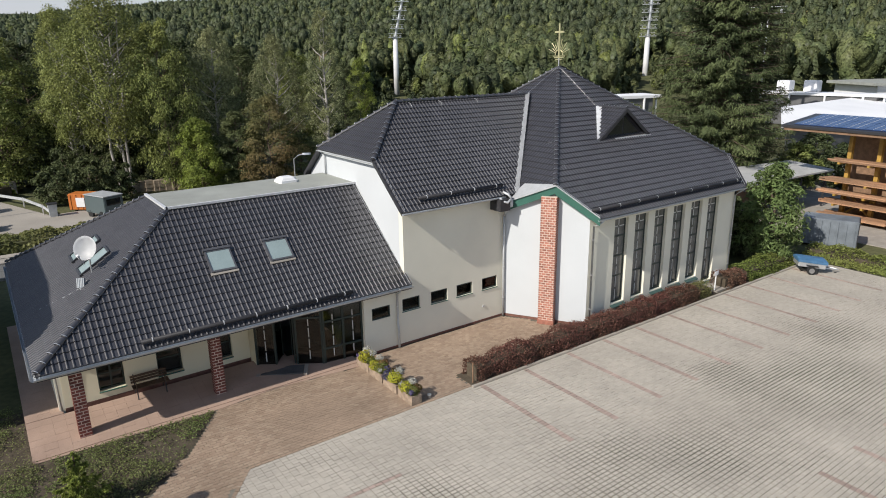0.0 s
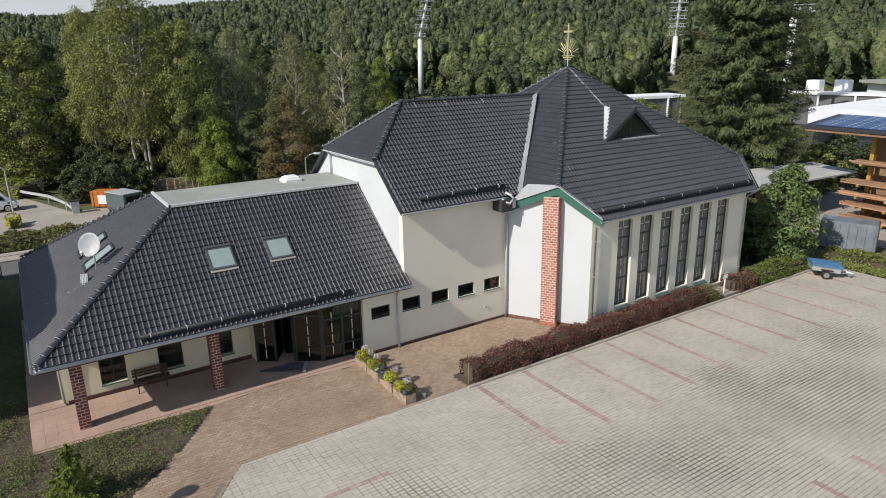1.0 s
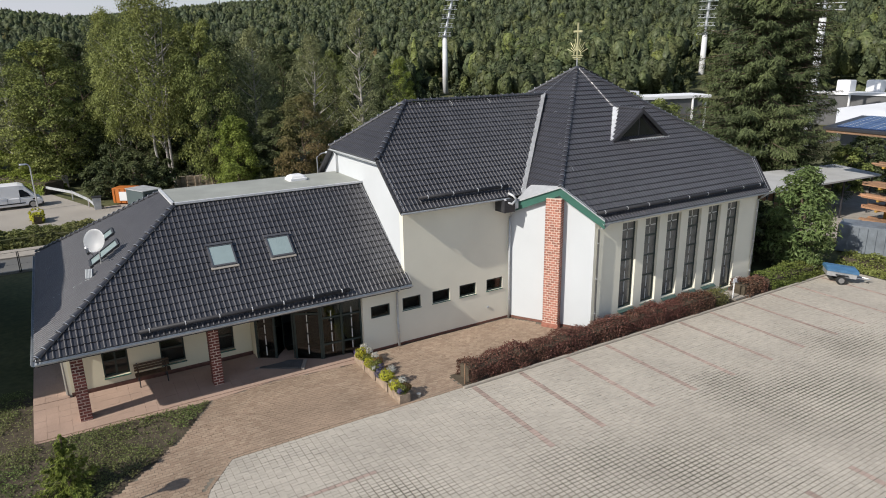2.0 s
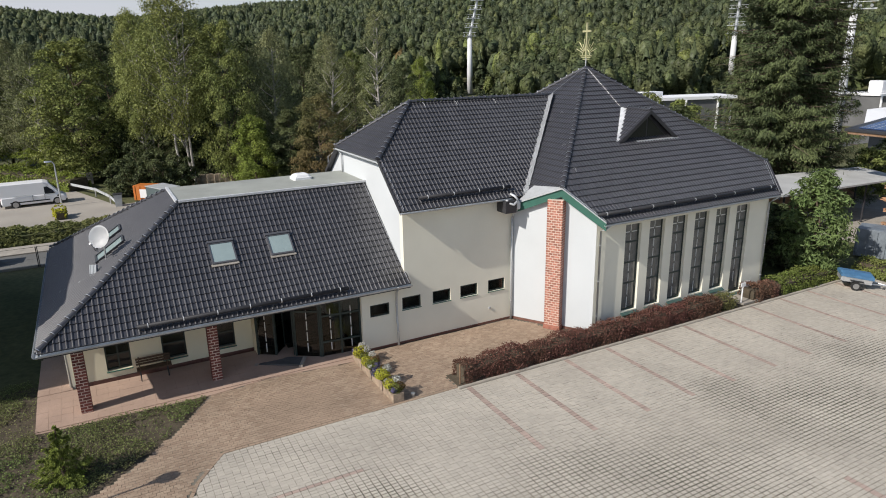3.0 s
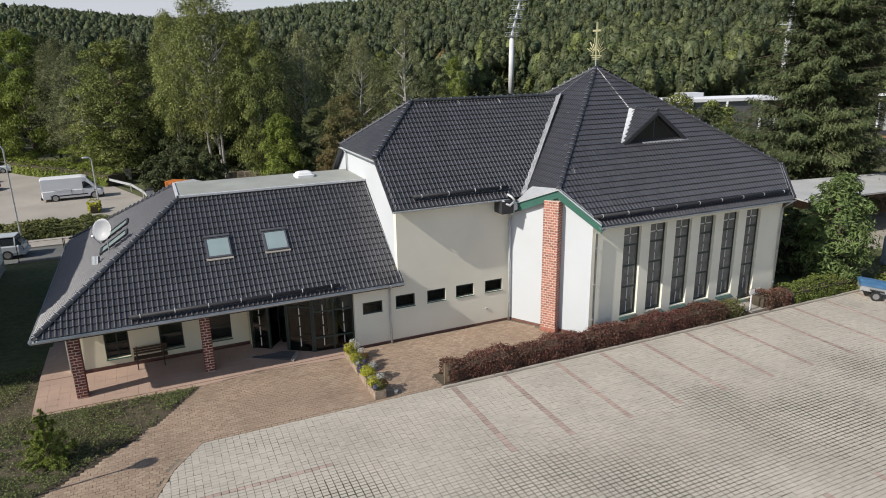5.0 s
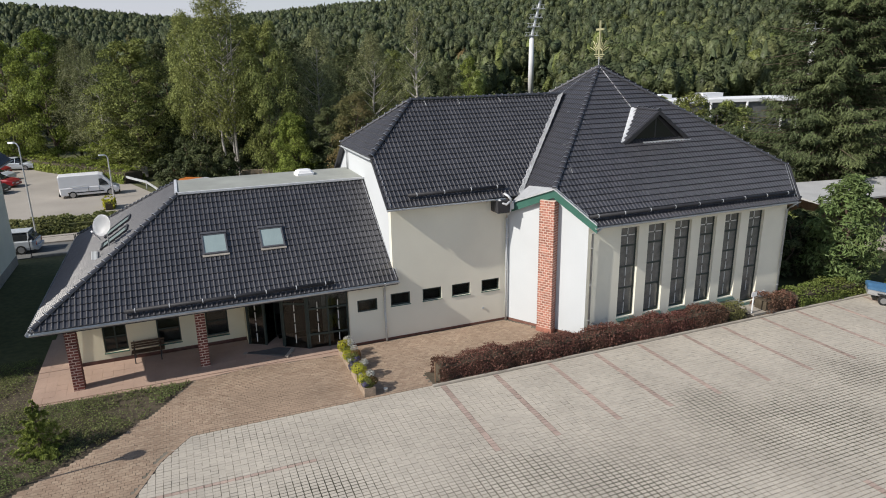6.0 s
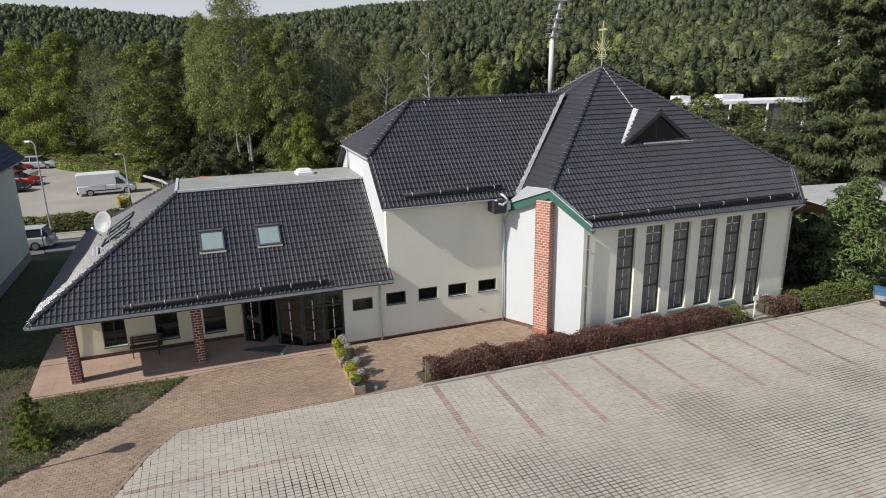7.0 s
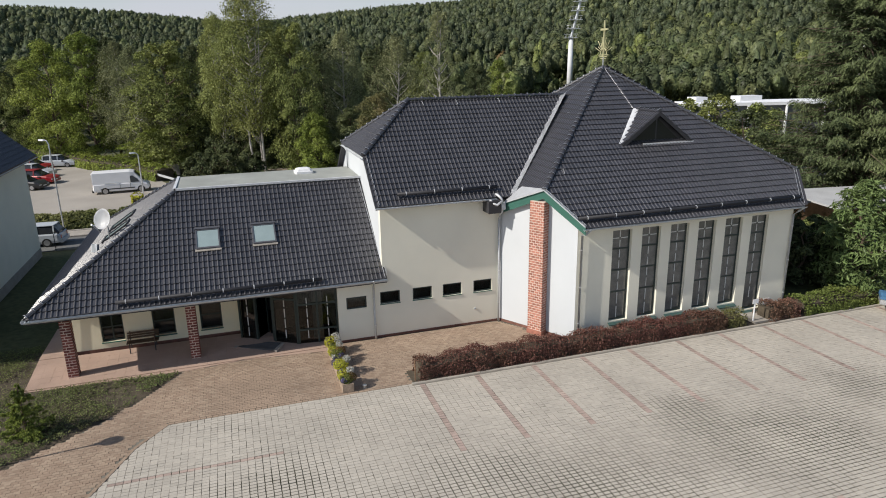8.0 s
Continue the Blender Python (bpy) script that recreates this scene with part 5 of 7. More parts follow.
def hedge(name, pts, w, h, material, label, leaf=0.06, per=170, seed=3, rounded=0.15, z0=0.0, category="hedge", core=SOIL):
    """A clipped hedge along pts: a twiggy core under a skin of leaves."""
    rng = np.random.default_rng(seed)
    t = thing(name, label, category, (*pts[0], z0))
    cs, os_ = [], []
    for (x0, y0), (x1, y1) in zip(pts, pts[1:]):
        a, b = Vector((x0, y0, 0)), Vector((x1, y1, 0))
        d = (b - a).normalized()
        s = Vector((-d.y, d.x, 0))
        L = (b - a).length
        m = Matrix((d, s, Vector((0, 0, 1)))).transposed().to_4x4()
        m.translation = a + Vector((0, 0, z0))
        part("core", boxed(0.1, -w * 0.36, 0, L - 0.1, w * 0.36, h * 0.74, m=m), core, t)
        n = int(L * (w + 2 * h) * per)
        u = rng.random(n) * L
        q = rng.random(n) * (w + 2 * h)
        wob = 0.10 * np.sin(u * 2.1 + seed) + 0.07 * np.sin(u * 5.3) + 0.05 * rng.normal(size=n)
        sd = np.where(q < h, -w / 2, np.where(q > h + w, w / 2, q - h - w / 2))
        zz = np.where(q < h, q, np.where(q > h + w, 2 * h + w - q, h))
        nx = np.where(q < h, -1.0, np.where(q > h + w, 1.0, 0.0))
        nz = np.where((q >= h) & (q <= h + w), 1.0, 0.15)
        inset = rounded * (np.abs(sd) / (w / 2)) ** 3 * (zz > h * 0.6)
        zz = np.maximum(0.02, zz - inset + wob * (zz > h * 0.5))
        sd = sd * (1 - 0.1 * (zz / h)) + nx * wob * 0.6
        p = np.stack([u, sd, zz], 1) + rng.normal(size=(n, 3)) * 0.03
        M = np.array(m.to_3x3())
        cs.append(p @ M.T + np.array(m.translation))
        os_.append(np.stack([np.zeros(n), nx, nz], 1) @ M.T)
    c = np.concatenate(cs)
    leaf_object("foliage", c, leaf * (0.6 + 0.8 * rng.random(len(c))), np.concatenate(os_), material, t, seed)
    return t


# trees behind the church, beside the street
KINDS = [
    ("broadleaf_tree", 14, 4.4, 11, LEAF_A, BARK, "tall mid-green broad-leaved tree", 0.14, 46, 430, 0.125, 0.5),
    ("broadleaf_tree", 14, 4.0, 12, LEAF_B, BARK, "dark green broad-leaved tree in the wood", 0.14, 42, 380, 0.135, 0.55),
    ("birch_tree", 15, 3.3, 13, LEAF_F, BIRCH, "grey-green birch with pale bark and drooping twigs", 0.28, 46, 300, 0.10, 1.1),
    ("broadleaf_tree", 13, 4.0, 14, LEAF_C, BARK, "light green sunlit broad-leaved tree", 0.12, 44, 430, 0.125, 0.5),
    ("broadleaf_tree", 9, 2.9, 15, LEAF_D, BARK, "broad-leaved tree turning rusty brown", 0.16, 36, 380, 0.09, 0.5),
    ("birch_tree", 18, 4.2, 16, LEAF_E, BIRCH, "very tall yellow-green birch with several pale stems", 0.33, 64, 330, 0.115, 0.9),
    ("birch_tree", 15, 2.1, 17, LEAF_F, BIRCH, "slim birch with a bare white trunk", 0.34, 40, 230, 0.08, 1.0),
]
PLACES = [(5.7, 78.6, 1, 0.9, 0.54), (8.9, 78.3, 1, 0.95, 0.62), (12.3, 77.8, 1, 0.9, 0.57), (3.7, 82.8, 1, 0.75, 0.4), (1.5, 78.0, 0, 1.14, 1.08), (-2.5, 82.9, 2, 1.03, 0.99), (-6.5, 93.6, 1, 1.0, 1.15), (10.7, 68.7, 5, 1.02, 1.1), (7.6, 73.9, 5, 0.71, 0.99), (14.5, 66.0, 0, 0.7, 1.17), (20.2, 68.9, 2, 0.94, 1.06), (25.5, 65.3, 2, 0.91, 1.01), (28.8, 60.9, 6, 1.0, 1.16), (44.8, 83.3, 3, 0.55, 0.97), (21.5, 58.2, 4, 1.03, 1.06), (19.4, 60.9, 1, 0.65, 0.57), (19.2, 76.3, 1, 1.0, 1.07), (26.1, 77.7, 1, 0.9, 1.02), (31.2, 73.9, 0, 0.73, 0.96), (13.6, 80.3, 1, 1.0, 1.18), (4.9, 87.0, 1, 1.05, 1.06), (37.9, 74.4, 1, 0.65, 0.87), (-13.8, 93.9, 3, 1.05, 1.22), (-9.0, 90.8, 3, 1.0, 1.28), (-4.5, 87.4, 2, 1.09, 1.03), (-19.1, 104.0, 0, 0.95, 0.99), (-24.2, 106.8, 1, 1.12, 1.03), (-30.3, 111.3, 0, 1.02, 1.07), (-3.3, 86.8, 3, 0.65, 0.36), (-0.4, 83.0, 0, 0.52, 0.31), (18.3, 61.1, 1, 0.55, 0.32), (24.9, 59.2, 1, 0.6, 0.41), (7.5, 78.9, 1, 0.85, 0.5), (11.4, 72.5, 1, 0.65, 0.35), (30.7, 63.3, 1, 0.75, 0.41), (-1.0, 78.7, 3, 0.55, 0.41)]
protos = [broadleaf(*k[:9], int(k[9] * 1.35), k[10] * 0.84, k[11], at=(0, 0, 0), stems=3 if k[3] == 16 else 1) for k in KINDS]
used = set()
for i, (x, y, k, w, s) in enumerate(PLACES):
    ob = protos[k] if k not in used else copy_thing(protos[k], Matrix())
    used.add(k)
    ob.matrix_basis = pose(x, y, rise(x, y), 0, 0, (i * 67) % 360) @ Matrix.Diagonal((w, w, s, 1))
    tagged(ob, group="trees behind the street")
yew = broadleaf("evergreen_bush", 7.6, 2.15, 21, LEAF_C, BARK, "dense rounded bright green evergreen bush", 0.08, 60, 460, 0.075, 0.8, at=(15.9, 60.8, 0))
conifer = spruce("spruce_tree", 31, 8.0, 31, "tall broad dark green spruce", (54.0, 33.6, 0), 0.22, 0.80, 1.35, None, 17.0, 3.4)
hanging = spruce("spruce_tree", 29, 4.0, 33, "tall paler spruce with hanging boughs behind the broad one", (57.4, 31.9, 0), 0.20, 0.85, 0.8, NEEDLE_PALE, 15.0, 3.0)
laurel = broadleaf("laurel_tree", 6.2, 2.0, 41, LAUREL, BARK, "tall glossy large-leaved laurel shrub", 0.06, 60, 130, 0.15, 0.75, at=(38.2, 19.2, 0), slim=0.3)
# deep leaf colour here adds to the shadow east of the church
dark_shrub = broadleaf("shrub", 5.0, 2.2, 42, LEAF_B, BARK, "shrub coloured dark to deepen the church shade", 0.1, 24, 260, 0.10, 0.6, at=(36.6, 23.4, 0))
for i, (x, y, h, r) in enumerate(((39.6, 24.6, 2.6, 1.9), (42.0, 25.4, 2.4, 1.9), (50, 41, 8, 3.2), (56, 46, 8, 3.4), (62, 50, 7, 3.2), (61.5, 29.5, 4.4, 2.2), (64.5, 26.5, 4.4, 2.3), (60, 34, 5, 2.4), (66, 30, 5, 2.6), (44.5, 45, 7, 3))):
    broadleaf("shrub", h, r, 50 + i, LEAF_A if i % 2 else LEAF_B, BARK, "leafy green shrub beside the yard", 0.1, 26, 260, 0.12, 0.6, at=(x, y, 0))

# more shrubs whose dark leaves stand in for the church shade
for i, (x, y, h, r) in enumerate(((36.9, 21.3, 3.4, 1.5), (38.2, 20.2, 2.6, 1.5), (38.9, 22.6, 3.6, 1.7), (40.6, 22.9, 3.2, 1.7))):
    broadleaf("shrub", h, r, 160 + i, LEAF_B, BARK, "shrub beside the church coloured dark to deepen the shade", 0.08, 18, 180, 0.11, 0.6, at=(x, y, 0))
for i, (x, y, h, r) in enumerate(((6.2, 73.6, 4.6, 2.4), (8.4, 71.8, 5.4, 2.6), (11.2, 71.2, 5.6, 2.6), (13.6, 69.9, 5.0, 2.3), (17.4, 68.8, 4.6, 2.4), (20.6, 66.4, 4.6, 2.4))):
    broadleaf("shrub", h, r, 180 + i, LEAF_B, BARK, "dark undergrowth shrub below the birches", 0.06, 18, 420, 0.085, 0.6, at=(x, y, 0))
for i, (x, y, h, r) in enumerate(((52.1, 51.3, 8.2, 2.8), (51.7, 46.5, 8.9, 3.0), (55.0, 59.2, 7.4, 3.0))):
    broadleaf("broadleaf_tree", h, r, 170 + i, LEAF_A, BARK, "small green tree before the grandstand", 0.12, 30, 240, 0.13, 0.6, at=(x, y, 0))

# woods on the hills
def near_line(x, y, ax, ay, bx, by):
    u = max(0.0, min(1.0, ((x - ax) * (bx - ax) + (y - ay) * (by - ay)) / ((bx - ax) ** 2 + (by - ay) ** 2)))
    return math.hypot(x - ax - u * (bx - ax), y - ay - u * (by - ay))


def ball(level):
    bm = bmesh.new()
    bmesh.ops.create_icosphere(bm, subdivisions=level, radius=1.0)
    v = np.array([p.co[:] for p in bm.verts])
    f = np.array([[p.index for p in q.verts] for q in bm.faces])
    bm.free()
    return v, f


BALLS = {1: ball(1), 2: ball(2)}
FIR_U = np.arange(9) * 2 * math.pi / 9


def woods(name, count, dmin, dmax, amin, amax, quads, size, seed, material, label, hmin=12, hmax=19, pines=0.5, clear=(), level=2):
    """Many trees as one sheet of foliage: lumpy domes and ragged cones, each fringed with leafy sprays."""
    rng = np.random.default_rng(seed)
    cs, ss, os_ = [], [], []
    hv, hf, b = [], [], 0
    bv, bf = BALLS[level]
    for _ in range(count):
        d = math.sqrt(rng.uniform(dmin ** 2, dmax ** 2))
        a = radians(rng.uniform(amin, amax))
        x, y = d * math.sin(a), d * math.cos(a)
        if any(x0 < x < x1 and y0 < y < y1 for x0, y0, x1, y1 in clear):
            continue
        gap = min(near_line(x, y, 45, 72, 97, 158), near_line(x, y, 80, 60, 173.5, 134))
        if gap < 2.0:
            continue
        h = rng.uniform(hmin, hmax) * (0.42 if gap < 7.0 else 1.0)
        z = rise(x, y)
        if rng.random() < pines:
            f = rng.random(quads) ** 1.2
            ang = rng.random(quads) * 2 * math.pi
            r = h * 0.19 * (1 - f) ** 0.9 * (0.75 + 0.35 * ((f * 6) % 1.0)) + 0.1
            c = np.stack([x + r * np.cos(ang), y + r * np.sin(ang), z + h * (0.20 + 0.80 * f)], 1)
            o = np.stack([np.cos(ang), np.sin(ang), np.full(quads, 0.6)], 1)
            vs, fs = [], []
            for k in range(4):
                rr = h * 0.19 * (1 - k / 4.4) ** 0.9 * (0.8 + 0.4 * rng.random(9))
                zz = z + h * (0.18 + 0.20 * k) + h * 0.03 * rng.normal(size=9)
                vs.append(np.stack([x + rr * np.cos(FIR_U + k), y + rr * np.sin(FIR_U + k), zz], 1))
                vs.append(np.array([[x, y, z + h * (0.18 + 0.20 * k + 0.27)]]))
                fs += [(k * 10 + q, k * 10 + (q + 1) % 9, k * 10 + 9) for q in range(9)]
            vs = np.concatenate(vs)
        else:
            rad = h * rng.uniform(0.12, 0.20)
            lobe = rng.normal(size=(11, 3)) + (0, 0, 0.5)
            lobe /= np.linalg.norm(lobe, axis=1)[:, None]
            squash = np.array((1.0, 1.0, rng.uniform(1.2, 1.9)))
            top = np.array((x, y, z + h - rad * squash[2] * 0.95))

            def swell(v):
                return 0.66 + 0.40 * np.exp(-((1 - v @ lobe.T) / 0.16)).max(1)
            vs = bv * (rad * swell(bv) * (0.94 + 0.12 * rng.random(len(bv))))[:, None] * squash + top
            fs = bf
            v = rng.normal(size=(quads, 3)) + (0, 0, 0.35)
            v /= np.linalg.norm(v, axis=1)[:, None]
            c = v * (rad * swell(v) * (0.95 + 0.15 * rng.random(quads)))[:, None] * squash + top
            o = v
        cs.append(c), os_.append(o)
        ss.append(size * (0.6 + 0.8 * rng.random(quads)))
        hv.append(vs), hf.extend((np.asarray(fs) + b).tolist())
        b += len(vs)
    v, f = leaf_quads(np.concatenate(cs), np.concatenate(ss), np.concatenate(os_), seed, 0.75, None, 0.45)
    me = bpy.data.meshes.new(name)
    me.from_pydata(np.concatenate(hv + [v]).tolist(), [], hf + (f + b).tolist())
    me.polygons.foreach_set("use_smooth", [True] * len(hf) + [False] * len(f))
    me.materials.append(material)
    return tagged(new(name, me), label, "woods", kind="stuff")


STADIUM = [(60, 20, 140, 92), (120, 60, 150, 100)]
for k, (m, lab) in enumerate(((WOOD_A, "mixed mid-green woods at the foot of the hill"), (WOOD_B, "mixed dark woods at the foot of the hill"), (WOOD_C, "light green trees at the foot of the hill"))):
    woods("mixed_woods", (270, 280, 40)[k], 112, 210, -20, 32, 110, 0.26, 71 + k, m, lab, 8, 12, 0.2, STADIUM)
    woods("edge_woods", (400, 420, 60)[k], 158, 235, 29, 74, 100, 0.30, 81 + k, m, lab.replace("at the foot of the hill", "behind the stadium"), 10, 15, 0.3, STADIUM)
woods("edge_woods", 340, 118, 165, 28, 52, 100, 0.28, 101, WOOD_B, "dark trees along the stadium", 7, 11, 0.2, STADIUM)
woods("edge_woods", 180, 118, 165, 28, 52, 100, 0.28, 102, WOOD_A, "mid-green trees along the stadium", 7, 10, 0.1, STADIUM)
woods("pine_woods", 1500, 215, 335, -20, 74, 44, 0.36, 91, WOOD_N, "dark pine woods on the hillside", 10, 14, 0.55, STADIUM, 1)
woods("pine_woods", 1700, 215, 335, -20, 74, 44, 0.36, 92, WOOD_B, "dark mixed woods on the hillside", 10, 14, 0.25, STADIUM, 1)
woods("far_woods", 3500, 325, 620, -20, 74, 15, 0.50, 93, WOOD_N, "far pine woods covering the hills", 11, 14, 0.35, (), 1)
woods("far_woods", 3200, 325, 620, -20, 74, 15, 0.50, 94, WOOD_B, "far mixed woods covering the hills", 11, 14, 0.1, (), 1)
woods("leafy_woods", 1100, 200, 560, -20, 74, 30, 0.40, 95, WOOD_A, "broad-leaved trees among the hill woods", 10, 14, 0.05, STADIUM, 1)
woods("leafy_woods", 45, 200, 400, -20, 74, 40, 0.40, 96, WOOD_C, "light green trees among the hill woods", 9, 13, 0.05, STADIUM, 1)
woods("rusty_woods", 50, 200, 400, -20, 74, 40, 0.40, 97, LEAF_D, "rusty trees among the hill woods", 9, 12, 0.05, STADIUM, 1)

# ---- forecourt things ----
BENCH_WOOD = mat("dark_bench_wood", (0.10, 0.065, 0.04), 0.7, var=0.25, scale=3, fine=30, bump=0.3)


def bench(x, y):
    """A park bench: slatted seat and back on two bent steel frames."""
    b = thing("bench", "brown slatted wooden bench with metal legs against the wall", "bench", (x, y, 0))
    rest_z = 0.20
    for k in range(4):
        part("seat_slat", boxed(x, y - 0.42 + 0.1 * k, 0.44, x + 1.3, y - 0.34 + 0.1 * k, 0.475), BENCH_WOOD, b)
    for k in range(3):
        part("back_slat", boxed(x, y + 0.02 + 0.025 * k, 0.52 + 0.1 * k, x + 1.3, y + 0.05 + 0.025 * k, 0.60 + 0.1 * k), BENCH_WOOD, b)
    for u in (0.12, 1.14):
        part("leg", tube(bmesh.new(), [(x + u, y - 0.46, 0), (x + u, y - 0.42, 0.43), (x + u, y + 0.0, 0.42), (x + u, y + 0.12, 0.84)], 0.022, 8), DARK_METAL, b)
        part("leg", tube(bmesh.new(), [(x + u, y + 0.12, 0), (x + u, y + 0.0, 0.42)], 0.022, 8), DARK_METAL, b)
        part("armrest", tube(bmesh.new(), [(x + u, y - 0.42, 0.42), (x + u, y - 0.40, 0.65), (x + u, y + 0.06, 0.66)], 0.02, 8), BENCH_WOOD, b)
    b.location.z += rest_z


bench(2.42, 24.36)

FLOWER_YELLOW = leaf_mat("yellow_green_mound", (0.50, 0.45, 0.04), (0.38, 0.38, 0.05), 0.3, 0.3)
FLOWER_PURPLE = leaf_mat("purple_blossom", (0.16, 0.09, 0.26), (0.10, 0.10, 0.16), 0.2, 0.4)
FLOWER_PALE = leaf_mat("silver_foliage", (0.62, 0.60, 0.56), (0.45, 0.45, 0.40), 0.2, 0.3)
FLOWER_RED = leaf_mat("reddish_foliage", (0.20, 0.05, 0.03), (0.10, 0.09, 0.03), 0.2, 0.4)
TROUGH = mat("weathered_trough_stone", (0.30, 0.23, 0.17), 0.95, var=0.3, scale=4, fine=30, bump=0.6)


def trough(y, colours, seed):
    """A stone trough planted with mounds of flowers."""
    rng = np.random.default_rng(seed)
    x0, x1, y0, y1, h = 10.72, 11.16, y - 0.50, y + 0.50, 0.36
    t = thing("flower_trough", "weathered stone trough planted with bright mixed flowers", "planter", (10.94, y, 0), "row of flower troughs")
    bm = bmesh.new()
    for b in ((x0, y0, 0.0, x1, y1, 0.08), (x0, y0, 0.08, x0 + 0.06, y1, h), (x1 - 0.06, y0, 0.08, x1, y1, h), (x0 + 0.06, y0, 0.08, x1 - 0.06, y0 + 0.06, h), (x0 + 0.06, y1 - 0.06, 0.08, x1 - 0.06, y1, h)):
        box(bm, *b)
    part("basin", bm, TROUGH, t)
    part("soil", boxed(x0 + 0.06, y0 + 0.06, 0.08, x1 - 0.06, y1 - 0.06, h - 0.05), SOIL, t)
    for k, (m, dx, dy, r, hh) in enumerate(colours):
        n = int(500 * (r / 0.22) ** 2)
        c, d = crown_points([(10.94 + dx * 1.2, y + dy, h + hh, r * 1.12, 0.8)], n, rng, 0.75)
        leaf_object("plant", c, 0.028 * (0.6 + 0.8 * rng.random(len(c))), d, m, t, seed + k)


Y, PU, PA, R, G = FLOWER_YELLOW, FLOWER_PURPLE, FLOWER_PALE, FLOWER_RED, HEDGE_GREEN
trough(18.08, [(PU, -0.12, -0.36, 0.12, 0.12), (PA, -0.1, 0.36, 0.1, 0.16), (Y, -0.05, 0.12, 0.25, 0.12), (G, 0.0, -0.22, 0.24, 0.08), (PA, 0.16, 0.05, 0.15, 0.32), (R, 0.16, -0.24, 0.18, 0.16)], 5)
trough(19.18, [(Y, -0.02, -0.1, 0.29, 0.15), (PU, -0.1, 0.26, 0.22, 0.10), (PA, 0.18, -0.05, 0.16, 0.34), (R, 0.15, 0.25, 0.14, 0.2)], 15)
trough(20.28, [(PU, 0.1, -0.34, 0.14, 0.14), (PA, -0.14, -0.3, 0.09, 0.14), (Y, -0.06, 0.22, 0.24, 0.12), (G, 0.0, -0.15, 0.26, 0.12), (R, 0.14, 0.0, 0.2, 0.2), (PA, 0.16, 0.3, 0.14, 0.34)], 25)
trough(21.36, [(PU, -0.12, 0.34, 0.13, 0.12), (R, 0.1, -0.05, 0.13, 0.22), (Y, -0.02, 0.0, 0.29, 0.16), (G, 0.04, -0.3, 0.18, 0.1), (PA, 0.14, 0.25, 0.17, 0.32), (PA, 0.16, -0.2, 0.13, 0.34)], 35)

bollard = thing("water_tap_post", "small grey post beside the flower trough", "post", (11.75, 17.75, 0))
part("post", tube(bmesh.new(), [(11.6, 17.72, 0), (11.6, 17.72, 0.12)], 0.07, 10), CONCRETE, bollard)
part("cap", tube(bmesh.new(), [(11.6, 17.72, 0.12), (11.6, 17.72, 0.15)], 0.085, 10), STEEL, bollard)
marker = thing("marker_post", "thin wooden marker post at the hedge end", "post", (13.62, 17.6, 0))
part("post", tube(bmesh.new(), [(13.62, 17.6, 0), (13.62, 17.6, 0.9)], 0.025, 8), WOOD, marker)

sign = thing("sign_post", "white post with a small sign in the hedge gap", "sign", (30.35, 17.75, 0))
part("post", tube(bmesh.new(), [(30.35, 17.75, 0), (30.35, 17.75, 1.15)], 0.035, 8), WHITE_PAINT, sign)
part("plate", boxed(30.20, 17.72, 0.98, 30.52, 17.745, 1.2), WHITE_PAINT, sign)
sheet("doorstep", [(30.3, 17.55), (31.7, 17.55), (31.7, 18.75), (30.3, 18.75)], 0.12, CONCRETE, "concrete step before the side door", "step", 0.2)
part("wall_vent", boxed(31.85, 18.745, 0.3, 32.25, 18.779, 0.66), LEAD, church, "pale square wall vent")
part("outside_tap", boxed(17.9, 22.26, 0.75, 18.0, 22.3, 0.83), ZINC, church)

# lamp whose shadow falls on the path
LH = 4.0
lx, ly = 2.70 - LH / 0.76, 17.02 - 0.122 * LH / 0.76
lamp = thing("path_lamp", "round-headed post lamp beside the path", "lamp", (lx, ly, 0))
part("pole", tube(bmesh.new(), [(lx, ly, 0), (lx, ly, LH - 0.35)], 0.05, 10, 0.035), DARK_METAL, lamp)
part("collar", tube(bmesh.new(), [(lx, ly, LH - 0.38), (lx, ly, LH - 0.2)], 0.09, 12, 0.12), DARK_METAL, lamp)
bm = bmesh.new()
bmesh.ops.create_uvsphere(bm, u_segments=20, v_segments=12, radius=0.27, matrix=Matrix.Translation((lx, ly, LH)) @ Matrix.Diagonal((1, 1, 0.8, 1)))
part("globe", bm, WHITE_PAINT, lamp, smooth=True)

fir = spruce("young_fir", 1.9, 1.15, 61, "small bright green young fir", (-0.12, 18.3, 0), 0.055, 0.20, 3.2, FIR)
for o in fir.children:
    if o.name.startswith("crown"):
        o.data.materials[0] = LEAF_C

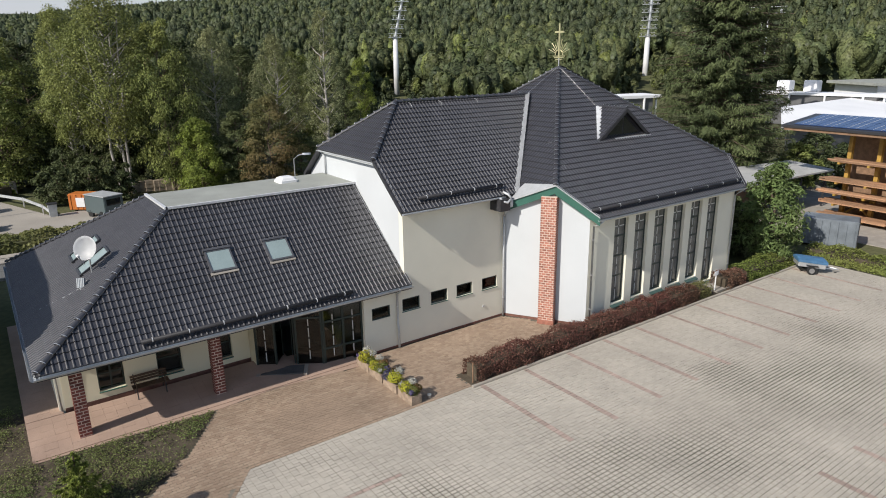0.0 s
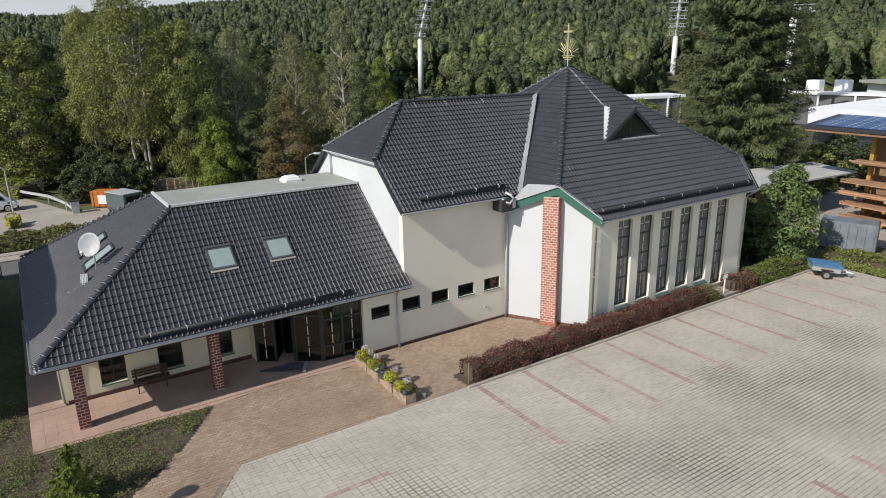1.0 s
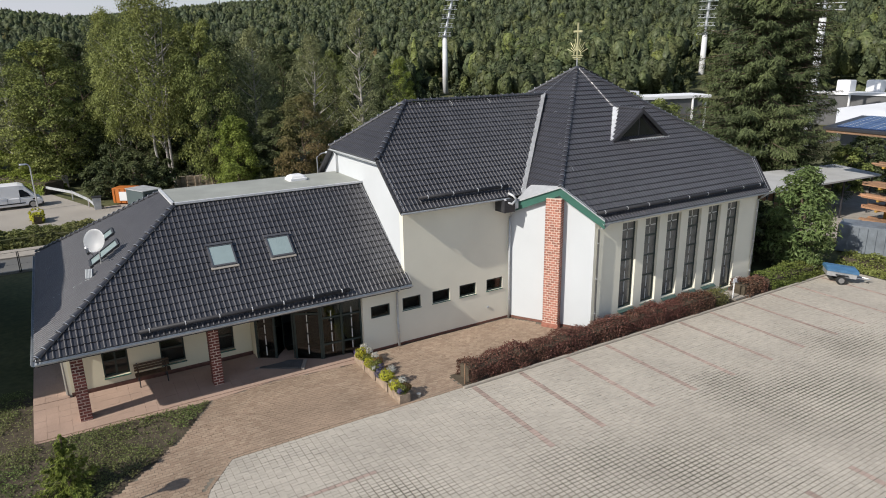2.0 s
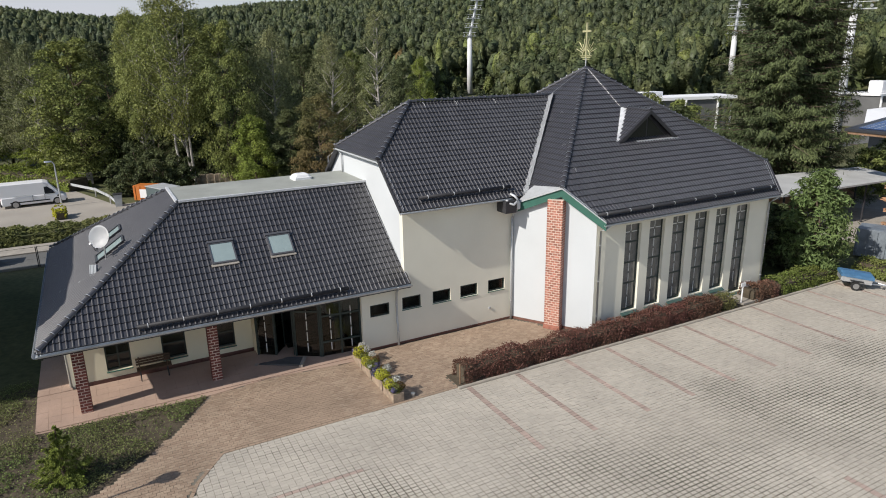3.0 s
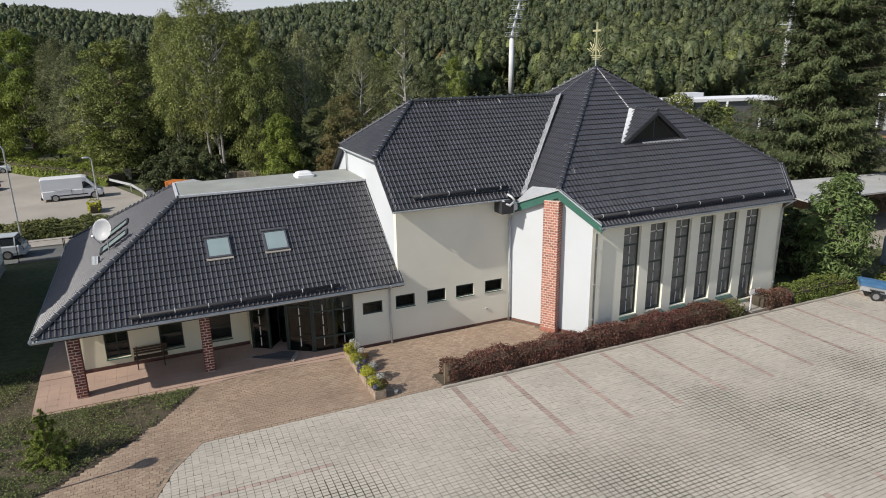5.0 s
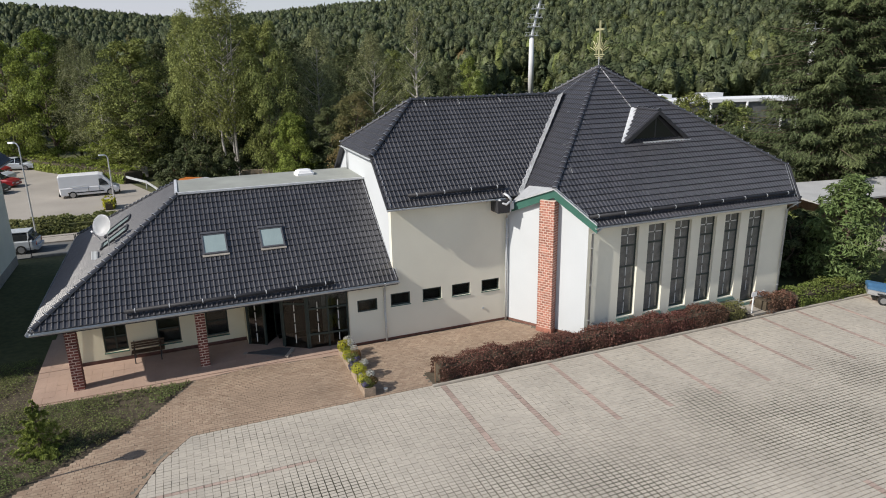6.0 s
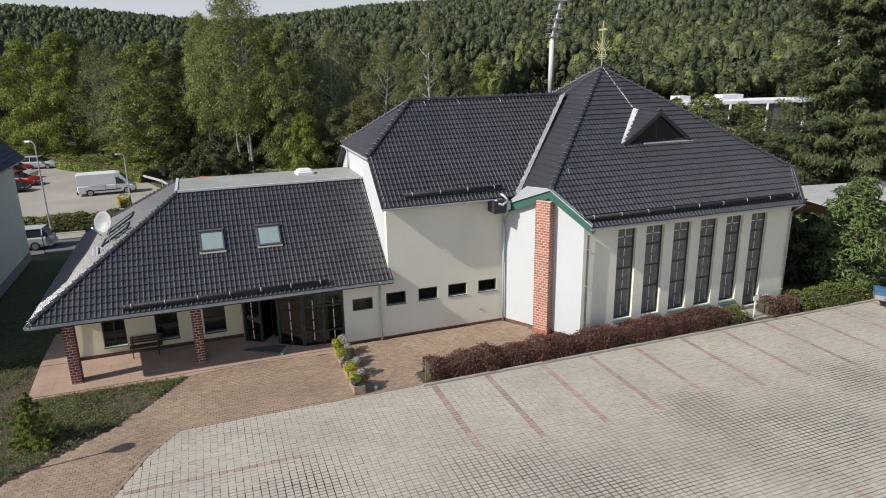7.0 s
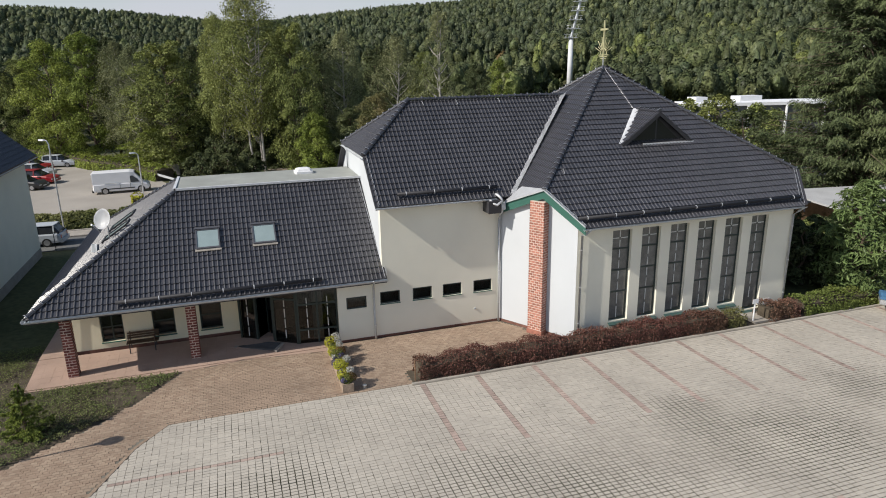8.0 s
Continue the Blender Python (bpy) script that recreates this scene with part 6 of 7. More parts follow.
# ground cover beds
def cover(name, poly, per, leaf, seed, material, label):
    rng = np.random.default_rng(seed)
    xs, ys = [p[0] for p in poly], [p[1] for p in poly]
    n = int((max(xs) - min(xs)) * (max(ys) - min(ys)) * per)
    p = rng.random((n, 2)) * (max(xs) - min(xs), max(ys) - min(ys)) + (min(xs), min(ys))
    p = np.array([q for q in p if inside(poly, q[0], q[1])])
    bare = np.array([noise.noise(Vector((a * 0.55, b * 0.55, 5))) + 0.5 * noise.noise(Vector((a * 1.9, b * 1.9, 9))) for a, b in p])
    p = p[(bare < 0.10) | (rng.random(len(p)) < 0.22)]
    z = 0.03 + 0.13 * rng.random(len(p)) + 0.05 * np.sin(p[:, 0] * 2.3) * np.sin(p[:, 1] * 1.9)
    edge = np.array([min(1.0, max(0.2, 4 * (0.5 + 0.5 * noise.noise(Vector((a * 0.9, b * 0.9, 0)))))) for a, b in p])
    c = np.column_stack([p, np.maximum(0.015, z * edge)])
    ob = leaf_object(name, c, leaf * (0.6 + 0.8 * rng.random(len(c))), np.tile((0.0, -0.1, 1.1), (len(c), 1)), material, None, seed)
    return tagged(ob, label, "ground cover", kind="stuff")


cover("ground_cover", [(-1.15, 21.85), (4.72, 21.68), (3.45, 20.0), (2.45, 18.75), (1.45, 17.95), (-0.45, 16.4), (-3, 14.7), (-7, 12.8), (-7, 26.5), (-1.15, 26.5)], 640, 0.029, 81, COVER, "leafy green ground cover with bare patches")
sheet("bed", [(-7, 12.7), (-3, 14.6), (-0.4, 16.3), (1.5, 17.85), (2.5, 18.7), (3.5, 20.0), (4.75, 21.75), (-1.1, 21.88), (-1.1, 26), (-7, 26)], -0.012, SOIL, "dark soil bed under ground cover", "bed")
sheet("terrace", [(-1.1, 21.9), (5.0, 21.75), (7.15, 22.0), (11.4, 21.6), (11.4, 24.0), (7.1, 24.64), (0.2, 24.64), (0.0, 36.0), (-1.1, 36.0)], 0.012, mat("pink_terrace_slab", (0.38, 0.27, 0.21), 0.9, var=0.12, scale=0.8, fine=30, bump=0.25), "pinkish terrace paving under the porch", "terrace", 0.04)
sheet("hedge_bed", [(13.5, 17.42), (40.2, 17.42), (40.2, 19.4), (33.0, 19.4), (32.7, 18.79), (21.3, 18.79), (20.5, 20.0), (20.5, 18.5), (13.5, 18.5)], 0.03, SOIL, "soil bed behind the kerb", "bed")


# ---- vehicles ----
def car_paint(name, color, metal=0.1):
    return mat(name, color, 0.32, metal=metal, var=0.03, scale=1, bump=0.0, spec=0.6)


CAR_GLASS = mat("car_glass", (0.015, 0.017, 0.02), 0.06, var=0.02, bump=0.0, spec=0.6)
RIM = mat("alloy_rim", (0.45, 0.45, 0.46), 0.3, metal=0.8, var=0.05)
LAMP_RED = mat("tail_lamp", (0.35, 0.02, 0.02), 0.2, var=0.05, bump=0)
LAMP_CLEAR = mat("head_lamp", (0.6, 0.62, 0.64), 0.1, var=0.05, bump=0)
SILVER, RED_CAR, BLACK_CAR, WHITE_CAR, GREY_GREEN = (car_paint("silver_paint", (0.50, 0.53, 0.56)), car_paint("red_car_paint", (0.30, 0.015, 0.02)), car_paint("black_car_paint", (0.02, 0.02, 0.022)), car_paint("white_van_paint", (0.80, 0.80, 0.80), 0.0), car_paint("grey_green_paint", (0.09, 0.12, 0.125)))


def loft(bm, sections):
    """A skin over cross-sections (lists of points of one length), closed at both ends."""
    rings = [[bm.verts.new(p) for p in s] for s in sections]
    n = len(rings[0])
    for a, b in zip(rings, rings[1:]):
        for k in range(n):
            bm.faces.new((a[k], a[(k + 1) % n], b[(k + 1) % n], b[k]))
    bm.faces.new(rings[0][::-1]), bm.faces.new(rings[-1])
    return bm


def vehicle(name, label, at, turn, paint, L, W, low, cab, wheels, wr, van=False, size=1.0):
    """A vehicle, front towards +x of its own frame. low: (x, sill, belt) stations of the body; cab: (x, top, width) stations of the cabin."""
    m = pose(*at, 0, 0, turn) @ Matrix.Diagonal((size, size, size, 1))
    v = thing(name, label, "van" if van else "car", at)
    bm = bmesh.new()
    secs = []
    for x, sill, belt in low:
        w = W / 2 * (0.90 if x in (low[0][0], low[-1][0]) else 1.0)
        secs.append([m @ Vector(p) for p in ((x, -w + 0.05, sill), (x, w - 0.05, sill), (x, w, sill + 0.18), (x, w, belt - 0.12), (x, w - 0.08, belt), (x, -w + 0.08, belt), (x, -w, belt - 0.12), (x, -w, sill + 0.18))])
    loft(bm, secs)
    part("body", bm, paint, v, smooth=False)
    bm = bmesh.new()
    secs = []
    for x, base, top, wid in cab:
        w0, w1 = W / 2 - 0.06, wid / 2
        secs.append([m @ Vector(p) for p in ((x, -w0, base), (x, w0, base), (x, w1 + 0.04, top - 0.10), (x, w1 - 0.06, top), (x, -w1 + 0.06, top), (x, -w1 - 0.04, top - 0.10))])
    loft(bm, secs)
    part("cabin", bm, paint if van else CAR_GLASS, v)
    if not van:
        top = max(q[2] for q in cab)
        x0, x1 = min(c[0] for c in cab if c[2] > top - 0.1), max(c[0] for c in cab if c[2] > top - 0.1)
        wid = max(c[3] for c in cab)
        part("roof_panel", boxed(x0 - 0.05, -wid / 2 + 0.02, top - 0.035, x1 + 0.05, wid / 2 - 0.02, top + 0.02, m=m, bevel=0.015), paint, v)
        for x in (x0 - 0.02, (x0 + x1) / 2, x1 + 0.02):
            for s in (-1, 1):
                part("pillar", prism(bmesh.new(), [m @ Vector(p) for p in ((x - 0.04, s * (W / 2 - 0.05), cab[1][1]), (x + 0.04, s * (W / 2 - 0.05), cab[1][1]), (x + 0.04, s * (wid / 2 + 0.01), top - 0.03), (x - 0.04, s * (wid / 2 + 0.01), top - 0.03))], m.to_3x3() @ Vector((0, s * 0.02, 0))), paint, v)
    f, b = low[-1][0], low[0][0]
    for s in (-1, 1):
        part("headlight", boxed(f - 0.10, s * W * 0.36 - 0.16, low[-1][2] - 0.26, f + 0.015, s * W * 0.36 + 0.16, low[-1][2] - 0.10, m=m), LAMP_CLEAR, v)
        part("tail_light", boxed(b - 0.015, s * W * 0.39 - 0.10, low[0][2] - 0.30, b + 0.08, s * W * 0.39 + 0.10, low[0][2] - 0.06, m=m), LAMP_RED, v)
        part("mirror", boxed(cab[-1][0] - 0.35, s * (W / 2 + 0.02) - 0.1 * (s < 0), low[-1][2] + 0.05, cab[-1][0] - 0.15, s * (W / 2 + 0.02) + 0.1 * (s > 0), low[-1][2] + 0.2, m=m), BLACK, v)
        for x in wheels:
            y0, y1 = (s * W / 2 - s * 0.2, s * (W / 2 + 0.012))
            wh = part("wheel", tube(bmesh.new(), [m @ Vector((x, y0, wr)), m @ Vector((x, y1, wr))], wr, 20), BLACK, v)
            part("rim", tube(bmesh.new(), [m @ Vector((x, y1 - s * 0.02, wr)), m @ Vector((x, y1 + s * 0.008, wr))], wr * 0.66, 16), RIM, wh)
    for x in (f, b):
        e = 1 if x == f else -1
        part("bumper", boxed(x - 0.12, -W / 2 + 0.06, 0.24, x + 0.04 if e > 0 else x + 0.1, W / 2 - 0.06, 0.52, m=m, bevel=0.03), BLACK if van else paint, v)
        part("number_plate", boxed(x + e * 0.045 - 0.005, -0.26, 0.40, x + e * 0.045 + 0.005, 0.26, 0.51, m=m), WHITE_PAINT, v)
    return v, m


def car(label, at, turn, paint, estate=False, L=4.5):
    k = L / 4.5
    low = [(-2.2 * k, 0.32, 0.86), (-2.0 * k, 0.26, 0.95), (-0.8 * k, 0.22, 0.95), (0.9 * k, 0.22, 0.93), (1.7 * k, 0.25, 0.86), (2.2 * k, 0.30, 0.70)]
    back = -2.12 * k if estate else -1.85 * k
    cab = [(back, 0.9, 1.0, 1.35), (back + 0.35, 0.92, 1.40, 1.2), (-0.6 * k, 0.93, 1.48, 1.22), (0.25 * k, 0.93, 1.45, 1.2), (1.15 * k, 0.9, 0.96, 1.35)]
    return vehicle("car", label, at, turn, paint, L, 1.78, low, cab, (-1.32 * k, 1.38 * k), 0.31)


def cargo_van(label, at, turn):
    low = [(-3.0, 0.36, 1.15), (-2.9, 0.30, 1.2), (0.5, 0.30, 1.2), (2.2, 0.30, 1.12), (2.7, 0.32, 1.0), (2.98, 0.36, 0.8)]
    cab = [(-3.0, 1.1, 2.42, 1.72), (-2.9, 1.15, 2.52, 1.74), (1.0, 1.15, 2.52, 1.74), (1.45, 1.12, 2.40, 1.66), (2.45, 1.02, 1.25, 1.5)]
    v, m = vehicle("van", label, at, turn, WHITE_CAR, 6.0, 2.05, low, cab, (-1.75, 2.05), 0.35, True, 0.86)
    for s in (-1, 1):
        y = s * 1.0
        part("side_window", prism(bmesh.new(), [m @ Vector(p) for p in ((1.0, s * 0.985, 1.2), (1.95, s * 0.985, 1.2), (1.75, s * 0.94, 1.55), (1.3, s * 0.90, 1.95), (1.0, s * 0.90, 1.95))], m.to_3x3() @ Vector((0, s * 0.04, 0))), CAR_GLASS, v)
        part("side_strip", boxed(-2.2, y - 0.035, 0.52, 1.4, y + 0.045, 0.64, m=m), BLACK, v)
        part("slide_rail", boxed(-1.9, y - 0.05, 1.24, -0.2, y + 0.02, 1.265, m=m), ZINC, v)
        for x in (-0.15, 0.95):
            part("door_gap", boxed(x, y - 0.06, 0.6, x + 0.025, y + 0.034, 1.18, m=m), BLACK, v)
    part("windscreen", prism(bmesh.new(), [m @ Vector(p) for p in ((2.43, -0.72, 1.27), (2.43, 0.72, 1.27), (1.52, 0.74, 2.33), (1.52, -0.74, 2.33))], m.to_3x3() @ Vector((0.03, 0, 0.03))), CAR_GLASS, v)
    return v


cargo_van("white high-roofed delivery van parked on the car park", (-3.1, 67.0, 0), 4)
car("silver estate car standing on the street", (-6.7, 46.9, 0), 176, SILVER, True, 4.7)
car("silver hatchback parked on the car park", (-13.3, 89.2, 0), -12, SILVER)
for i, (x, y, p, l) in enumerate(((-15.6, 86.5, RED_CAR, "dark red car in a parking row"), (-14.3, 81.6, SILVER, "silver car in a parking row"), (-12.9, 76.4, RED_CAR, "red car in a parking row"), (-13.2, 72.6, BLACK_CAR, "black car in a parking row"), (-20.5, 101, SILVER, "silver car far down the car park"), (-20.0, 96.5, BLACK_CAR, "black car far down the car park"))):
    car(l, (x, y, 0), -20, p)


# trailer at the court's corner
TARP = mat("blue_tarpaulin", (0.06, 0.15, 0.27), 0.5, var=0.15, scale=3, fine=20, bump=0.2)
trailer = thing("trailer", "small car trailer under a blue tarpaulin", "trailer", (37.7, 16.5, 0))
tm = pose(37.75, 16.45, 0, 0, 6, -48)
part("tub", boxed(-0.75, -0.5, 0.38, 0.75, 0.5, 0.68, m=tm, bevel=0.02), STEEL, trailer)
bm = bmesh.new()
loft(bm, [[tm @ Vector(p) for p in ((x, -0.55, 0.66), (x, 0.55, 0.66), (x, 0.54, 0.80), (x, 0.2, t), (x, -0.2, t), (x, -0.54, 0.80))] for x, t in ((-0.8, 0.84), (-0.7, 0.92), (0.7, 0.92), (0.8, 0.84))])
part("tarpaulin", bm, TARP, trailer)
for s in (-1, 1):
    w = part("wheel", tube(bmesh.new(), [tm @ Vector((0, s * 0.53, 0.24)), tm @ Vector((0, s * 0.68, 0.24))], 0.25, 18), BLACK, trailer)
    part("rim", tube(bmesh.new(), [tm @ Vector((0, s * 0.67, 0.24)), tm @ Vector((0, s * 0.69, 0.24))], 0.15, 14), RIM, w)
    part("mudguard", boxed(-0.32, s * 0.6 - 0.09, 0.5, 0.32, s * 0.6 + 0.09, 0.53, m=tm), BLACK, trailer)
part("drawbar", tube(bmesh.new(), [tm @ Vector((0.75, -0.35, 0.42)), tm @ Vector((1.6, 0, 0.38))], 0.03, 8), STEEL, trailer)
part("drawbar", tube(bmesh.new(), [tm @ Vector((0.75, 0.35, 0.42)), tm @ Vector((1.6, 0, 0.38))], 0.03, 8), STEEL, trailer)
part("jockey_wheel", tube(bmesh.new(), [tm @ Vector((1.5, -0.05, 0.1)), tm @ Vector((1.5, 0.05, 0.1))], 0.1, 12), BLACK, trailer)

# ---- timber yard beside the court ----
# yard stops short of the church; darker bare ground there deepens its shadow
sheet("yard", [(46.5, -10), (90, -10), (90, 34), (50, 32), (46.5, 24)], 0.0, CONCRETE, "pale concrete timber yard", "yard")
# steel coloured darker and bluer for the leaf shade on the container
BIN_STEEL = mat("shade_tinted_steel", (0.19, 0.215, 0.24), 0.5, metal=0.2, var=0.2, scale=1.5)
binbox = thing("metal_bin", "grey ribbed steel waste container in the yard", "container", (44.4, 18.6, 0))
bmx = pose(44.6, 18.5, 0, 0, 0, -68)
part("body", boxed(-1.6, -0.9, 0.1, 1.6, 0.9, 1.85, m=bmx, bevel=0.03), BIN_STEEL, binbox)
for k in range(7):
    part("rib", boxed(-1.5 + k * 0.48, -0.97, 0.2, -1.42 + k * 0.48, -0.9, 1.75, m=bmx), BIN_STEEL, binbox)
part("door_frame", boxed(1.6, -0.86, 0.15, 1.66, 0.86, 1.8, m=bmx), DARK_METAL, binbox)

rack = thing("timber_rack", "yellow cantilever rack stacked with sawn boards under a roof", "rack", (52.5, 21.9, 0))
ra, rb = Vector((-0.08, -0.9968, 0)), Vector((0.9968, -0.08, 0))
rm = Matrix((ra, rb, Vector((0, 0, 1)))).transposed().to_4x4()
rm.translation = Vector((52.5, 21.9, 0))
for k in range(8):
    u = 0.6 + 2.1 * k
    part("post", boxed(u - 0.14, 0.0, 0, u + 0.14, 0.32, 6.6, m=rm), YELLOW, rack)
    part("back_post", boxed(u - 0.12, 1.75, 0, u + 0.12, 2.0, 7.0, m=rm), YELLOW, rack)
    if k % 2:
        part("brace", tube(bmesh.new(), [rm @ Vector((u - 2.0, 0.2, 0.3)), rm @ Vector((u, 0.2, 2.2))], 0.07, 6), YELLOW, rack)
        part("brace", tube(bmesh.new(), [rm @ Vector((u, 0.2, 0.3)), rm @ Vector((u - 2.0, 0.2, 2.2))], 0.07, 6), YELLOW, rack)
    for z in (0.3, 1.3, 2.05, 2.95, 4.45):
        part("arm", boxed(u - 0.08, -1.3, z - 0.14, u + 0.08, 0.0, z, m=rm), YELLOW, rack)
part("back_wall", boxed(0, 1.6, 0, 15, 1.7, 6.6, m=rm), WOOD, rack, "brown boarded back wall")
rr = random.Random(9)
for z in (0.3, 1.3, 2.05, 2.95, 4.45):
    for j in range(3):
        n = rr.randint(3, 4)
        stack = thing("board_stack", "stack of sawn boards on the rack arms", "timber", tuple(rm @ Vector((j * 5.2, -0.6, z))), "boards on the rack")
        u0 = -0.5 + j * 5.4 + rr.uniform(-0.3, 0.4)
        for b in range(n):
            for c in range(4):
                v = -1.22 + c * 0.29
                part("board", boxed(u0 + rr.uniform(-0.25, 0.25), v, z + 0.003 + b * 0.062, u0 + 5.0 + rr.uniform(-0.3, 0.2), v + 0.27, z + 0.055 + b * 0.062, m=rm), PLANK, stack)
part("roof", prism(bmesh.new(), [rm @ Vector(p) for p in ((-3.8, -2.0, 6.75), (14, -2.0, 6.75), (14, 2.5, 7.35), (-3.8, 2.5, 7.35))], (0, 0, 0.18)), DARK_METAL, rack)
part("eave_board", boxed(-3.6, -1.9, 6.55, 14, -1.84, 6.74, m=rm), WOOD, rack)
SOLAR = mat("solar_cell", (0.03, 0.06, 0.16), 0.15, var=0.1, scale=3, fine=12, bump=0.0, spec=0.7)
for i in range(10):
    for j in range(2):
        a, b = -3.0 + i * 1.72, -1.6 + j * 1.98
        def slope(v):
            return 6.95 + (v + 2.0) * 0.6 / 4.5
        pnl = part("solar_panel", prism(bmesh.new(), [rm @ Vector(p) for p in ((a, b, slope(b)), (a + 1.68, b, slope(b)), (a + 1.68, b + 1.9, slope(b + 1.9)), (a, b + 1.9, slope(b + 1.9)))], (0, 0, 0.05)), SOLAR, rack)
        for c in range(1, 3):
            part("cell_line", prism(bmesh.new(), [rm @ Vector(p) for p in ((a + c * 0.56, b, slope(b) + 0.051), (a + c * 0.56 + 0.03, b, slope(b) + 0.051), (a + c * 0.56 + 0.03, b + 1.9, slope(b + 1.9) + 0.051), (a + c * 0.56, b + 1.9, slope(b + 1.9) + 0.051))], (0, 0, 0.004)), LEAD, pnl)
shed = thing("open_shed", "open shed with a pale flat sheet roof", "shed", (50, 26, 0))
part("roof", prism(bmesh.new(), [(42.8, 24.6, 2.95), (56.2, 23.8, 2.95), (57.6, 28.2, 3.05), (43.6, 30.2, 3.05)], (0, 0, 0.12)), SHEET_ROOF, shed)
for x, y in ((43.6, 25.0), (48.0, 24.7), (52.2, 24.4), (55.7, 24.2), (57.0, 27.8), (50.5, 28.8), (44.2, 29.6)):
    part("post", tube(bmesh.new(), [(x, y, 0), (x, y, 2.97)], 0.07, 8), DARK_METAL, shed)
part("back_wall", prism(bmesh.new(), [(43.8, 29.9, 0), (57.3, 28.0, 0), (57.3, 28.0, 2.95), (43.8, 29.9, 2.95)], (0, 0.12, 0)), WOOD, shed)

# ---- stadium beyond the trees ----
def slab_building(name, label, pts, z0, z1, roof_mat, wall_mat, posts=True, thick=0.5):
    c = thing(name, label, "building", (*pts[0], 0))
    part("roof", prism(bmesh.new(), [(x, y, z1) for x, y in pts], (0, 0, -thick)), roof_mat, c)
    mid = Vector((sum(p[0] for p in pts) / len(pts), sum(p[1] for p in pts) / len(pts), 0))
    ins = [Vector((x, y, 0)).lerp(mid, 0.12) for x, y in pts]
    part("wall", prism(bmesh.new(), [(p.x, p.y, z0) for p in ins], (0, 0, z1 - thick - z0 - 0.01)), wall_mat, c)
    if posts:
        for (a, b) in zip(pts, pts[1:] + pts[:1]):
            for k in range(4):
                p = Vector((*a, 0)).lerp(Vector((*b, 0)), (k + 0.5) / 4).lerp(mid, 0.04)
                part("post", tube(bmesh.new(), [p, p + Vector((0, 0, z1 - thick))], 0.18, 8), WHITE_PAINT, c)
    return c


DIM_WALL = mat("dim_grey_wall", (0.12, 0.12, 0.12), 0.8, var=0.15, scale=0.5)
slab_building("grandstand", "long low grandstand with a white canopy roof", [(70, 74.1), (93.5, 68.5), (95.5, 74), (72, 79.6)], 0, 5.7, WHITE_ROOF, DIM_WALL, True, 0.45)
for a, b, c, d in ((73, 76, 75, 78), (80, 75, 84, 77)):
    part("roof_box", boxed(a, b, 5.7, c, d, 6.4), WHITE_PAINT, bpy.data.objects["grandstand"])
hall = thing("sports_hall", "wide sports hall with a white sloping roof", "building", (85, 40, 0))
part("roof", prism(bmesh.new(), [(79.1, 40.4, 3.0), (106.9, 35.0, 3.0), (154, 51.7, 4.6), (91.5, 47.2, 4.6)], (0, 0, 0.3)), WHITE_ROOF, hall)
part("wall", prism(bmesh.new(), [(81, 40.6, 0), (106, 36, 0), (150, 51, 0), (92.5, 46.6, 0)], (0, 0, 2.95)), DIM_WALL, hall)
slab_building("grandstand", "far grandstand with a thin white canopy", [(113.5, 67), (117.5, 68), (121.5, 44.5), (117, 44)], 0, 5.5, WHITE_ROOF, DIM_WALL, True, 0.4)
for x, y in ((116.2, 59.2), (118.4, 55.6)):
    t2 = thing("roof_unit", "white box on the grandstand roof", "roof unit", (x, y, 5.5))
    part("housing", boxed(x, y, 5.5, x + 2.0, y + 2.2, 7.4, bevel=0.1), WHITE_PAINT, t2)
slab_building("sports_hall", "far hall with a dark roof and white edge", [(132, 52), (152, 42), (164, 54), (140, 64)], 0, 6.6, FELT, WHITE_PAINT, False, 0.5)


MAST = mat("pale_grey_mast", (0.62, 0.63, 0.63), 0.6, var=0.08, scale=0.5)


def floodlight(x, y, z_head, z_top, r, lean, label, wide=3.4):
    """A stadium mast: tapering pole, a leaning head of platforms and lamps."""
    t = thing("floodlight_mast", label, "floodlight mast", (x, y, 0), "stadium floodlights")
    part("pole", tube(bmesh.new(), [(x, y, 0), (x, y, z_head)], r, 14, r * 0.72), MAST, t, smooth=True)
    away = Vector((x, y, 0)).normalized()
    side = Vector((away.y, -away.x, 0))
    n = 7
    part("spine", tube(bmesh.new(), [(x, y, z_head), Vector((x, y, z_top)) + side * lean], r * 0.4, 10), STEEL, t)
    for k in range(n):
        f = k / (n - 1)
        c = Vector((x, y, z_head + (z_top - z_head) * f)) + side * lean * f
        m = Matrix((side, away, Vector((0, 0, 1)))).transposed().to_4x4()
        m.translation = c
        pl = part("platform", boxed(-wide / 2, -0.9, -0.08, wide / 2, 0.5, 0.08, m=m), STEEL, t)
        part("rail", tube(bmesh.new(), [m @ Vector((-wide / 2, -0.9, 0.9)), m @ Vector((wide / 2, -0.9, 0.9))], 0.05, 6), STEEL, pl)
        for j in range(4):
            u = -wide / 2 + wide * (j + 0.5) / 4
            part("lamp", tube(bmesh.new(), [m @ Vector((u, -0.7, 0.45)), m @ Vector((u, -1.2, 0.35))], 0.15, 8, 0.2), STEEL, pl)


floodlight(97.5, 158.4, 17.4, 31.0, 0.85, 3.2, "tall white floodlight mast with a leaning head", 3.6)
floodlight(173.5, 134, 17.2, 31.0, 1.0, 0.6, "tall white floodlight mast behind the woods", 5.0)
floodlight(96.5, 53.8, 17.6, 30.5, 0.62, 0.6, "floodlight mast beside the spruce", 5.2)

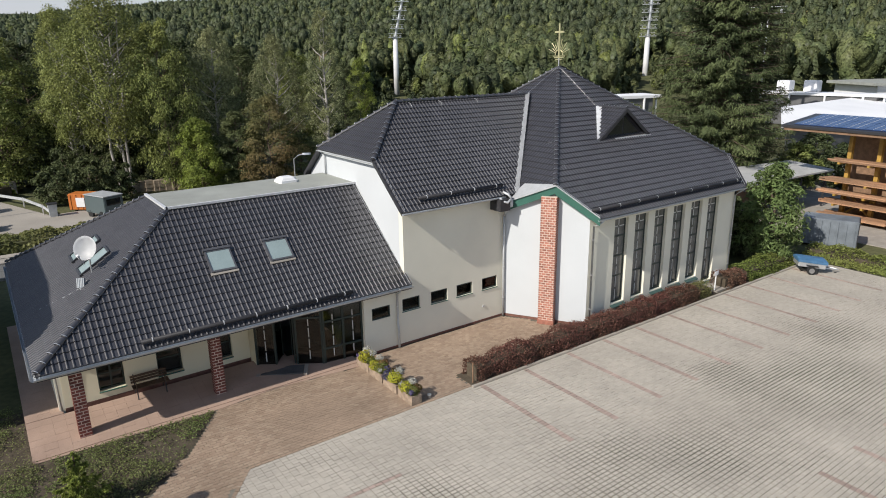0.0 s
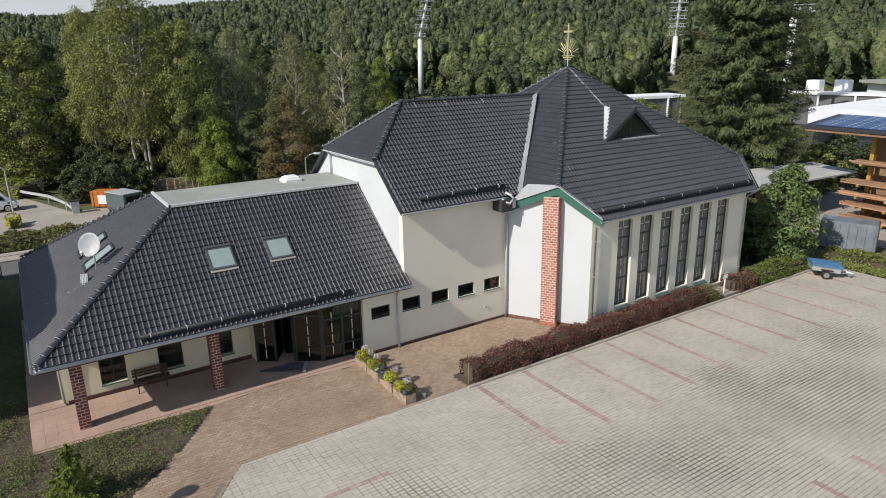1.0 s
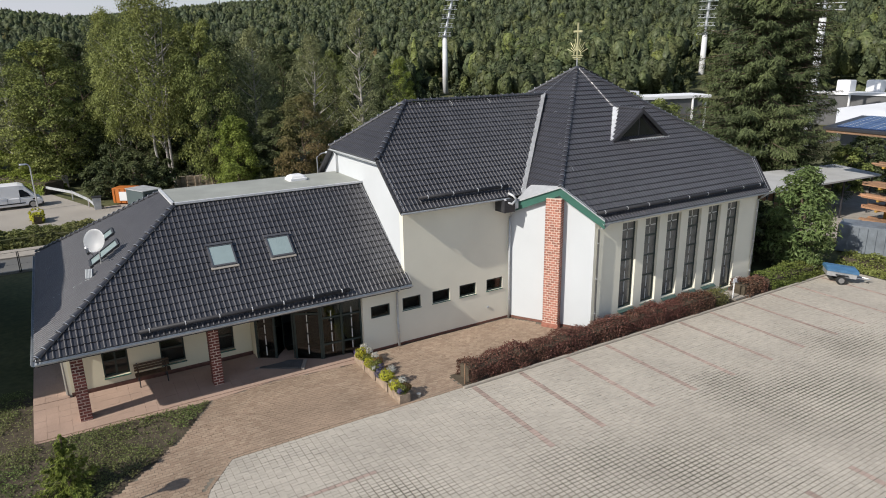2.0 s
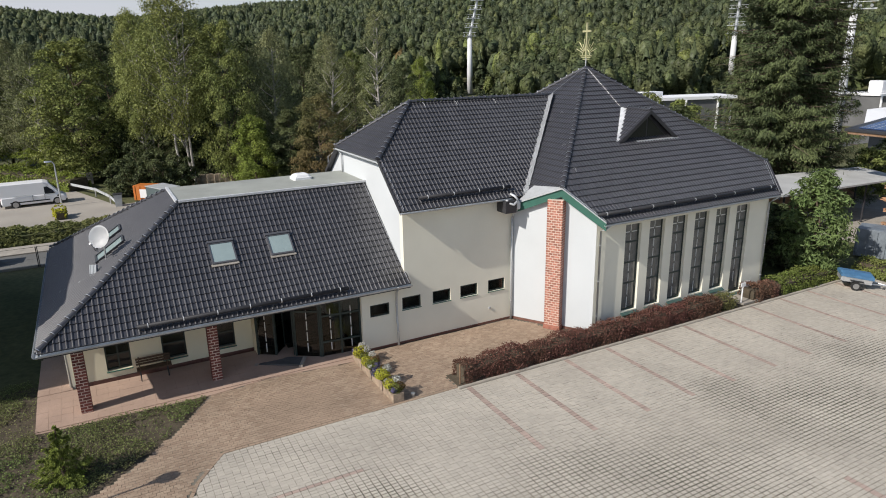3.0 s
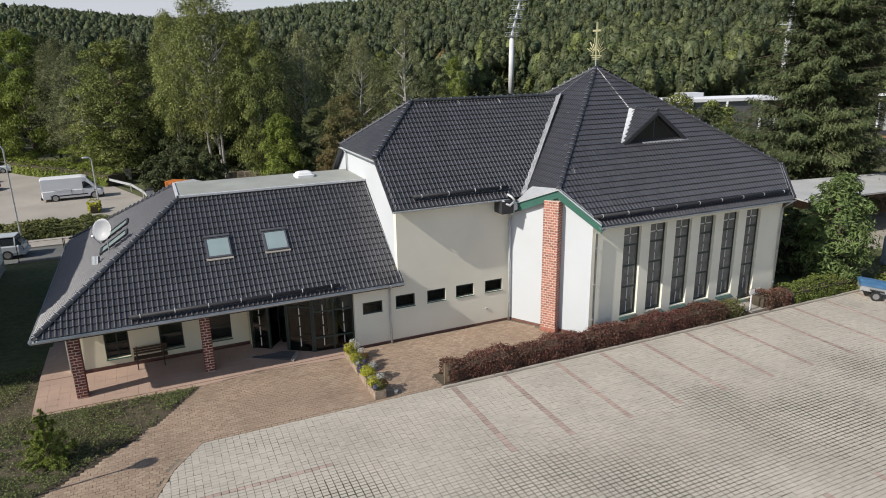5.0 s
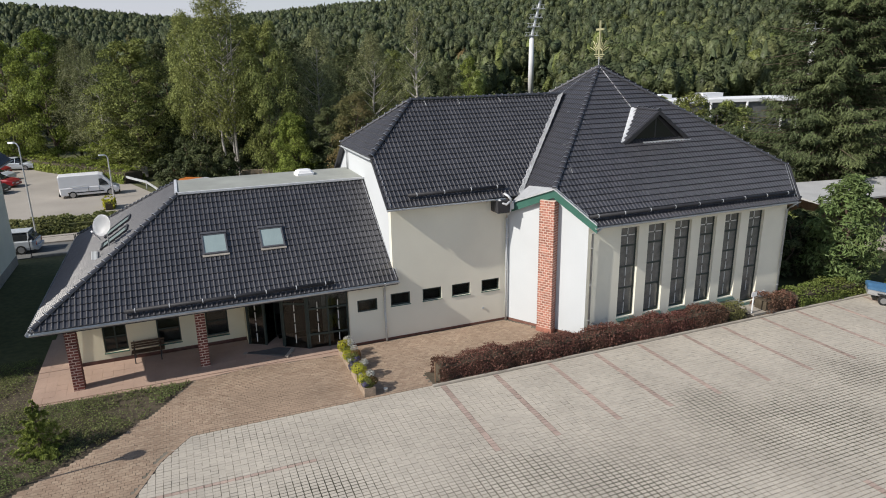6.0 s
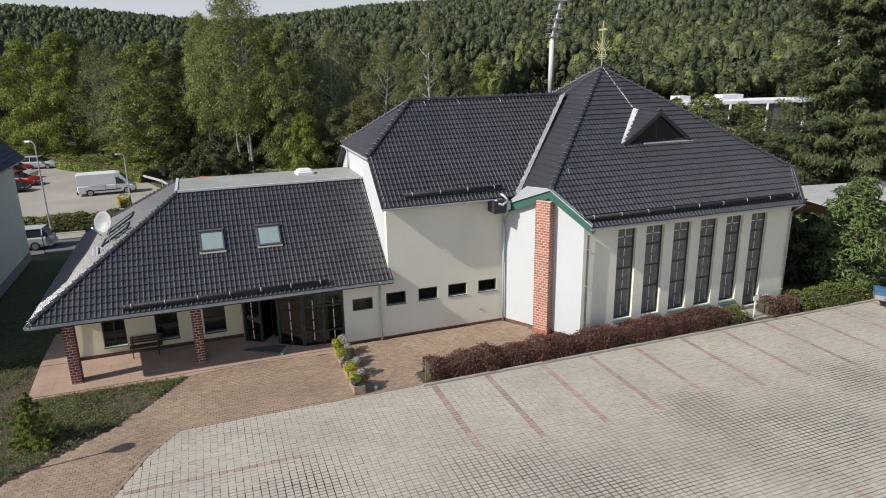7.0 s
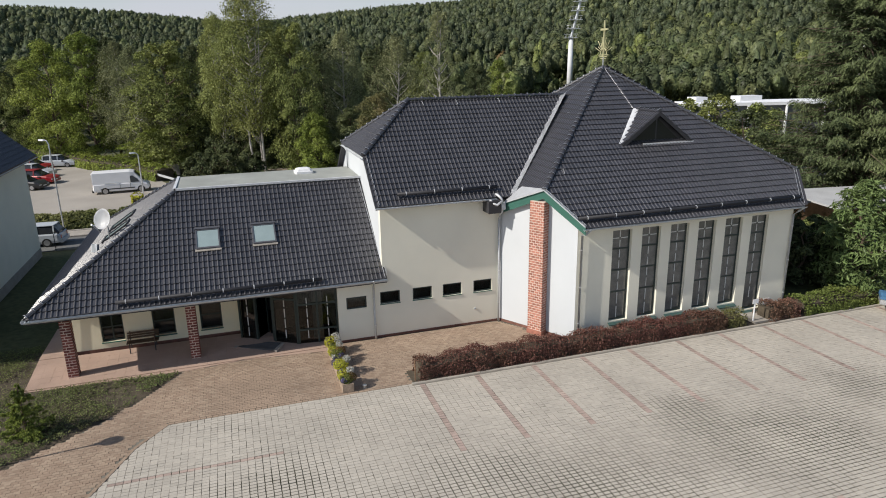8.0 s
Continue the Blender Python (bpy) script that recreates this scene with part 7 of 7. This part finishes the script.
# ---- street and car park furniture ----
def street_lamp(x, y, h, label, bend=0.9, way=(-1, 0, 0), r=0.07):
    t = thing("street_lamp", label, "street lamp", (x, y, 0))
    w = Vector(way)
    o = Vector((x, y, 0))
    part("pole", tube(bmesh.new(), [o, o + Vector((0, 0, h * 0.5)), o + Vector((0, 0, h - 0.3)), o + Vector((0, 0, h - 0.06)) + w * bend * 0.35, o + Vector((0, 0, h)) + w * bend * 0.7], r, 8, r * 0.6), STEEL, t)
    hd = bmesh.new()
    loft(hd, [[o + w * u + Vector((-w.y * s, w.x * s, h + z)) for s, z in ((-q, -0.05), (q, -0.05), (q * 0.7, 0.07), (-q * 0.7, 0.07))] for u, q in ((bend * 0.65, 0.05), (bend * 0.65 + 0.12, 0.10), (bend * 0.65 + 0.45, 0.11), (bend * 0.65 + 0.55, 0.05))])
    part("lantern", hd, STEEL, t)


street_lamp(-0.95, 64.6, 4.1, "grey car park lamp", 0.3)
street_lamp(-19.7, 107.5, 4.6, "grey car park lamp far off", 0.7)
street_lamp(-5.3, 50.9, 7.0, "tall grey street lamp pole leaning over the street", 0.35, (-0.9, 0.43, 0), 0.06)
street_lamp(16.2, 40.0, 6.4, "curved grey lamp behind the church", 0.9, (0.9, -0.4, 0), 0.045)
for k, (x, n) in enumerate(((-4.6, 2.75), (-1.85, 2.4))):
    f = thing("wire_fence", "thin dark wire fence between the yard and the street", "fence", (x, 44.7, 0), "street fence")
    for u in (0.0, n - 0.08):
        part("post", tube(bmesh.new(), [(x + u, 44.7, 0), (x + u, 44.7, 1.35)], 0.028, 6), DARK_METAL, f)
    for z in (0.15, 0.55, 0.95, 1.32):
        part("wire", tube(bmesh.new(), [(x, 44.7, z), (x + n - 0.08, 44.7, z)], 0.004 if z < 1.2 else 0.012, 5), DARK_METAL, f)
    part("kerb", boxed(x - 0.1, 44.74, -0.05, x + n - 0.1, 44.9, 0.10), CONCRETE, f)
rail = thing("guard_rail", "pale steel guard rail along the car park edge", "guard rail", (0, 77, 0))
gp = [(3.4, 61.9, 0.25), (3.0, 63.4, 0.55), (1.9, 67.8, 0.6), (-0.3, 72.4, 0.6), (-3.4, 77.6, 0.6)]
for a, b in zip(gp, gp[1:]):
    a, b = Vector(a), Vector(b)
    part("beam", prism(bmesh.new(), [a, b, b + Vector((0, 0, 0.24)), a + Vector((0, 0, 0.24))], (0.06, 0.03, 0)), ZINC, rail)
    part("post", tube(bmesh.new(), [(a.x, a.y, 0), (a.x, a.y, a.z + 0.3)], 0.06, 6), STEEL, rail)
stone = thing("stone_wall", "low pale ochre stone retaining wall under the trees", "wall", (10, 69, 0))
wr = random.Random(12)
u = 0.0
while u < 6.4:
    w = wr.uniform(0.35, 0.75)
    for k in range(3):
        part("stone", boxed(10.1 + u, 68.6 - u * 0.28 + wr.uniform(-0.04, 0.04), 0.36 * k - 0.02, 10.1 + u + w + 0.02, 69.2 - u * 0.28, 0.36 * k + wr.uniform(0.34, 0.40), bevel=0.04), OCHRE_STONE, stone)
    u += w
for i, (x, y, h, r) in enumerate(((4.6, 66.8, 3.6, 2.0), (7.2, 66.4, 4.4, 2.2), (9.6, 65.9, 3.6, 1.9))):
    broadleaf("shrub", h, r, 190 + i, LEAF_B, BARK, "dark undergrowth shrub behind the container", 0.04, 20, 240, 0.12, 0.6, at=(x, y, 0))
stone2 = thing("stone_wall", "pale stone wall beyond the car park", "wall", (0, 78, 0))
for i in range(5):
    part("stone", boxed(-1.2 + i * 0.62, 78.6 - i * 0.8, 0.0, -0.6 + i * 0.62, 79.4 - i * 0.8, 1.2, bevel=0.05), CONCRETE, stone2)
ORANGE = mat("orange_paint", (0.48, 0.15, 0.03), 0.55, var=0.15, scale=2)
cont = thing("skip_container", "orange waste container with a pale torn poster", "container", (5.3, 61.2, 0))
cm = pose(6.15, 63.3, 0, 0, 0, -36) @ Matrix.Diagonal((0.82, 0.82, 0.9, 1))
part("tub", boxed(-1.2, -0.8, 0.1, 1.2, 0.8, 1.65, m=cm, bevel=0.04), ORANGE, cont)
for u in (-1.0, -0.4, 0.2, 0.8):
    part("rib", boxed(u, -0.86, 0.15, u + 0.1, -0.8, 1.6, m=cm), ORANGE, cont)
part("poster", boxed(-0.35, -0.88, 0.4, 0.55, -0.862, 1.3, m=cm), WHITE_PAINT, cont)
cab2 = thing("box_trailer", "grey-green box body parked beside the container", "trailer", (7.6, 61.6, 0))
cm = pose(7.2, 59.4, 0, 0, 0, 24) @ Matrix.Diagonal((0.85, 0.85, 0.82, 1))
part("body", boxed(-1.0, -1.6, 0.4, 1.0, 1.6, 2.2, m=cm, bevel=0.05), GREY_GREEN, cab2)
part("roof", boxed(-1.04, -1.64, 2.2, 1.04, 1.64, 2.28, m=cm), ZINC, cab2)
part("rear_window", boxed(-0.75, -1.62, 1.3, 0.7, -1.6, 1.95, m=cm), CAR_GLASS, cab2)
for s in (-1, 1):
    for y in (-0.9, 0.9):
        part("wheel", tube(bmesh.new(), [cm @ Vector((s * 0.8, y, 0.33)), cm @ Vector((s * 1.0, y, 0.33))], 0.33, 14), BLACK, cab2)
bin2 = thing("rubbish_bin", "pale grey rubbish bin", "bin", (3.5, 62.0, 0))
part("tub", tube(bmesh.new(), [(3.6, 62.0, 0), (3.6, 62.0, 1.05)], 0.38, 4, 0.48), ZINC, bin2)
part("lid", boxed(3.2, 61.6, 1.05, 4.0, 62.4, 1.13, bevel=0.02), DARK_METAL, bin2)
hedge("hedge", [(-1.0, 60.6), (-0.9, 58.6)], 0.8, 0.8, FLOWER_YELLOW, "yellow-green shrub beside the lamp", leaf=0.12, per=60, seed=14, category="shrub")
hedge("hedge", [(-27, 114), (-13.8, 94.5), (-8.3, 85.6), (-3.6, 79.4), (0.6, 72.6)], 2.6, 1.5, LEAF_C, "sunlit green bushes behind the car park", leaf=0.11, per=80, seed=15, rounded=1.0, category="shrub")
hedge("hedge", [(-60, 142), (-27, 116)], 4.0, 2.2, LEAF_A, "green bushes behind the car park", leaf=0.25, per=10, seed=16, rounded=1.0, category="shrub")

# ---- neighbouring house to the west ----
house = thing("neighbour_house", "white rendered neighbouring house with a dark roof", "house", (-10.5, 35, 0))
hx0, hx1, hy0, hy1, hz = -15.7, -5.2, 25.5, 43.5, 6.55
part("wall", prism(bmesh.new(), [(hx0, hy0, 0), (hx1, hy0, 0), (hx1, hy1, 0), (hx0, hy1, 0)], (0, 0, hz)), PLASTER, house)
part("plinth", boxed(hx1, hy0 - 0.02, 0, hx1 + 0.02, hy1, 0.6), CONCRETE, house)
RS0, RN0 = 24.0, hy1 + 0.1                 # south and north verge of the roof
hroof = part("roof", prism(bmesh.new(), [(hx0 - 0.7, RS0, hz), (hx1 + 0.7, RS0, hz), (hx1 + 0.7, RN0, hz), (hx0 - 0.7, RN0, hz)], (0, 0, 0.16)), WOOD, house)
hz2 = hz + 0.18
hh = (hx1 - hx0 + 1.4) / 2
HP = 0.93                                  # roof pitch, height over run
mx, top = (hx0 + hx1) / 2, hz2 + hh * HP
hk, hd = 3.3, 4.2                          # run up to the half hip, and how far in it reaches the ridge
zk = hz2 + hk * HP
xe, xw = hx1 + 0.7, hx0 - 0.7
roof_plane(hroof, [(xe, RS0, hz2), (xe, RN0, hz2), (xe - hk, RN0, zk), (mx, RN0 - hd, top), (mx, RS0 + hd, top), (xe - hk, RS0, zk)], "slope")
roof_plane(hroof, [(xw, RN0, hz2), (xw, RS0, hz2), (xw + hk, RS0, zk), (mx, RS0 + hd, top), (mx, RN0 - hd, top), (xw + hk, RN0, zk)], "slope")
roof_plane(hroof, [(xe - hk, RN0, zk), (xw + hk, RN0, zk), (mx, RN0 - hd, top)], "slope")
roof_plane(hroof, [(xw + hk, RS0, zk), (xe - hk, RS0, zk), (mx, RS0 + hd, top)], "slope")
for y in (hy0, hy1 - 0.3):
    part("gable", prism(bmesh.new(), [(xw + 0.75, y, hz2 - 0.02), (xe - 0.75, y, hz2 - 0.02), (xe - hk, y, zk - 0.1), (xw + hk, y, zk - 0.1)], (0, 0.3, 0)), PLASTER, house)
gutter(house, (hx1 + 0.76, RS0, hz2 - 0.05), (hx1 + 0.76, RN0, hz2 - 0.05))


# ---- court pavers ----
PX, PYD = 0.229, 0.152
COURT = [(40.2, 17.2), (13.5, 17.38), (4.48, 17.46), (3.5, 16.2), (2.5, 13.9), (0, 10.6), (-6, 4.5), (-6, 3), (40.2, 3)]
LINES = [13.83 + 2.37 * k for k in range(11)]
EDGE = [(13.45, 17.50), (4.46, 17.50), (3.48, 16.22), (2.48, 13.92), (0.0, 10.62), (-6.0, 4.5)]
EDGE_MESH = link_mesh("edging_stone", boxed(-0.098, -0.06, -0.08, 0.098, 0.06, 0.0), PAVER_RED_PIECE)
SPOTS = [(17.5, 9.6, 2.4), (22.5, 10.2, 2.2), (22.3, 12.6, 1.3), (14.3, 11.2, 1.2), (25.5, 9.4, 2.8), (8.3, 12.9, 1.5), (12.0, 9.6, 1.6), (30, 11.5, 2.0)]


def worn(x, y):
    """Joint width: tight beside the kerb, wide and grassy in worn patches of the aisle."""
    w = sum(math.exp(-((x - a) ** 2 + (y - b) ** 2 * 1.6) / (r * r)) for a, b, r in SPOTS)
    n = noise.noise(Vector((x * 0.5, y * 0.5, 3))) * 0.5 + noise.noise(Vector((x * 2.2, y * 2.2, 7))) * 0.5
    aisle = max(0.0, min(1.0, (14.2 - y) / 3))
    return max(0.007, min(0.05, 0.010 + 0.010 * aisle + 0.016 * n + 0.022 * min(1.2, w)))


cells, red = [], []
for j in range(int(14.5 / PYD)):
    for i in range(int(46.2 / PX)):
        x, y = -6 + (i + 0.5) * PX, 3 + (j + 0.5) * PYD
        if not inside(COURT, x, y):
            continue
        on = any(abs(x - l) <= PX / 2 for l in LINES) and (y > 12.4 or y < 6.7) or (abs(y - 14.35) < PYD / 2 and 2 < x < 8.2)
        (red if on and x > 3 else cells).append((x, y))
paver_field(court, "paver", cells, PX, PYD, PAVER, PAVER_PIECE, (9.0, 14.5, 16.0, 17.4), gap=0.014, tip=0.003, wear=worn)
paver_field(court, "line_paver", red, PX, PYD, LINE_RED, LINE_RED, (0, 0, 0, 0), gap=0.02, tip=0.003)
for (xa, ya), (xb, yb) in zip(EDGE, EDGE[1:]):
    n = max(1, int(math.hypot(xb - xa, yb - ya) / 0.21))
    for k in range(n):
        x, y = xa + (xb - xa) * (k + 0.5) / n, ya + (yb - ya) * (k + 0.5) / n
        piece("edging_stone", EDGE_MESH, pose(x, y, 0.012, 0, 0, math.degrees(math.atan2(yb - ya, xb - xa)) + random.uniform(-1, 1)), plaza)
BX, BY = 0.20, 0.14
PLAZA = [(-7, 4), (0, 10.75), (2.4, 14.0), (3.4, 16.3), (4.42, 17.56), (13.5, 17.56), (13.5, 18.5), (20.4, 18.5), (20.4, 20.0), (19.1, 22.25), (11.5, 22.25), (11.4, 21.6), (7.15, 22.0), (5.0, 21.75), (4.75, 21.75), (3.5, 20.0), (2.5, 18.7), (1.5, 17.85), (-0.4, 16.3), (-3.0, 14.6), (-7, 12.7)]
cells = []
for j in range(140):
    for i in range(150):
        x, y = -8 + (i + 0.5 * (j % 2)) * BX, 3.6 + (j + 0.5) * BY
        if inside(PLAZA, x, y) and inside(PLAZA, x, y - 0.03):
            cells.append((x, y))
paver_field(plaza, "brick_paver", cells, BX, BY, PAVER_RED, PAVER_RED_PIECE, (6.0, 17.6, 9.0, 20.4), gap=0.010, tip=0.003)
tagged(part("kerb", boxed(13.4, 17.26, -0.1, 40.2, 17.42, 0.07, bevel=0.02), KERB), "pale concrete kerb edging the hedge bed", "kerb", kind="structure")
hedge("hedge", [(13.75, 17.95), (22.0, 17.95), (28.7, 17.95)], 0.95, 0.78, HEDGE_RED, "clipped barberry hedge in brownish red leaf", leaf=0.036, per=640)
hedge("hedge", [(28.75, 17.95), (29.75, 17.95)], 0.85, 0.66, LEAF_D_GREEN, "clipped yellowish green end of the hedge", leaf=0.036, per=640, seed=18)
hedge("hedge", [(31.0, 17.95), (33.0, 17.95)], 0.95, 0.8, HEDGE_RED, "clipped barberry hedge in brownish red leaf", leaf=0.036, per=640, seed=8)
hedge("hedge", [(33.2, 18.2), (38.2, 18.2)], 1.5, 0.75, HEDGE_GREEN, "low spreading bright green juniper", leaf=0.05, per=380, seed=9, rounded=0.4)
hedge("hedge", [(41.2, 18.0), (41.2, 2.0)], 1.9, 0.8, HEDGE_GREEN, "low spreading bright green juniper", leaf=0.06, per=260, seed=10, rounded=0.4)
hedge("hedge", [(-24, 53.2), (-5, 52.9), (6.5, 52.6), (16, 53.0)], 3.8, 0.85, LEAF_D_GREEN, "rough green hedge bank beside the street", leaf=0.12, per=75, seed=12, rounded=0.6, core=GROUND)

TERRACE = [(-1.08, 21.92), (4.98, 21.78), (7.15, 22.02), (11.38, 21.62), (11.38, 22.5), (9.7, 22.8), (8.6, 24.2), (7.1, 24.44), (0.2, 24.6), (0.0, 24.6), (0.0, 28.0), (-1.08, 28.0)]
cells = [(-1.1 + (i + 0.5) * 0.4, 21.6 + (j + 0.5) * 0.4) for j in range(17) for i in range(32)]
paver_field(bpy.data.objects["terrace"], "slab", [c for c in cells if inside(TERRACE, c[0], c[1]) and inside(TERRACE, c[0], c[1] - 0.15)], 0.4, 0.4, bpy.data.materials["pink_terrace_slab"], bpy.data.materials["pink_terrace_slab"], (-2, 21, 12, 29), top=0.028, gap=0.004, tip=0.002, lift=lambda x, y: 0.095 * max(0.0, min(2.7, y - 21.9)))

# pavers of the court under and behind the flight, tops only
rest = random.Random(6)
pv, pf = [], []
for j in range(int(12 / PYD)):
    for i in range(int(48 / PX)):
        x, y = -8 + (i + 0.5) * PX, 3 - (j + 0.5) * PYD
        a, b = PX / 2 - rest.uniform(0.004, 0.014), PYD / 2 - rest.uniform(0.004, 0.014)
        z, k = rest.uniform(-0.004, 0.0), len(pv)
        pv += [(x - a, y - b, z), (x + a, y - b, z), (x + a, y + b, z), (x - a, y + b, z)]
        pf.append((k, k + 1, k + 2, k + 3))
pydata("paving", pv, pf, PAVER, court, kind="stuff")
